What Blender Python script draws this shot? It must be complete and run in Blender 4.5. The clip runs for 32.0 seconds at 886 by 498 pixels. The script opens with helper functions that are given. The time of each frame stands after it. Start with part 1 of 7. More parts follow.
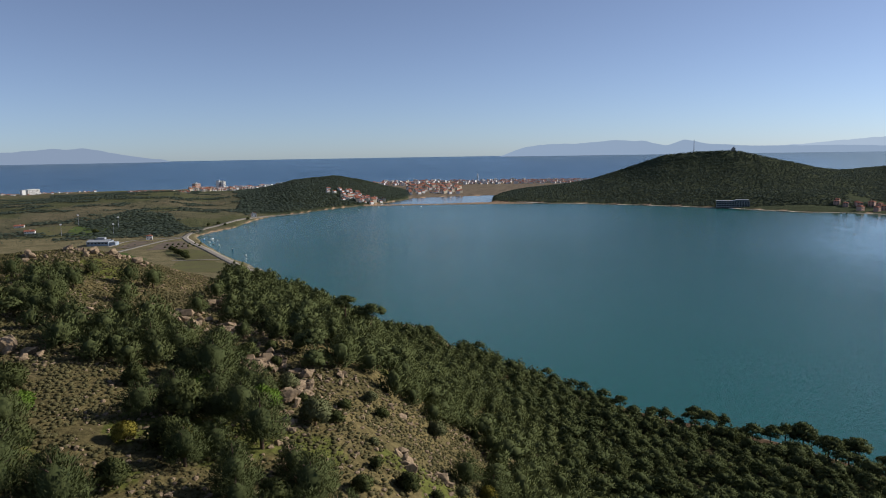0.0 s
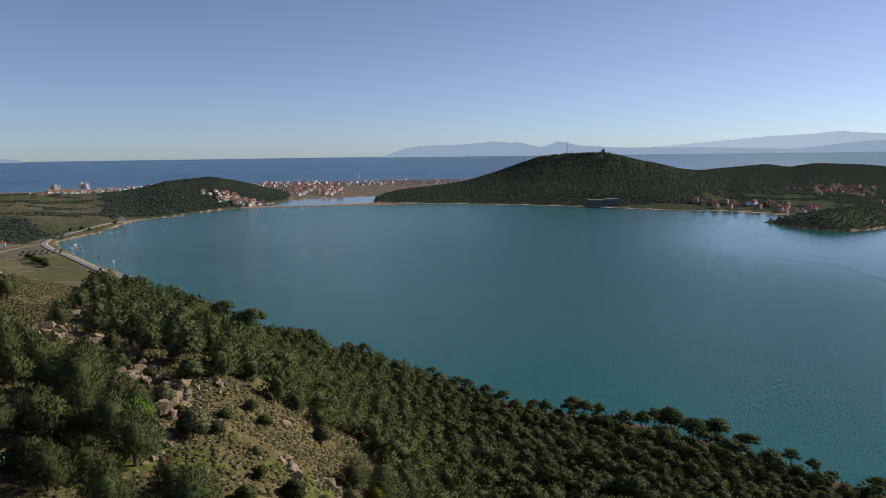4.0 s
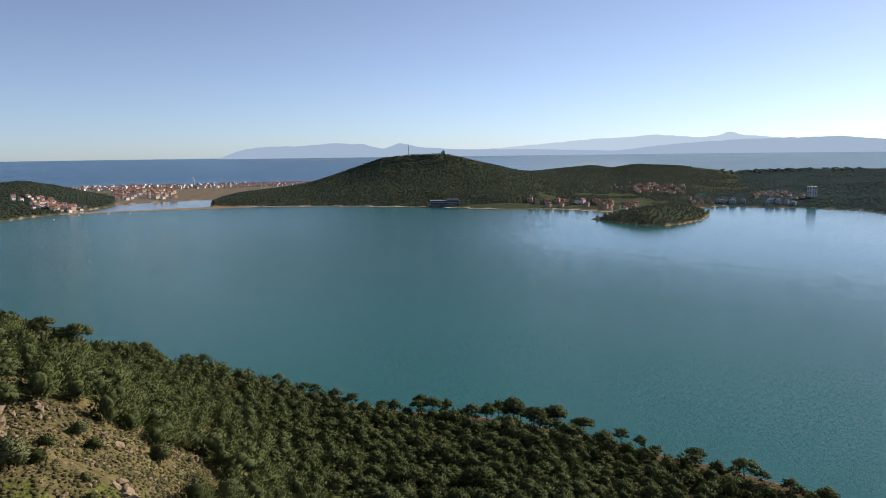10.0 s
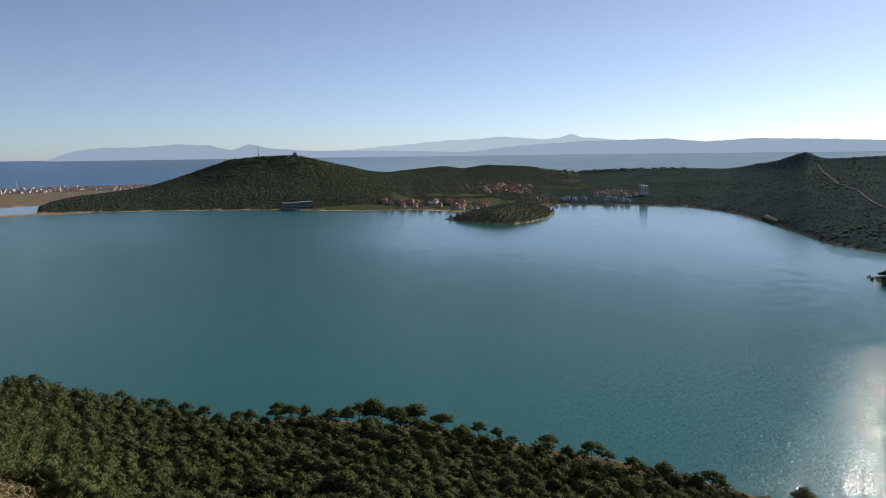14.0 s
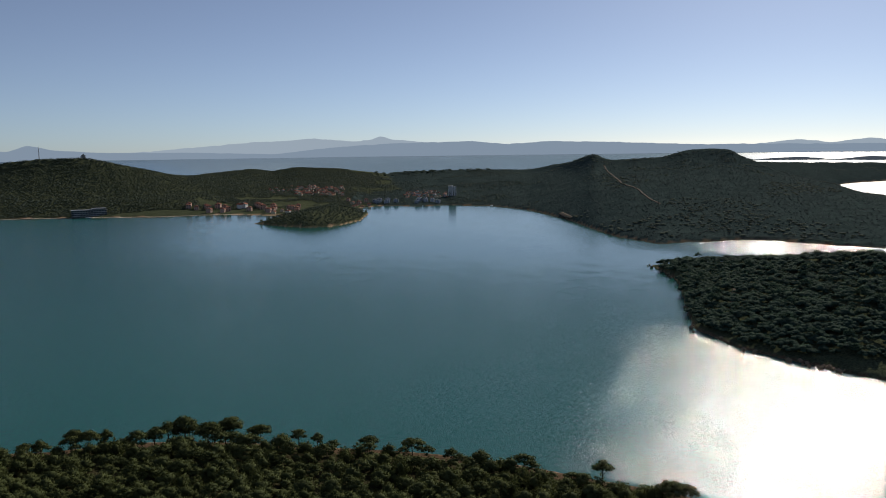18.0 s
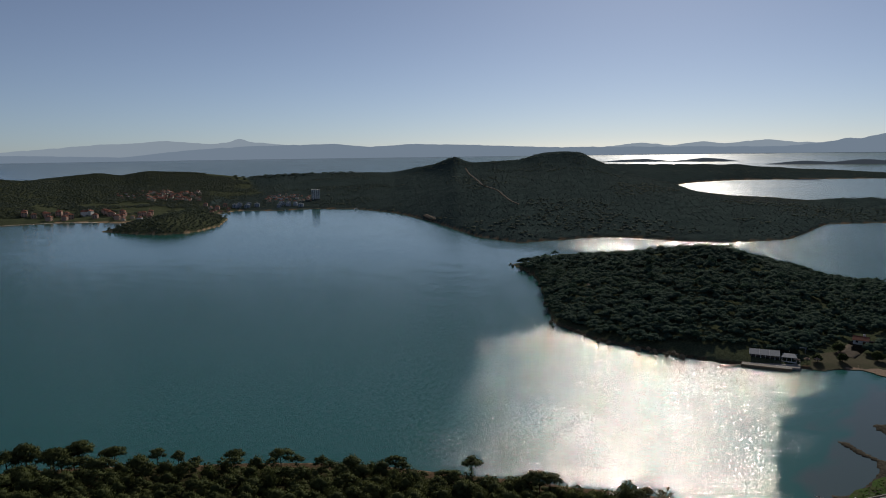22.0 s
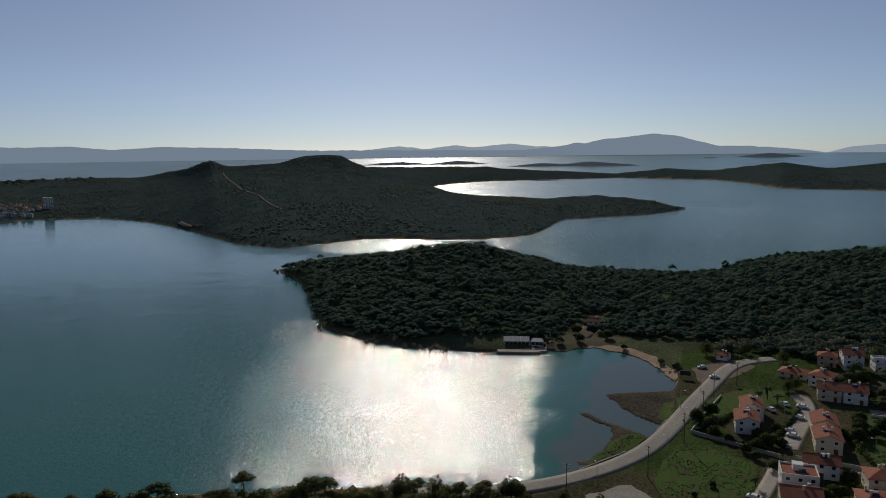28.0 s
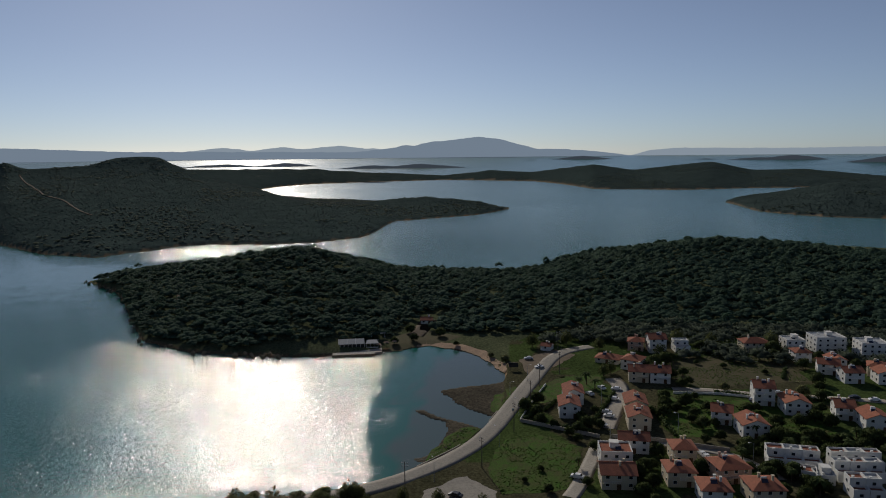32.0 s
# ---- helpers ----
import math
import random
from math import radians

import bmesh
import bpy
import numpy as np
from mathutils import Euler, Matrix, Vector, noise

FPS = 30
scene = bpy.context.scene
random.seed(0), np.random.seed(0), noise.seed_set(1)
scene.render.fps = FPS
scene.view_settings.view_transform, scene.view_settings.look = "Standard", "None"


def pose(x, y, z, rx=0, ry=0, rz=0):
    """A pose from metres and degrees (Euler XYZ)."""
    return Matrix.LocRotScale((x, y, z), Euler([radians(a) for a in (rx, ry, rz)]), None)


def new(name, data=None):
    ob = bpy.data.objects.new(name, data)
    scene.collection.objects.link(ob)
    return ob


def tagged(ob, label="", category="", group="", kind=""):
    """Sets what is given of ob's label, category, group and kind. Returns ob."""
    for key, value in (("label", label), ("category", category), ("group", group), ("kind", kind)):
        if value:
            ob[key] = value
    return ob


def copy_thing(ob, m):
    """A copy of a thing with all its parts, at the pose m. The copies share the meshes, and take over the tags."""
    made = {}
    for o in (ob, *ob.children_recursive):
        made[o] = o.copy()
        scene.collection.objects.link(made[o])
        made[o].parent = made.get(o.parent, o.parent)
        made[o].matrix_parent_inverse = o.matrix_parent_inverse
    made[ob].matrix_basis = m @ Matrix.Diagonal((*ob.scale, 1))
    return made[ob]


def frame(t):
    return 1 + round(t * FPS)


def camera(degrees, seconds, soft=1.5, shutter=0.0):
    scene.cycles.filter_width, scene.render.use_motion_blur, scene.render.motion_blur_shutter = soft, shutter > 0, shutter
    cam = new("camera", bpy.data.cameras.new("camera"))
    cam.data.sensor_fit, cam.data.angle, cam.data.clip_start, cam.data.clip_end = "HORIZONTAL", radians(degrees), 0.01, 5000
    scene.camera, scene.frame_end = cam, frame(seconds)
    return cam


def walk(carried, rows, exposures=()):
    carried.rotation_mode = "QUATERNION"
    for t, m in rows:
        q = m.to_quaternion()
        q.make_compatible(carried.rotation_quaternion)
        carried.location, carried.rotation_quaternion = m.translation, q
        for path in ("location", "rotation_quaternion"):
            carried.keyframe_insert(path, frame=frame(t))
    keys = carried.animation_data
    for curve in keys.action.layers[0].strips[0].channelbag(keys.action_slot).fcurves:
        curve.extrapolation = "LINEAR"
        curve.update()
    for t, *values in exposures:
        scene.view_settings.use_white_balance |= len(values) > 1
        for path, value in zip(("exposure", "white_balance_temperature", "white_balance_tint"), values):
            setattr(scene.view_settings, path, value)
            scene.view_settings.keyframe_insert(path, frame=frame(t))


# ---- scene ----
cam = camera(63.31, 32.0, soft=1.0)
EYE = (0.0, 0.0, 100.0)
TURN = [  # seconds, tilt, lean, heading in degrees
    (0, 82.37, 0.90, -0.12), (0.5, 82.36, 0.88, -1.02), (1, 82.35, 0.87, -2.19),
    (1.5, 82.34, 0.84, -3.59), (2, 82.32, 0.80, -4.94), (2.5, 82.31, 0.77, -6.17),
    (3, 82.31, 0.76, -7.29), (3.5, 82.31, 0.74, -8.46), (5.5, 82.32, 0.73, -12.11),
    (6, 82.33, 0.73, -13.05), (6.5, 82.33, 0.73, -13.94), (7, 82.32, 0.74, -14.79),
    (7.5, 82.32, 0.73, -15.57), (8, 82.31, 0.72, -16.44), (8.5, 82.30, 0.71, -17.70),
    (9, 82.29, 0.71, -19.20), (9.5, 82.28, 0.69, -20.60), (10, 82.28, 0.69, -21.93),
    (10.5, 82.27, 0.69, -23.33), (11, 82.27, 0.69, -24.77), (11.5, 82.27, 0.69, -26.11),
    (12, 82.26, 0.69, -27.38), (12.5, 82.26, 0.69, -28.80), (13, 82.26, 0.69, -30.31),
    (13.5, 82.26, 0.70, -31.83), (15.5, 82.23, 0.64, -39.25), (16, 82.23, 0.64, -41.36),
    (16.5, 82.23, 0.65, -43.72), (17, 82.23, 0.67, -45.89), (17.5, 82.24, 0.68, -47.37),
    (18, 82.24, 0.70, -48.35), (18.5, 82.26, 0.72, -49.59), (19, 82.27, 0.73, -51.04),
    (19.5, 82.27, 0.74, -52.34), (20, 82.28, 0.74, -53.37), (20.5, 82.29, 0.74, -54.46),
    (21, 82.30, 0.74, -56.04), (21.5, 82.32, 0.75, -57.67), (22, 82.33, 0.74, -59.13),
    (22.5, 82.33, 0.74, -60.49), (23, 82.34, 0.73, -61.95), (23.5, 82.34, 0.73, -63.40),
    (24, 82.33, 0.72, -64.86), (24.5, 82.33, 0.72, -66.34), (25, 82.33, 0.72, -67.78),
    (25.5, 82.33, 0.71, -69.43), (27.5, 82.35, 0.75, -76.17), (28, 82.36, 0.74, -77.89),
    (28.5, 82.36, 0.72, -79.65), (29, 82.37, 0.71, -81.18), (29.5, 82.37, 0.69, -82.94),
    (30, 82.38, 0.67, -84.27), (30.5, 82.38, 0.64, -84.96), (31, 82.39, 0.62, -87.04),
    (31.5, 82.39, 0.60, -89.25), (32, 82.38, 0.57, -91.29),
]
EXPOSURES = [  # seconds, stops, kelvin, tint
    (0, 0.15, 6200, 12), (6, 0.10, 6270, 12), (9, 0.46, 6460, 12), (13, 0.33, 6480, 11), (17, -0.18, 6550, 10),
    (19, -0.42, 6580, 10), (20, -0.64, 6580, 10), (25, -0.70, 6580, 10), (32, -0.70, 6580, 10),
]
walk(cam, [(t, pose(*EYE, rx, ry, rz)) for t, rx, ry, rz in TURN], EXPOSURES)

# ---- light ----
SUN_BEARING, SUN_HEIGHT = 76.0, 27.0   # degrees clockwise from +y, degrees up
sky = bpy.data.worlds.new("sky")
scene.world = sky
sky.use_nodes = True
nt = sky.node_tree
nt.nodes.clear()
tex = nt.nodes.new("ShaderNodeTexSky")
tex.sky_type = "NISHITA"
tex.sun_disc = False
tex.sun_elevation, tex.sun_rotation = radians(SUN_HEIGHT), radians(SUN_BEARING)
tex.altitude, tex.air_density, tex.dust_density, tex.ozone_density = 3000, 0.95, 2.2, 6.0
bg = nt.nodes.new("ShaderNodeBackground")
bg.inputs["Strength"].default_value = 0.088
wo = nt.nodes.new("ShaderNodeOutputWorld")
hs = nt.nodes.new("ShaderNodeHueSaturation")
hs.inputs["Saturation"].default_value = 0.74
nt.links.new(tex.outputs["Color"], hs.inputs["Color"])
nt.links.new(hs.outputs["Color"], bg.inputs["Color"])
nt.links.new(bg.outputs[0], wo.inputs["Surface"])
sb, sh = radians(SUN_BEARING), radians(SUN_HEIGHT)
sun_dir = Vector((math.sin(sb) * math.cos(sh), math.cos(sb) * math.cos(sh), math.sin(sh)))
sun = new("sun", bpy.data.lights.new("sun", "SUN"))
sun.data.energy, sun.data.angle, sun.data.color = 4.2, radians(0.53), (1.0, 0.93, 0.82)
sun.matrix_world = Matrix.Translation(sun_dir * 3000) @ sun_dir.to_track_quat("Z", "Y").to_matrix().to_4x4()

# ---- materials ----


def material(name, color=(0.5, 0.5, 0.5), rough=0.8, metal=0.0, spec=0.3):
    m = bpy.data.materials.new(name)
    m.use_nodes = True
    b = m.node_tree.nodes["Principled BSDF"]
    b.inputs["Base Color"].default_value = (*color, 1)
    b.inputs["Roughness"].default_value = rough
    b.inputs["Metallic"].default_value = metal
    b.inputs["Specular IOR Level"].default_value = spec
    return m


def node(m, kind, **inputs):
    n = m.node_tree.nodes.new(kind)
    for key, value in inputs.items():
        n.inputs[key.replace("_", " ")].default_value = value
    return n


def link(m, a, b):
    m.node_tree.links.new(a, b)


def bsdf(m):
    return m.node_tree.nodes["Principled BSDF"]


def noise_at(m, scale, detail=4.0, coords="Object", rough=0.6):
    c = m.node_tree.nodes.new("ShaderNodeTexCoord")
    n = node(m, "ShaderNodeTexNoise", Scale=scale, Detail=detail, Roughness=rough)
    link(m, c.outputs[coords], n.inputs["Vector"])
    return n


def mixed(m, fac, a, b):
    """Mix of two colours (tuples or sockets) by a socket."""
    x = m.node_tree.nodes.new("ShaderNodeMix")
    x.data_type = "RGBA"
    link(m, fac, x.inputs[0])
    for s, v in ((6, a), (7, b)):
        if isinstance(v, tuple):
            x.inputs[s].default_value = (*v, 1)
        else:
            link(m, v, x.inputs[s])
    return x.outputs[2]


def ramp(m, fac, lo, hi, a=0.0, b=1.0):
    r = node(m, "ShaderNodeMapRange", From_Min=lo, From_Max=hi, To_Min=a, To_Max=b)
    link(m, fac, r.inputs["Value"])
    return r.outputs["Result"]


def bump(m, height, strength, distance):
    b = node(m, "ShaderNodeBump", Strength=strength, Distance=distance)
    link(m, height, b.inputs["Height"])
    link(m, b.outputs["Normal"], bsdf(m).inputs["Normal"])
    return b


def two_tone(name, a, b, scale, fine, rough=0.85, bump_d=0.02, spec=0.05, fine_amount=0.5):
    """Two colours in patches, grain over them, and fine relief."""
    m = material(name, a, rough, 0, spec)
    n1, n2 = noise_at(m, scale), noise_at(m, fine, 6)
    c = mixed(m, ramp(m, n1.outputs["Fac"], 0.35, 0.65), a, b)
    dark = tuple(v * (1 - fine_amount) for v in b)
    link(m, mixed(m, ramp(m, n2.outputs["Fac"], 0.4, 0.75), c, dark), bsdf(m).inputs["Base Color"])
    bump(m, n2.outputs["Fac"], 0.6, bump_d)
    return m


def leafy(name, a, b, rough=0.75):
    """Foliage: hue by tuft and by plant."""
    m = material(name, a, rough, 0, 0.03)
    g = m.node_tree.nodes.new("ShaderNodeNewGeometry")
    o = m.node_tree.nodes.new("ShaderNodeObjectInfo")
    c = mixed(m, g.outputs["Random Per Island"], a, b)
    n = noise_at(m, 0.16, 2)
    half = node(m, "ShaderNodeMath")
    half.operation = "MULTIPLY_ADD"
    link(m, o.outputs["Random"], half.inputs[0])
    half.inputs[1].default_value = 0.5
    link(m, ramp(m, n.outputs["Fac"], 0.3, 0.7, 0.0, 0.5), half.inputs[2])
    tint = mixed(m, half.outputs[0], tuple(v * 0.8 for v in a), tuple(min(1, v * 1.2) for v in b))
    x = m.node_tree.nodes.new("ShaderNodeMix")
    x.data_type = "RGBA"
    x.inputs[0].default_value = 0.65
    link(m, c, x.inputs[6])
    link(m, tint, x.inputs[7])
    link(m, x.outputs[2], bsdf(m).inputs["Base Color"])
    t = m.node_tree.nodes.new("ShaderNodeBsdfTranslucent")
    link(m, x.outputs[2], t.inputs["Color"])
    mix = m.node_tree.nodes.new("ShaderNodeMixShader")
    mix.inputs[0].default_value = 0.22
    link(m, bsdf(m).outputs[0], mix.inputs[1])
    link(m, t.outputs[0], mix.inputs[2])
    link(m, mix.outputs[0], m.node_tree.nodes["Material Output"].inputs["Surface"])
    return m


def canopy(name, a, b, patch):
    """Woods: patches of two greens, each crown a little different."""
    m = material(name, a, 0.85, 0, 0.04)
    g = m.node_tree.nodes.new("ShaderNodeNewGeometry")
    n = noise_at(m, patch, 3)
    c = mixed(m, ramp(m, n.outputs["Fac"], 0.35, 0.65), a, b)
    d = mixed(m, ramp(m, g.outputs["Random Per Island"], 0, 1), tuple(v * 0.72 for v in a), tuple(v * 1.15 for v in b))
    x = m.node_tree.nodes.new("ShaderNodeMix")
    x.data_type = "RGBA"
    x.inputs[0].default_value = 0.5
    link(m, c, x.inputs[6])
    link(m, d, x.inputs[7])
    link(m, x.outputs[2], bsdf(m).inputs["Base Color"])
    f = noise_at(m, 1.6, 4)
    bump(m, f.outputs["Fac"], 1.0, 0.5)
    t = m.node_tree.nodes.new("ShaderNodeBsdfTranslucent")
    link(m, x.outputs[2], t.inputs["Color"])
    mix = m.node_tree.nodes.new("ShaderNodeMixShader")
    mix.inputs[0].default_value = 0.5
    link(m, bsdf(m).outputs[0], mix.inputs[1])
    link(m, t.outputs[0], mix.inputs[2])
    link(m, mix.outputs[0], m.node_tree.nodes["Material Output"].inputs["Surface"])
    return m


# ground: soil colours laid out by area, broken up at two scales
GROUND = material("ground", (0.2, 0.16, 0.1), 0.95, 0, 0.0)
att = GROUND.node_tree.nodes.new("ShaderNodeAttribute")
att.attribute_name = "soil"
n1, n2 = noise_at(GROUND, 0.05, 5), noise_at(GROUND, 0.9, 6)
c1 = GROUND.node_tree.nodes.new("ShaderNodeMix")
c1.data_type, c1.blend_type = "RGBA", "MULTIPLY"
c1.inputs[0].default_value = 1.0
link(GROUND, att.outputs["Color"], c1.inputs[6])
link(GROUND, mixed(GROUND, ramp(GROUND, n1.outputs["Fac"], 0.3, 0.7), (0.7, 0.72, 0.68), (1.25, 1.2, 1.1)), c1.inputs[7])
c2 = GROUND.node_tree.nodes.new("ShaderNodeMix")
c2.data_type, c2.blend_type = "RGBA", "MULTIPLY"
c2.inputs[0].default_value = 1.0
link(GROUND, c1.outputs[2], c2.inputs[6])
link(GROUND, mixed(GROUND, ramp(GROUND, n2.outputs["Fac"], 0.35, 0.65), (0.6, 0.6, 0.6), (1.35, 1.35, 1.3)), c2.inputs[7])
link(GROUND, c2.outputs[2], bsdf(GROUND).inputs["Base Color"])
bump(GROUND, n2.outputs["Fac"], 0.8, 0.35)

# sea: teal body colour, wind patches, wavelets
SEA = material("sea_water", (0.012, 0.085, 0.095), 0.2, 0, 0.5)
bsdf(SEA).inputs["IOR"].default_value = 1.33
up = node(SEA, "ShaderNodeCombineXYZ", X=0.0, Y=0.0, Z=1.0)
sb_ = SEA.node_tree.nodes.new("ShaderNodeAttribute")
sb_.attribute_name = "depth"
cm_ = SEA.node_tree.nodes.new("ShaderNodeAttribute")
cm_.attribute_name = "calm"
link(SEA, mixed(SEA, ramp(SEA, cm_.outputs["Fac"], 0.80, 1.0), mixed(SEA, sb_.outputs["Fac"], (0.012, 0.104, 0.086), (0.011, 0.074, 0.142)), (0.058, 0.088, 0.082)), bsdf(SEA).inputs["Base Color"])
op_ = SEA.node_tree.nodes.new("ShaderNodeAttribute")
op_.attribute_name = "open"
w1, w2, w3 = noise_at(SEA, 1.8, 1), noise_at(SEA, 0.45, 1), noise_at(SEA, 0.006, 4)
hsum = node(SEA, "ShaderNodeMath")
hsum.operation = "MULTIPLY_ADD"
link(SEA, w2.outputs["Fac"], hsum.inputs[0])
hsum.inputs[1].default_value = 0.9
link(SEA, w1.outputs["Fac"], hsum.inputs[2])
wb = bump(SEA, hsum.outputs[0], 0.85, 0.22)
link(SEA, up.outputs[0], wb.inputs["Normal"])
gust = noise_at(SEA, 0.05, 3)
lull = node(SEA, "ShaderNodeMath")
lull.operation = "MULTIPLY_ADD"
link(SEA, gust.outputs["Fac"], lull.inputs[0])
lull.inputs[1].default_value = 0.5
link(SEA, cm_.outputs["Fac"], lull.inputs[2])
chop = node(SEA, "ShaderNodeMath")
chop.operation = "MULTIPLY"
link(SEA, ramp(SEA, lull.outputs[0], 0.42, 1.0, 0.95, 0.12), chop.inputs[0])
link(SEA, ramp(SEA, op_.outputs["Fac"], 0, 1, 1.0, 0.8), chop.inputs[1])
link(SEA, chop.outputs[0], wb.inputs["Strength"])
link(SEA, ramp(SEA, sb_.outputs["Fac"], 0, 1, 0.5, 0.14), bsdf(SEA).inputs["Specular IOR Level"])
rip = node(SEA, "ShaderNodeMath")
rip.operation = "ADD"
link(SEA, ramp(SEA, w3.outputs["Fac"], 0.35, 0.7, 0.07, 0.11), rip.inputs[0])
link(SEA, ramp(SEA, op_.outputs["Fac"], 0, 1, 0.0, 0.14), rip.inputs[1])
link(SEA, rip.outputs[0], bsdf(SEA).inputs["Roughness"])

PALESAND = two_tone("pale_sand", (0.56, 0.47, 0.37), (0.46, 0.38, 0.30), 0.1, 2.0, 0.9, 0.03, fine_amount=0.2)
SAND = two_tone("wet_sand", (0.42, 0.29, 0.20), (0.30, 0.215, 0.15), 0.2, 3.0, 0.9, 0.03)
PINE = leafy("pine_needles", (0.056, 0.073, 0.028), (0.108, 0.122, 0.048))
OLIVE = leafy("grey_green_leaves", (0.115, 0.125, 0.058), (0.185, 0.192, 0.092))
SCRUB = leafy("dry_scrub", (0.100, 0.092, 0.040), (0.172, 0.150, 0.070))
BARK = two_tone("pine_bark", (0.14, 0.095, 0.065), (0.085, 0.06, 0.045), 1.5, 12, 0.95, 0.03)
ROCK = two_tone("granite_rock", (0.36, 0.262, 0.165), (0.25, 0.188, 0.122), 0.5, 5, 0.9, 0.08)
# Both pine woods are lifted and blued in base colour, replacing distance haze.
WOODS = canopy("pine_woods", (0.084, 0.110, 0.084), (0.114, 0.140, 0.100), 0.012)
HEAD_WOODS = canopy("hazed_headland_woods", (0.060, 0.112, 0.082), (0.084, 0.132, 0.086), 0.012)
# Scrub tinted blue-grey: haze over the peninsula is put into the leaf colour.
MAQUIS = canopy("hazed_scrub_woods", (0.049, 0.076, 0.080), (0.070, 0.092, 0.090), 0.008)
TRACK = two_tone("dusty_track", (0.125, 0.098, 0.072), (0.095, 0.076, 0.058), 0.1, 1.0, 0.95, 0.05, fine_amount=0.3)

# ---- the lie of the land ----
STEP = 0.19


def table(text):
    """Rows of numbers -> columns."""
    return np.array([[float(v) for v in line.split()] for line in text.strip().splitlines()]).T


def eased(b, xs, ys, soft=0.5):
    """Straight runs between the rows, with rounded corners (soft: degrees)."""
    acc = 0
    for k in (-1.0, -0.5, 0, 0.5, 1.0):
        acc = acc + np.interp(b + k * soft, xs, ys)
    return acc / 5


def place(bearing, r):
    a = np.radians(bearing)
    return np.sin(a) * r, np.cos(a) * r


# the slope below the viewpoint: heights by bearing (rows) and distance (columns)
HILL_R = np.array([0, 60, 100, 150, 200, 250, 300, 400, 520])
HILL = table("""
-75 66 66 66 66 66 66 60 40 12
-34 64 64 66 68 69 71 64 32 8
-28 63 63.5 65 67 69 73 65 32 8
-25 62 63 64 65 67 71.5 63 30 8
-19 60 61 62 62 62.5 61 52 22 6
-13 58 60 61 61 59 54 44 14 4
-8 56 57 59 58 54 43 30 10 3
-4 55 55 55 52 42 27 14 3 2
0 54 53 50 41 30 18 8 3 2
5 52 48 41 31 21 13 6 2 2
10 50 44 35 25 15 8 3 2 2
18 46 38 29 19 9 2.5 2 2 2
28 42 32 24 15 8 3 2 2 2
40 36 28 20 12 5 2 2 2 2
52 30 22 15 8 3 2 2 2 2
62 24 17 11 6 2 2 2 2 2
75 20 14 8 4 2 2 2 2 2
90 18 10 5 3 2 2 2 2 2
110 18 8 4 3 3 3 3 3.2 4
135 20 10 6 4 3 3 3 4 5
180 40 36 30 26 22 18 15 10 8
240 62 62 60 56 54 50 45 35 20
285 66 66 66 66 66 66 60 40 12
""")
HILL_B, HILL_Z = HILL[0], HILL[1:].T
HILL_Z[:, 0] = 44.0   # the foot of the viewpoint itself
# where that land ends in the water
A_SHORE = table("""
-75 1500
-20 1500
-19.2 965
-18.8 890
-17.6 790
-16.3 716
-15.3 690
-14.6 640
-14 600
-10 500
-5 410
-3.1 416
-1.3 399
-0.2 384
0.5 362
5 330
10 298
14 280
18 270
25 262
38 238
52 223
60 213
70 207
80.5 206
84.7 209
87.3 215
89.4 222
92.9 236
94.9 254
95.6 264
96.3 305
96.8 430
110 700
285 1500
""")


def hill(b, r):
    bb = (b + 75) % 360 - 75
    z = np.zeros_like(r)
    cols = [eased(bb, HILL_B, HILL_Z[:, k], 2.0) for k in range(len(HILL_R))]
    for k in range(len(HILL_R) - 1):
        u = np.clip((r - HILL_R[k]) / (HILL_R[k + 1] - HILL_R[k]), 0, 1)
        z = np.where(r >= HILL_R[k], cols[k] + (cols[k + 1] - cols[k]) * u, z)
    z = np.where(r > HILL_R[-1], np.maximum(2.5, cols[-1] - (r - 520) * 0.02), z)
    d = eased(bb, A_SHORE[0], A_SHORE[1], 0.35) - r
    spit = (bb > -4.4) & (bb < 0.9) & (d < 45)   # the low sandy point
    z = np.where(spit, np.minimum(z, 0.035 * d + 0.1 + np.maximum(d - 32, 0) * 0.5), z)
    return np.where(d > 0, np.minimum(z, 0.12 * d + 0.05 + np.maximum(d - 12, 0) * 0.5), np.maximum(d * 0.2, -4))


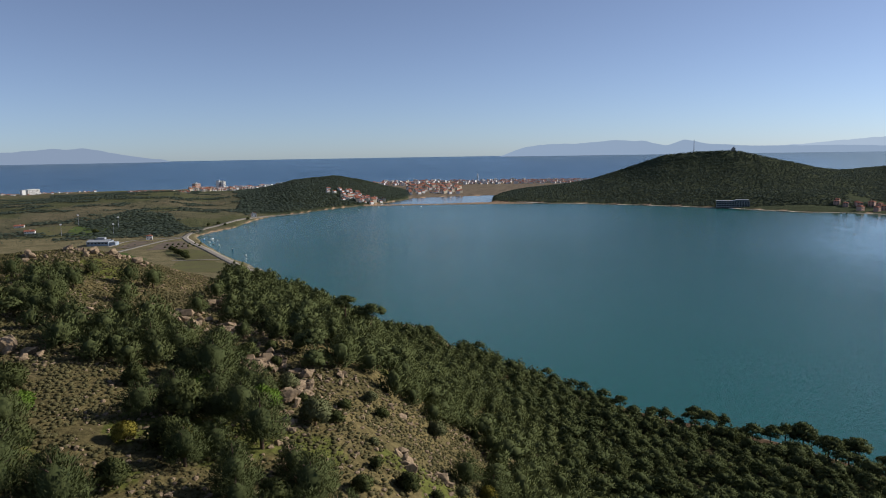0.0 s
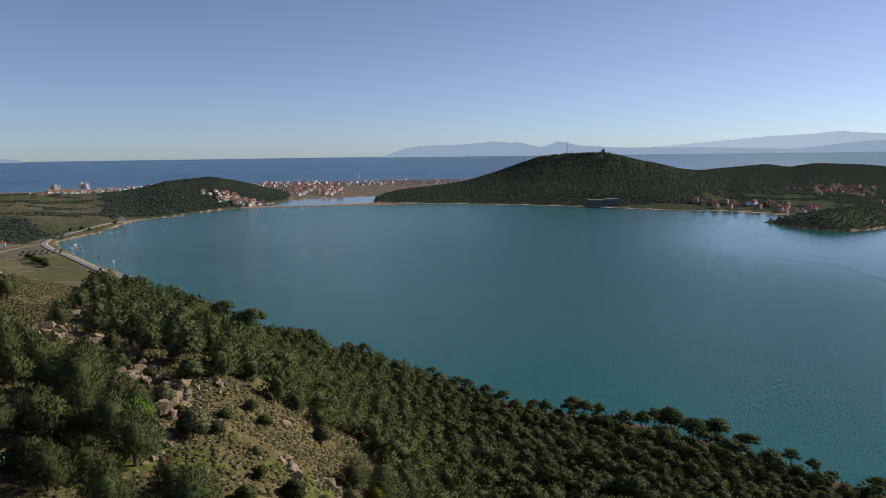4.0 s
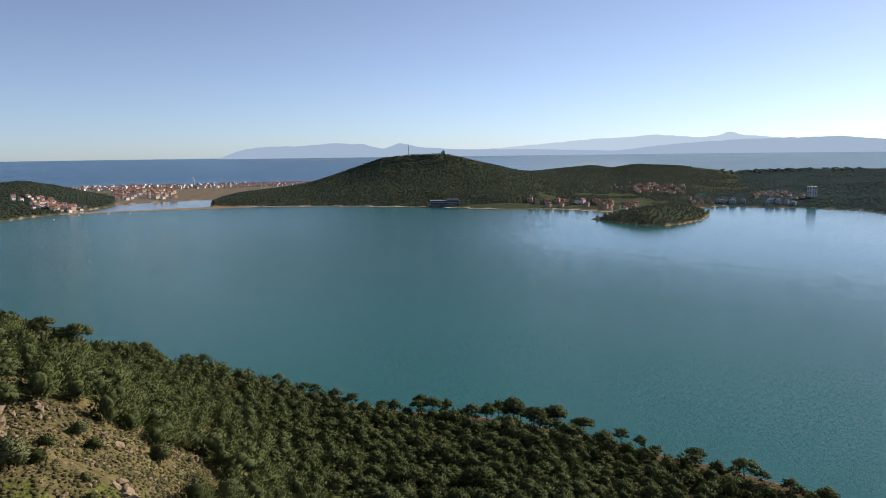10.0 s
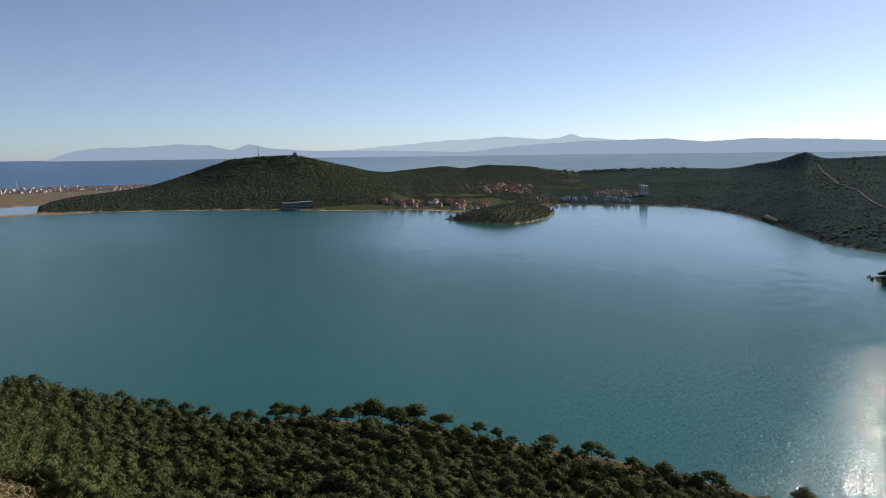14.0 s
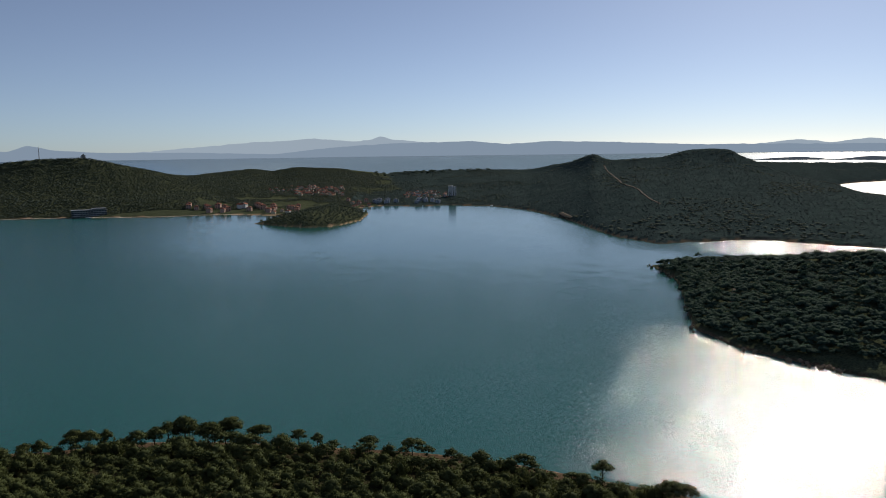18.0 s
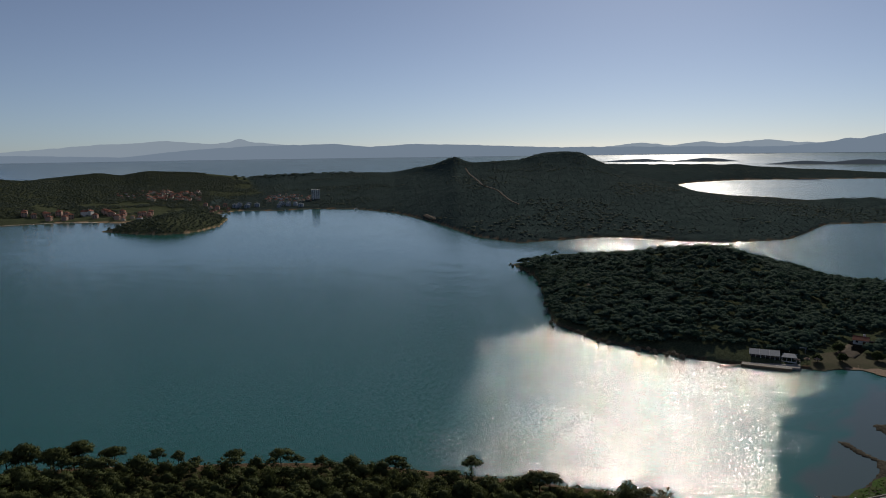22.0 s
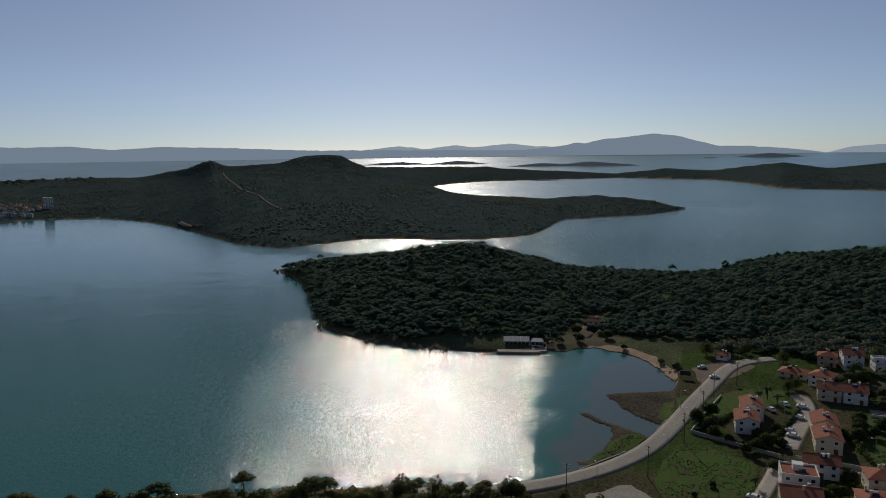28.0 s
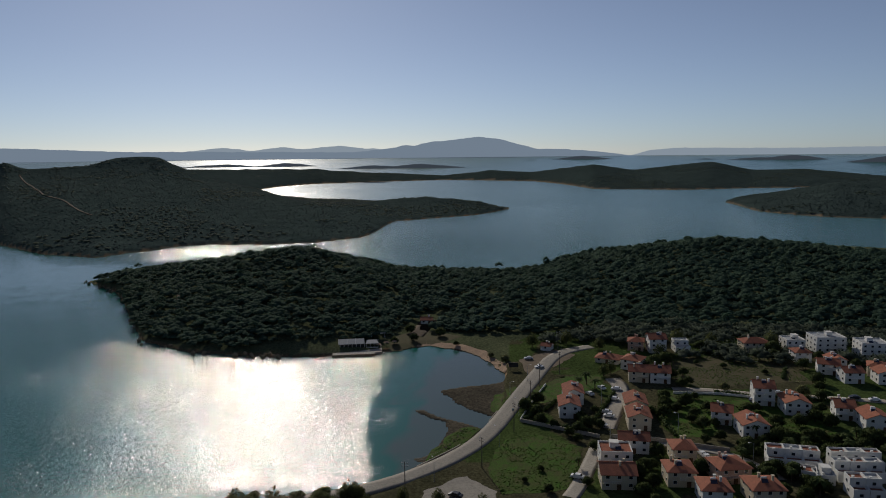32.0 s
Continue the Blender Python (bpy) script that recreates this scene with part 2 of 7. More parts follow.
# the far land: bearing, near shore, ridge, its height, far shore
LAND = {
    "lowland": (table("""
-60 950 1500 14 2300
-34 960 1500 15 2400
-27 960 1500 19 2400
-23 955 1600 27 2400
-20.5 950 1650 25 2350
-19.0 950 1650 18 2350
-18.1 985 1650 15 2350
-16.2 1040 1600 14 2300
-15 1130 1650 16 2300
-13.7 1200 1750 21 2300
-11.7 1248 1800 38 2300
-8.3 1350 1800 48 2300
-5.9 1410 1800 33 2250
-2.8 1560 1800 4 2100
-2.2 1750 1760 0 1760
"""), 0.9, 6),
    "town_flat": (table("""
-60 1700 2000 2.6 2450
-34 1700 2000 2.6 2470
-20 1700 2000 2.6 2380
-7 1420 1700 2.6 2560
-3 1600 1800 2.6 2600
0 1650 1900 2.6 2580
5 1690 1950 2.6 2550
8 1720 2000 2.6 2580
12 1900 2100 2.6 2640
16 2050 2200 2.6 2500
18 2200 2250 0 2250
"""), 0.4, 0),
    "sand_bar": (table("""
-8 1398 1410 0.1 1422
-6.5 1396 1412 1.0 1430
0 1394 1408 1.0 1424
4 1391 1420 1.2 1450
8 1398 1430 1.2 1460
9 1420 1440 0 1441
"""), 0.7, 0),
    "big_hill": (table("""
3.9 1440 1480 0 1500
5.6 1413 1560 9 1800
7.5 1402 1620 18 2000
11.1 1378 1700 27 2200
14.4 1354 1750 58 2300
17 1330 1750 86 2300
19.1 1312 1760 96 2300
21.9 1286 1760 99 2300
24.3 1256 1760 81 2300
26.5 1234 1770 63 2300
29 1238 1800 41 2500
31 1241 2100 46 2700
33.7 1200 2200 55 2700
35 1180 2200 46 2700
36.8 1180 2200 59 2700
39.9 1250 2200 54 2700
43.3 1340 2200 37 2700
46 1320 2200 20 2600
48 1500 1520 0 1530
"""), 1.15, 8),
    "peninsula": (table("""
41 1400 1420 0 1440
42.5 1346 2200 30 2700
46.3 1313 2200 41 2700
48.4 1333 2200 42 2700
52 1310 2200 42 2700
55 1214 2150 42 2700
56.7 1120 1900 60 2600
58.5 1015 1700 74 2600
60 925 1600 92 2600
61.2 870 1600 77 2600
62 838 1600 77 2600
65.2 783 1600 81 2600
66.9 803 1600 96 2600
68.7 815 1600 99 2600
70 830 1600 96 2600
70.8 840 1600 81 2600
71.3 842 1600 77 2600
73 845 1600 54 2600
75 834 1550 38 2300
78.2 818 1300 25 1736
81 822 1150 20 1640
84.8 862 1200 12 1570
86 930 1300 11 1540
87.2 1060 1370 14 1510
90.2 1097 1340 20 1460
93.8 1150 1310 13 1370
95.6 1225 1290 4 1310
96.5 1287 1288 0 1289
"""), 0.85, 5),
    "far_strip": (table("""
68 1900 2600 50 3050
72 1900 2600 52 3050
75 1900 2650 50 3050
78.4 2306 2750 47 3050
81.3 2479 2800 45 3050
84.8 2550 2850 29 3050
87.5 2610 2850 24 3050
91.3 2692 2850 11 3000
95 2610 2800 33 3000
98.2 2530 2750 24 3000
100.5 2300 2680 40 3000
103 1979 2600 55 3000
106 1950 2600 34 3000
109.3 1938 2600 52 3000
111.7 1990 2600 62 3000
114.4 2060 2600 34 3000
118 2130 2600 37 3000
123 2200 2500 17 3000
135 2200 2500 15 3000
140 2400 2410 0 2420
"""), 0.8, 4),
    "east_point": (table("""
112.6 1505 1506 0 1508
113.4 1420 1500 8 1600
114.9 1281 1500 15 1750
117.1 1230 1500 24 1850
119.9 1202 1500 40 1850
123 1210 1500 39 1850
135 1200 1500 38 1850
141 1400 1410 0 1420
"""), 0.9, 4),
    "headland": (table("""
64.6 633 634 0 635
66.5 571 610 6 650
67.3 459 600 8 656
67.8 414 600 9 660
71 380 580 15 675
74.3 367 560 20 690
79.4 354 540 29 715
81.1 352 540 27 715
83.8 352 525 18 685
87.4 357 500 8 620
90 366 490 6 610
94.2 347 485 6 606
95.4 330 485 6 606
96.2 316 485 6 608
97 306 490 6.5 610
98.7 345 500 7 630
103 374 570 11 740
109.5 392 620 20.5 820
112.3 396 640 24 820
117.2 404 640 20 850
123.2 412 620 13 850
135 420 600 12 850
145 420 500 4 700
"""), 0.75, 3),
}


def landmass(name, b, r):
    (bs, rn, rr, hr, rf), power, rough = LAND[name]
    near, ridge, high, far = (eased(b, bs, v, 0.3) for v in (rn, rr, hr, rf))
    up_ = np.clip((r - near) / np.maximum(ridge - near, 1), 0, 1)
    down = np.clip((far - r) / np.maximum(far - ridge, 1), 0, 1)
    u = np.where(r < ridge, up_, down)
    s = np.where(r < ridge, u ** power * (1 - 0.25 * u ** 4 * (1 - u) * 4), u)
    inside = (r > near) & (r < far) & (b > bs[0]) & (b < bs[-1])
    d = np.minimum(r - near, far - r)
    broad = eased(b, bs, hr, 7.0) if name in ("peninsula", "big_hill") else high   # tops stand on one broad flank
    z = broad * s + (high - broad) * u ** 4 + 0.6 * np.minimum(d / 8, 1)
    return np.where(inside, z, -4.0), np.where(inside, u, 0), d


def polygon_distance(px, py, x, y):
    """Metres inside (+) or outside (-) a closed outline."""
    best, odd = np.full(x.shape, 1e9), np.zeros(x.shape, bool)
    for i in range(len(px)):
        ax, ay, bx, by = px[i - 1], py[i - 1], px[i], py[i]
        dx, dy = bx - ax, by - ay
        k = np.clip(((x - ax) * dx + (y - ay) * dy) / (dx * dx + dy * dy), 0, 1)
        best = np.minimum(best, np.hypot(x - ax - k * dx, y - ay - k * dy))
        cross = ((ay > y) != (by > y)) & (x < (bx - ax) * (y - ay) / np.where(by == ay, 1e-9, by - ay) + ax)
        odd ^= cross
    return np.where(odd, best, -best)


def outline(text):
    t = table(text)
    return place(t[0], t[1])


ISLAND = outline("""
33.5 1062
35.5 1005
37.7 975
39.9 990
41.7 1058
42.5 1190
41 1260
38 1260
36 1150
""")
GROVE = np.array([(-520, 1010), (-455, 935), (-403, 873), (-334, 876), (-338, 961), (-395, 1060), (-423, 1120), (-502, 1165)], float).T   # pine wood behind the fork
SPIT_WIDE = outline("""
90.7 294
91.8 298
93.8 301
95.8 305
97.2 316
98 300
97 262
95.5 261
95.1 263
93.8 268
92.4 276
91.4 286
""")
SPIT_THIN = outline("""
88.6 271
89.5 272
90.8 263.5
91.8 261
93.2 256
94.4 252
92.9 236
90 224
89 223
88.4 226
89.4 227.5
90.6 236.5
91.4 250
91.1 257.5
90 262
89 267
""")


def blur_noise(x, y, scale, octaves=4, seed=0):
    """Smooth value noise, about -1 to 1."""
    total, amp, norm = np.zeros_like(x), 1.0, 0.0
    for o in range(octaves):
        f = 2 ** o / scale
        u, v = x * f + 17.3 * (o + seed), y * f - 9.1 * (o + seed)
        iu, iv = np.floor(u).astype(np.int64), np.floor(v).astype(np.int64)
        fu, fv = u - iu, v - iv
        fu, fv = fu * fu * (3 - 2 * fu), fv * fv * (3 - 2 * fv)

        def h(a, b):
            n = (a * 374761393 + b * 668265263 + (o + seed) * 982451653) & 0x7FFFFFFF
            n = ((n ^ (n >> 13)) * 1274126177) & 0x7FFFFFFF
            return (n % 65536) / 32768.0 - 1
        total += amp * ((h(iu, iv) * (1 - fu) + h(iu + 1, iv) * fu) * (1 - fv) + (h(iu, iv + 1) * (1 - fu) + h(iu + 1, iv + 1) * fu) * fv)
        norm += amp
        amp *= 0.5
    return total / norm


def land(x, y):
    """Height of the ground and which piece of land it is, for arrays of places."""
    x, y = np.asarray(x, float), np.asarray(y, float)
    r, b = np.hypot(x, y), np.degrees(np.arctan2(x, y))
    b = (b + 75) % 360 - 75
    z = hill(b, r)
    near = np.clip((z - 4) / 20, 0, 1) * (r < 520)
    z = z + near * (blur_noise(x, y, 45, 4, 3) * 2.2 + blur_noise(x, y, 7, 2, 5) * 0.5)
    which = np.where(z > 0, 1, 0)
    for i, name in enumerate(LAND):
        zz, u, d = landmass(name, b, r)
        rough = LAND[name][2]
        if rough:
            zz = zz + (zz > 0) * rough * np.clip(u * (1.05 - u) * 4, 0, 1) * blur_noise(x, y, 160, 4, 11 + i) * 0.9
        take = zz > z
        which = np.where(take & (zz > 0), i + 2, which)
        z = np.where(take, zz, z)
    d = polygon_distance(*ISLAND, x, y)
    zi = np.where(d > 0, 0.5 + 19 * (1 - np.exp(-(d / 45) ** 1.3)), -4)
    which, z = np.where((zi > z) & (d > 0), 20, which), np.maximum(z, zi)
    for k, spit in enumerate((SPIT_WIDE, SPIT_THIN)):
        d = polygon_distance(*spit, x, y) + blur_noise(x, y, 5, 3, 31) * (1.3 if k == 0 else 0.6)
        zi = np.where(d > 0, np.minimum(0.9, d * 0.12), -4)
        which, z = np.where((zi > z) & (d > 0), 21, which), np.maximum(z, zi)
    return z, which


def sea_height(r):
    """Flat, then lifted far out so that the rim stands at the true horizon."""
    u = np.clip((r - 3000) / 1900, 0, 1)
    return 72.6 * (0.62 * u + 0.38 * (1 - (1 - u) ** 2))


def sheet(name, bearings, radii, height, mat, closed=True):
    """A round sheet of ground as one mesh."""
    B, R = np.meshgrid(bearings, radii, indexing="ij")
    x, y = place(B, R)
    z = height(x, y, R)
    nb, nr = B.shape
    co = np.stack([x, y, z], -1).reshape(-1, 3)
    i = np.arange(nb if closed else nb - 1)
    j = np.arange(nr - 1)
    I, J = np.meshgrid(i, j, indexing="ij")
    K = (I + 1) % nb
    faces = np.stack([I * nr + J, I * nr + J + 1, K * nr + J + 1, K * nr + J], -1).reshape(-1, 4)
    return mesh_object(name, co, faces, mat, smooth=True)


def mesh_object(name, co, faces, mat, smooth=False, normals=None):
    me = bpy.data.meshes.new(name)
    n, k = faces.shape
    me.vertices.add(len(co))
    me.vertices.foreach_set("co", np.asarray(co, np.float32).ravel())
    me.loops.add(n * k)
    me.loops.foreach_set("vertex_index", faces.astype(np.int32).ravel())
    me.polygons.add(n)
    me.polygons.foreach_set("loop_start", np.arange(0, n * k, k, dtype=np.int32))
    me.polygons.foreach_set("loop_total", np.full(n, k, np.int32))
    me.polygons.foreach_set("use_smooth", np.full(n, smooth or normals is not None))
    me.update(calc_edges=True)
    if normals is not None:
        me.normals_split_custom_set_from_vertices(normals)
    me.materials.append(mat)
    return new(name, me)


def colour_points(ob, name, rgb):
    a = ob.data.attributes.new(name, "FLOAT_COLOR", "POINT")
    a.data.foreach_set("color", np.concatenate([rgb, np.ones((len(rgb), 1))], 1).astype(np.float32).ravel())


def soil(x, y, z, which):
    """Base colour of the ground by what covers it, with a haze tint on the far land."""
    r = np.hypot(x, y)
    c = np.tile(np.array([0.146, 0.119, 0.059]), (len(x), 1))
    green, dry, forest, sand = [np.array(v) for v in ((0.118, 0.126, 0.038), (0.175, 0.140, 0.076), (0.07, 0.062, 0.034), (0.42, 0.29, 0.20))]
    n = blur_noise(x, y, 30, 3, 41)
    near = which == 1
    c = np.where((near & (n > 0.38))[:, None], green, c)
    c = np.where((near & (n < -0.3))[:, None], dry, c)
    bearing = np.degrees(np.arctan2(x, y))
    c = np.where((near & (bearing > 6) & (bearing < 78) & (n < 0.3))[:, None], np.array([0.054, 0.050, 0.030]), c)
    town = near & (bearing > 78) & (bearing < 135)
    c = np.where(town[:, None], np.where((n > 0)[:, None], np.array([0.050, 0.074, 0.028]), np.array([0.068, 0.066, 0.042])), c)
    c = np.where(np.isin(which, (5, 9, 20))[:, None], np.array([0.078, 0.090, 0.056]), c)
    # Blue-grey in these far soils is painted haze, matching the scrub above.
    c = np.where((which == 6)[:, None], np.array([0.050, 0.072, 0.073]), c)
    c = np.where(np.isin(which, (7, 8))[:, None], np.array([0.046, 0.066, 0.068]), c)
    low = blur_noise(x, y, 120, 3, 43)
    c = np.where((which == 2)[:, None], np.array([0.128, 0.120, 0.078]), c)
    c = np.where(((which == 2) & (low > 0.1))[:, None], np.array([0.150, 0.132, 0.088]), c)
    c = np.where(((which == 2) & (low < -0.2))[:, None], np.array([0.104, 0.108, 0.060]), c)
    wood = (which == 2) & ((bearing > -15.8) & (bearing < -2.5) & (r > 1240) | (polygon_distance(*GROVE, x, y) > 0))
    c = np.where(wood[:, None], np.array([0.055, 0.066, 0.042]), c)
    c = np.where((near & (bearing < -12) & (r > 560))[:, None], np.array([0.19, 0.165, 0.100]), c)
    c = np.where((which == 3)[:, None], np.array([0.20, 0.162, 0.128]), c)
    c = np.where((which == 4)[:, None], sand * 0.8, c)
    c = np.where((which == 21)[:, None], np.array([0.076, 0.068, 0.058]), c)
    c = np.where(((z < 0.85) & (which != 21))[:, None], np.where(((near & (bearing > 4) & (bearing < 96)) | ((which > 5) & (which < 10)))[:, None], sand * np.where(which == 9, 0.3, np.where(near, 0.26, 0.45))[:, None], sand), c)
    return c


fine = np.arange(-36, 127, STEP)
BEARINGS = np.concatenate([fine, np.arange(127, 324, 3.0)])
RADII = np.concatenate([np.linspace(0.05, 20, 7)[:-1], np.geomspace(20, 190, 126)[:-1], np.geomspace(190, 440, 150)[:-1], np.geomspace(440, 3150, 135)])
kinds = {}


def ground_height(x, y, R):
    z, w = land(x, y)
    kinds["ground"] = w.ravel()
    return np.where(R > 3080, -6, z)


ground = tagged(sheet("ground", BEARINGS, RADII, ground_height, GROUND), "dry grassy ground, stony slopes and forest floor", "ground", kind="structure")
co = np.empty(len(ground.data.vertices) * 3, np.float32)
ground.data.vertices.foreach_get("co", co)
co = co.reshape(-1, 3)
GRID_Z = co[:, 2].reshape(len(BEARINGS), len(RADII)).astype(float)


def surface(x, y):
    """Height of the ground sheet itself, between its corners."""
    x, y = np.asarray(x, float), np.asarray(y, float)
    u = np.interp((np.degrees(np.arctan2(x, y)) + 36) % 360 - 36, BEARINGS, np.arange(len(BEARINGS)))
    v = np.interp(np.hypot(x, y), RADII, np.arange(len(RADII)))
    i, j = np.minimum(u.astype(int), len(BEARINGS) - 2), np.minimum(v.astype(int), len(RADII) - 2)
    u, v = u - i, v - j
    return (GRID_Z[i, j] * (1 - u) + GRID_Z[i + 1, j] * u) * (1 - v) + (GRID_Z[i, j + 1] * (1 - u) + GRID_Z[i + 1, j + 1] * u) * v


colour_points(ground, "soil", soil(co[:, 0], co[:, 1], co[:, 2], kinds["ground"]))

water = tagged(sheet("water", np.arange(-180, 180, 0.75), np.concatenate([[1.0], np.geomspace(60, 4900, 170)]), lambda x, y, R: sea_height(R), SEA),
               "calm teal sea with wind ripples, dark blue far out", "water", kind="structure")
wc = np.empty(len(water.data.vertices) * 3, np.float32)
water.data.vertices.foreach_get("co", wc)
wc = wc.reshape(-1, 3)
wr = np.hypot(wc[:, 0], wc[:, 1])
wb_ = np.degrees(np.arctan2(wc[:, 0], wc[:, 1]))
deep = np.clip((wr - 2050) / 500, 0, 1) * np.clip((62 - wb_) / 48, 0, 1)   # open sea beyond the town: bluer, less reflective, fading to none by bearing 62
colour_points(water, "depth", np.repeat(deep[:, None], 3, 1))
still = np.clip((wb_ - 82.5 - (wr - 280) * 0.03 + 1.6 * blur_noise(wc[:, 0], wc[:, 1], 24, 2, 77) + 2.4 * blur_noise(wc[:, 0] * 0.6, wc[:, 1] * 1.5, 9, 2, 78)) / 7, 0, 1) * (wr > 190) * (wr < 380) * (wb_ < 110)
lagoon = ((wb_ > -7) & (wb_ < 10) & (wr > 1425) & (wr < 1830)).astype(float)   # shallow pans behind the sand bar
lee = np.clip((wb_ - 16) / 16, 0, 1) * np.clip((70 + 7 * np.clip((760 - wr) / 60, 0, 1) - wb_) / 9, 0, 1) * np.clip((wr - 470 + 4.5 * np.clip(wb_ - 20, 0, 50)) / 380, 0, 1)   # sheltered water under the peninsula
still = np.maximum(np.maximum(still, lagoon), 0.78 * lee)
colour_points(water, "calm", np.repeat(still[:, None], 3, 1))

colour_points(water, "open", np.repeat((np.clip((wr - 750) / 700, 0, 1) * (1 - lagoon) * (1 - 0.9 * lee))[:, None], 3, 1))

# ---- distant ranges ----


# Flat emission standing in for distance haze; takes no sun or shade.
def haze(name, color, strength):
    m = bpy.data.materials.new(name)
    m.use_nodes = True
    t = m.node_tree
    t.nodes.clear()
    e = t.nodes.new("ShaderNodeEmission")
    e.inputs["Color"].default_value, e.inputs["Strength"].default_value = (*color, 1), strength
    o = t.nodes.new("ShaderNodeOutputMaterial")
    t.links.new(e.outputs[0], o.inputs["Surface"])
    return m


def ridge_backdrop(name, text, r, mat, label, wobble=0.05):
    """A far range: a glowing haze-coloured wall from the water up to its skyline, curved round the viewpoint."""
    t = table(text)
    b = np.arange(t[0][0], t[0][-1], 0.06)
    el = eased(b, t[0], t[1], 0.25)
    el = el + wobble * blur_noise(b * 10, b * 0 + r * 0.01, 6, 4, 3) * np.clip((el + 0.35) * 2, 0, 1)
    rows = []
    for k, dr in ((0.0, -40), (0.5, -15), (1.0, 0), (0.0, 30)):
        base = np.full_like(b, -0.5)
        e = base + (el - base) * k
        x, y = place(b, r + dr)
        rows.append(np.stack([x, y, 100 + (r + dr) * np.tan(np.radians(e))], -1))
    co = np.concatenate(rows)
    n = len(b)
    f = [[k * n + i, k * n + i + 1, (k + 1) * n + i + 1, (k + 1) * n + i] for k in range(3) for i in range(n - 1)]
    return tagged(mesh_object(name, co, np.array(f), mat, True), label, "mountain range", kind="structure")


HAZE_FAR = haze("haze_glow_mountains_far", (0.37, 0.45, 0.54), 1.0)
HAZE_MID = haze("haze_glow_mountains_mid", (0.26, 0.335, 0.435), 1.0)
HAZE_NEAR = haze("haze_glow_mountains_near", (0.235, 0.295, 0.385), 1.0)
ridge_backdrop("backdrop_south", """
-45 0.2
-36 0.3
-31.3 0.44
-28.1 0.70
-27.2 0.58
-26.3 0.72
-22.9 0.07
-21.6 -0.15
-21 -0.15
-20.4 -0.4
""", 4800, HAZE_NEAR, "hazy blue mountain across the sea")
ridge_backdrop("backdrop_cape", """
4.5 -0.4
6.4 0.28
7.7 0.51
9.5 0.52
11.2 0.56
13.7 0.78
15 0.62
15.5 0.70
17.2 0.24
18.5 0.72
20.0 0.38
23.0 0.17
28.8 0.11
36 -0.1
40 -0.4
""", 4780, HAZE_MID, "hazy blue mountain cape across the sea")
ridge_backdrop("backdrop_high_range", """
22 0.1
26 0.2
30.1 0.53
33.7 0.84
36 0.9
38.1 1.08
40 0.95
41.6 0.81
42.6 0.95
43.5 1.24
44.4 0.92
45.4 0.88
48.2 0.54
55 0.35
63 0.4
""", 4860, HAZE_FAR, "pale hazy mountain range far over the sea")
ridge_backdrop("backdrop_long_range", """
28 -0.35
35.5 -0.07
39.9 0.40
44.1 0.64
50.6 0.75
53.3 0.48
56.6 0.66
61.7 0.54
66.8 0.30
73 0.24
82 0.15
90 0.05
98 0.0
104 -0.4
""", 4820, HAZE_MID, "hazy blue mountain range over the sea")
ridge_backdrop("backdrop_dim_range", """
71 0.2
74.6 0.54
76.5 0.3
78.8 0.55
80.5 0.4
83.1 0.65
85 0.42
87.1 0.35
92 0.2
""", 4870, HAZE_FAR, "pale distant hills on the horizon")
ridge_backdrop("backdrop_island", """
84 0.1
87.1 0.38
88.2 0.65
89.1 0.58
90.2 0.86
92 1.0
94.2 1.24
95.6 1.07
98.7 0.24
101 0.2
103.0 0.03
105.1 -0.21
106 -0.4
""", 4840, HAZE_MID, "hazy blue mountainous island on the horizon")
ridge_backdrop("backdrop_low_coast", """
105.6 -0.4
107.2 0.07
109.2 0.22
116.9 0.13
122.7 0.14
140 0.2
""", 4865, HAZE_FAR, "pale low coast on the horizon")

# ---- plants ----
ICO_V = np.array([(0, 0, 1)] + [(0.894 * math.cos(a * 1.2566), 0.894 * math.sin(a * 1.2566), 0.447) for a in range(5)]
                 + [(0.894 * math.cos(a * 1.2566 + 0.628), 0.894 * math.sin(a * 1.2566 + 0.628), -0.447) for a in range(5)] + [(0, 0, -1)])
ICO_F = np.array([(0, 1 + a, 1 + (a + 1) % 5) for a in range(5)] + [(1 + a, 6 + a, 1 + (a + 1) % 5) for a in range(5)]
                 + [(1 + (a + 1) % 5, 6 + a, 6 + (a + 1) % 5) for a in range(5)] + [(11, 6 + (a + 1) % 5, 6 + a) for a in range(5)])


def unit(v):
    return v / (np.linalg.norm(v, axis=1)[:, None] + 1e-9)


def sprays(rng, p, out, normal, size, slim):
    """Narrow pointed leaf sprays at p, pointing out, lit as the crown round them is."""
    count = len(p)
    side = unit(np.cross(out, rng.normal(size=(count, 3))))
    s = size * rng.uniform(0.6, 1.3, (count, 1))
    a, b, c = p + side * s * slim, p - side * s * slim, p + out * s * 1.15
    flip = np.einsum("ij,ij->i", np.cross(b - a, c - a), normal) < 0
    a[flip], b[flip] = b[flip], a[flip].copy()
    v = np.stack([a, b, c], 1).reshape(-1, 3)
    return v, np.arange(count * 3).reshape(-1, 3), np.repeat(normal, 3, axis=0)


def tufts(rng, centre, radii, count, size):
    """Small pointed leaf sprays standing out of a lobe."""
    d = unit(rng.normal(size=(count, 3)))
    p = centre + d * radii * rng.uniform(0.72, 1.08, (count, 1))
    out = unit(d + rng.normal(size=(count, 3)) * 0.55 + np.array([0, 0, 0.35]))
    return sprays(rng, p, out, unit(d + rng.normal(size=(count, 3)) * 0.3 + np.array([0, 0, 0.2])), size, 0.34)


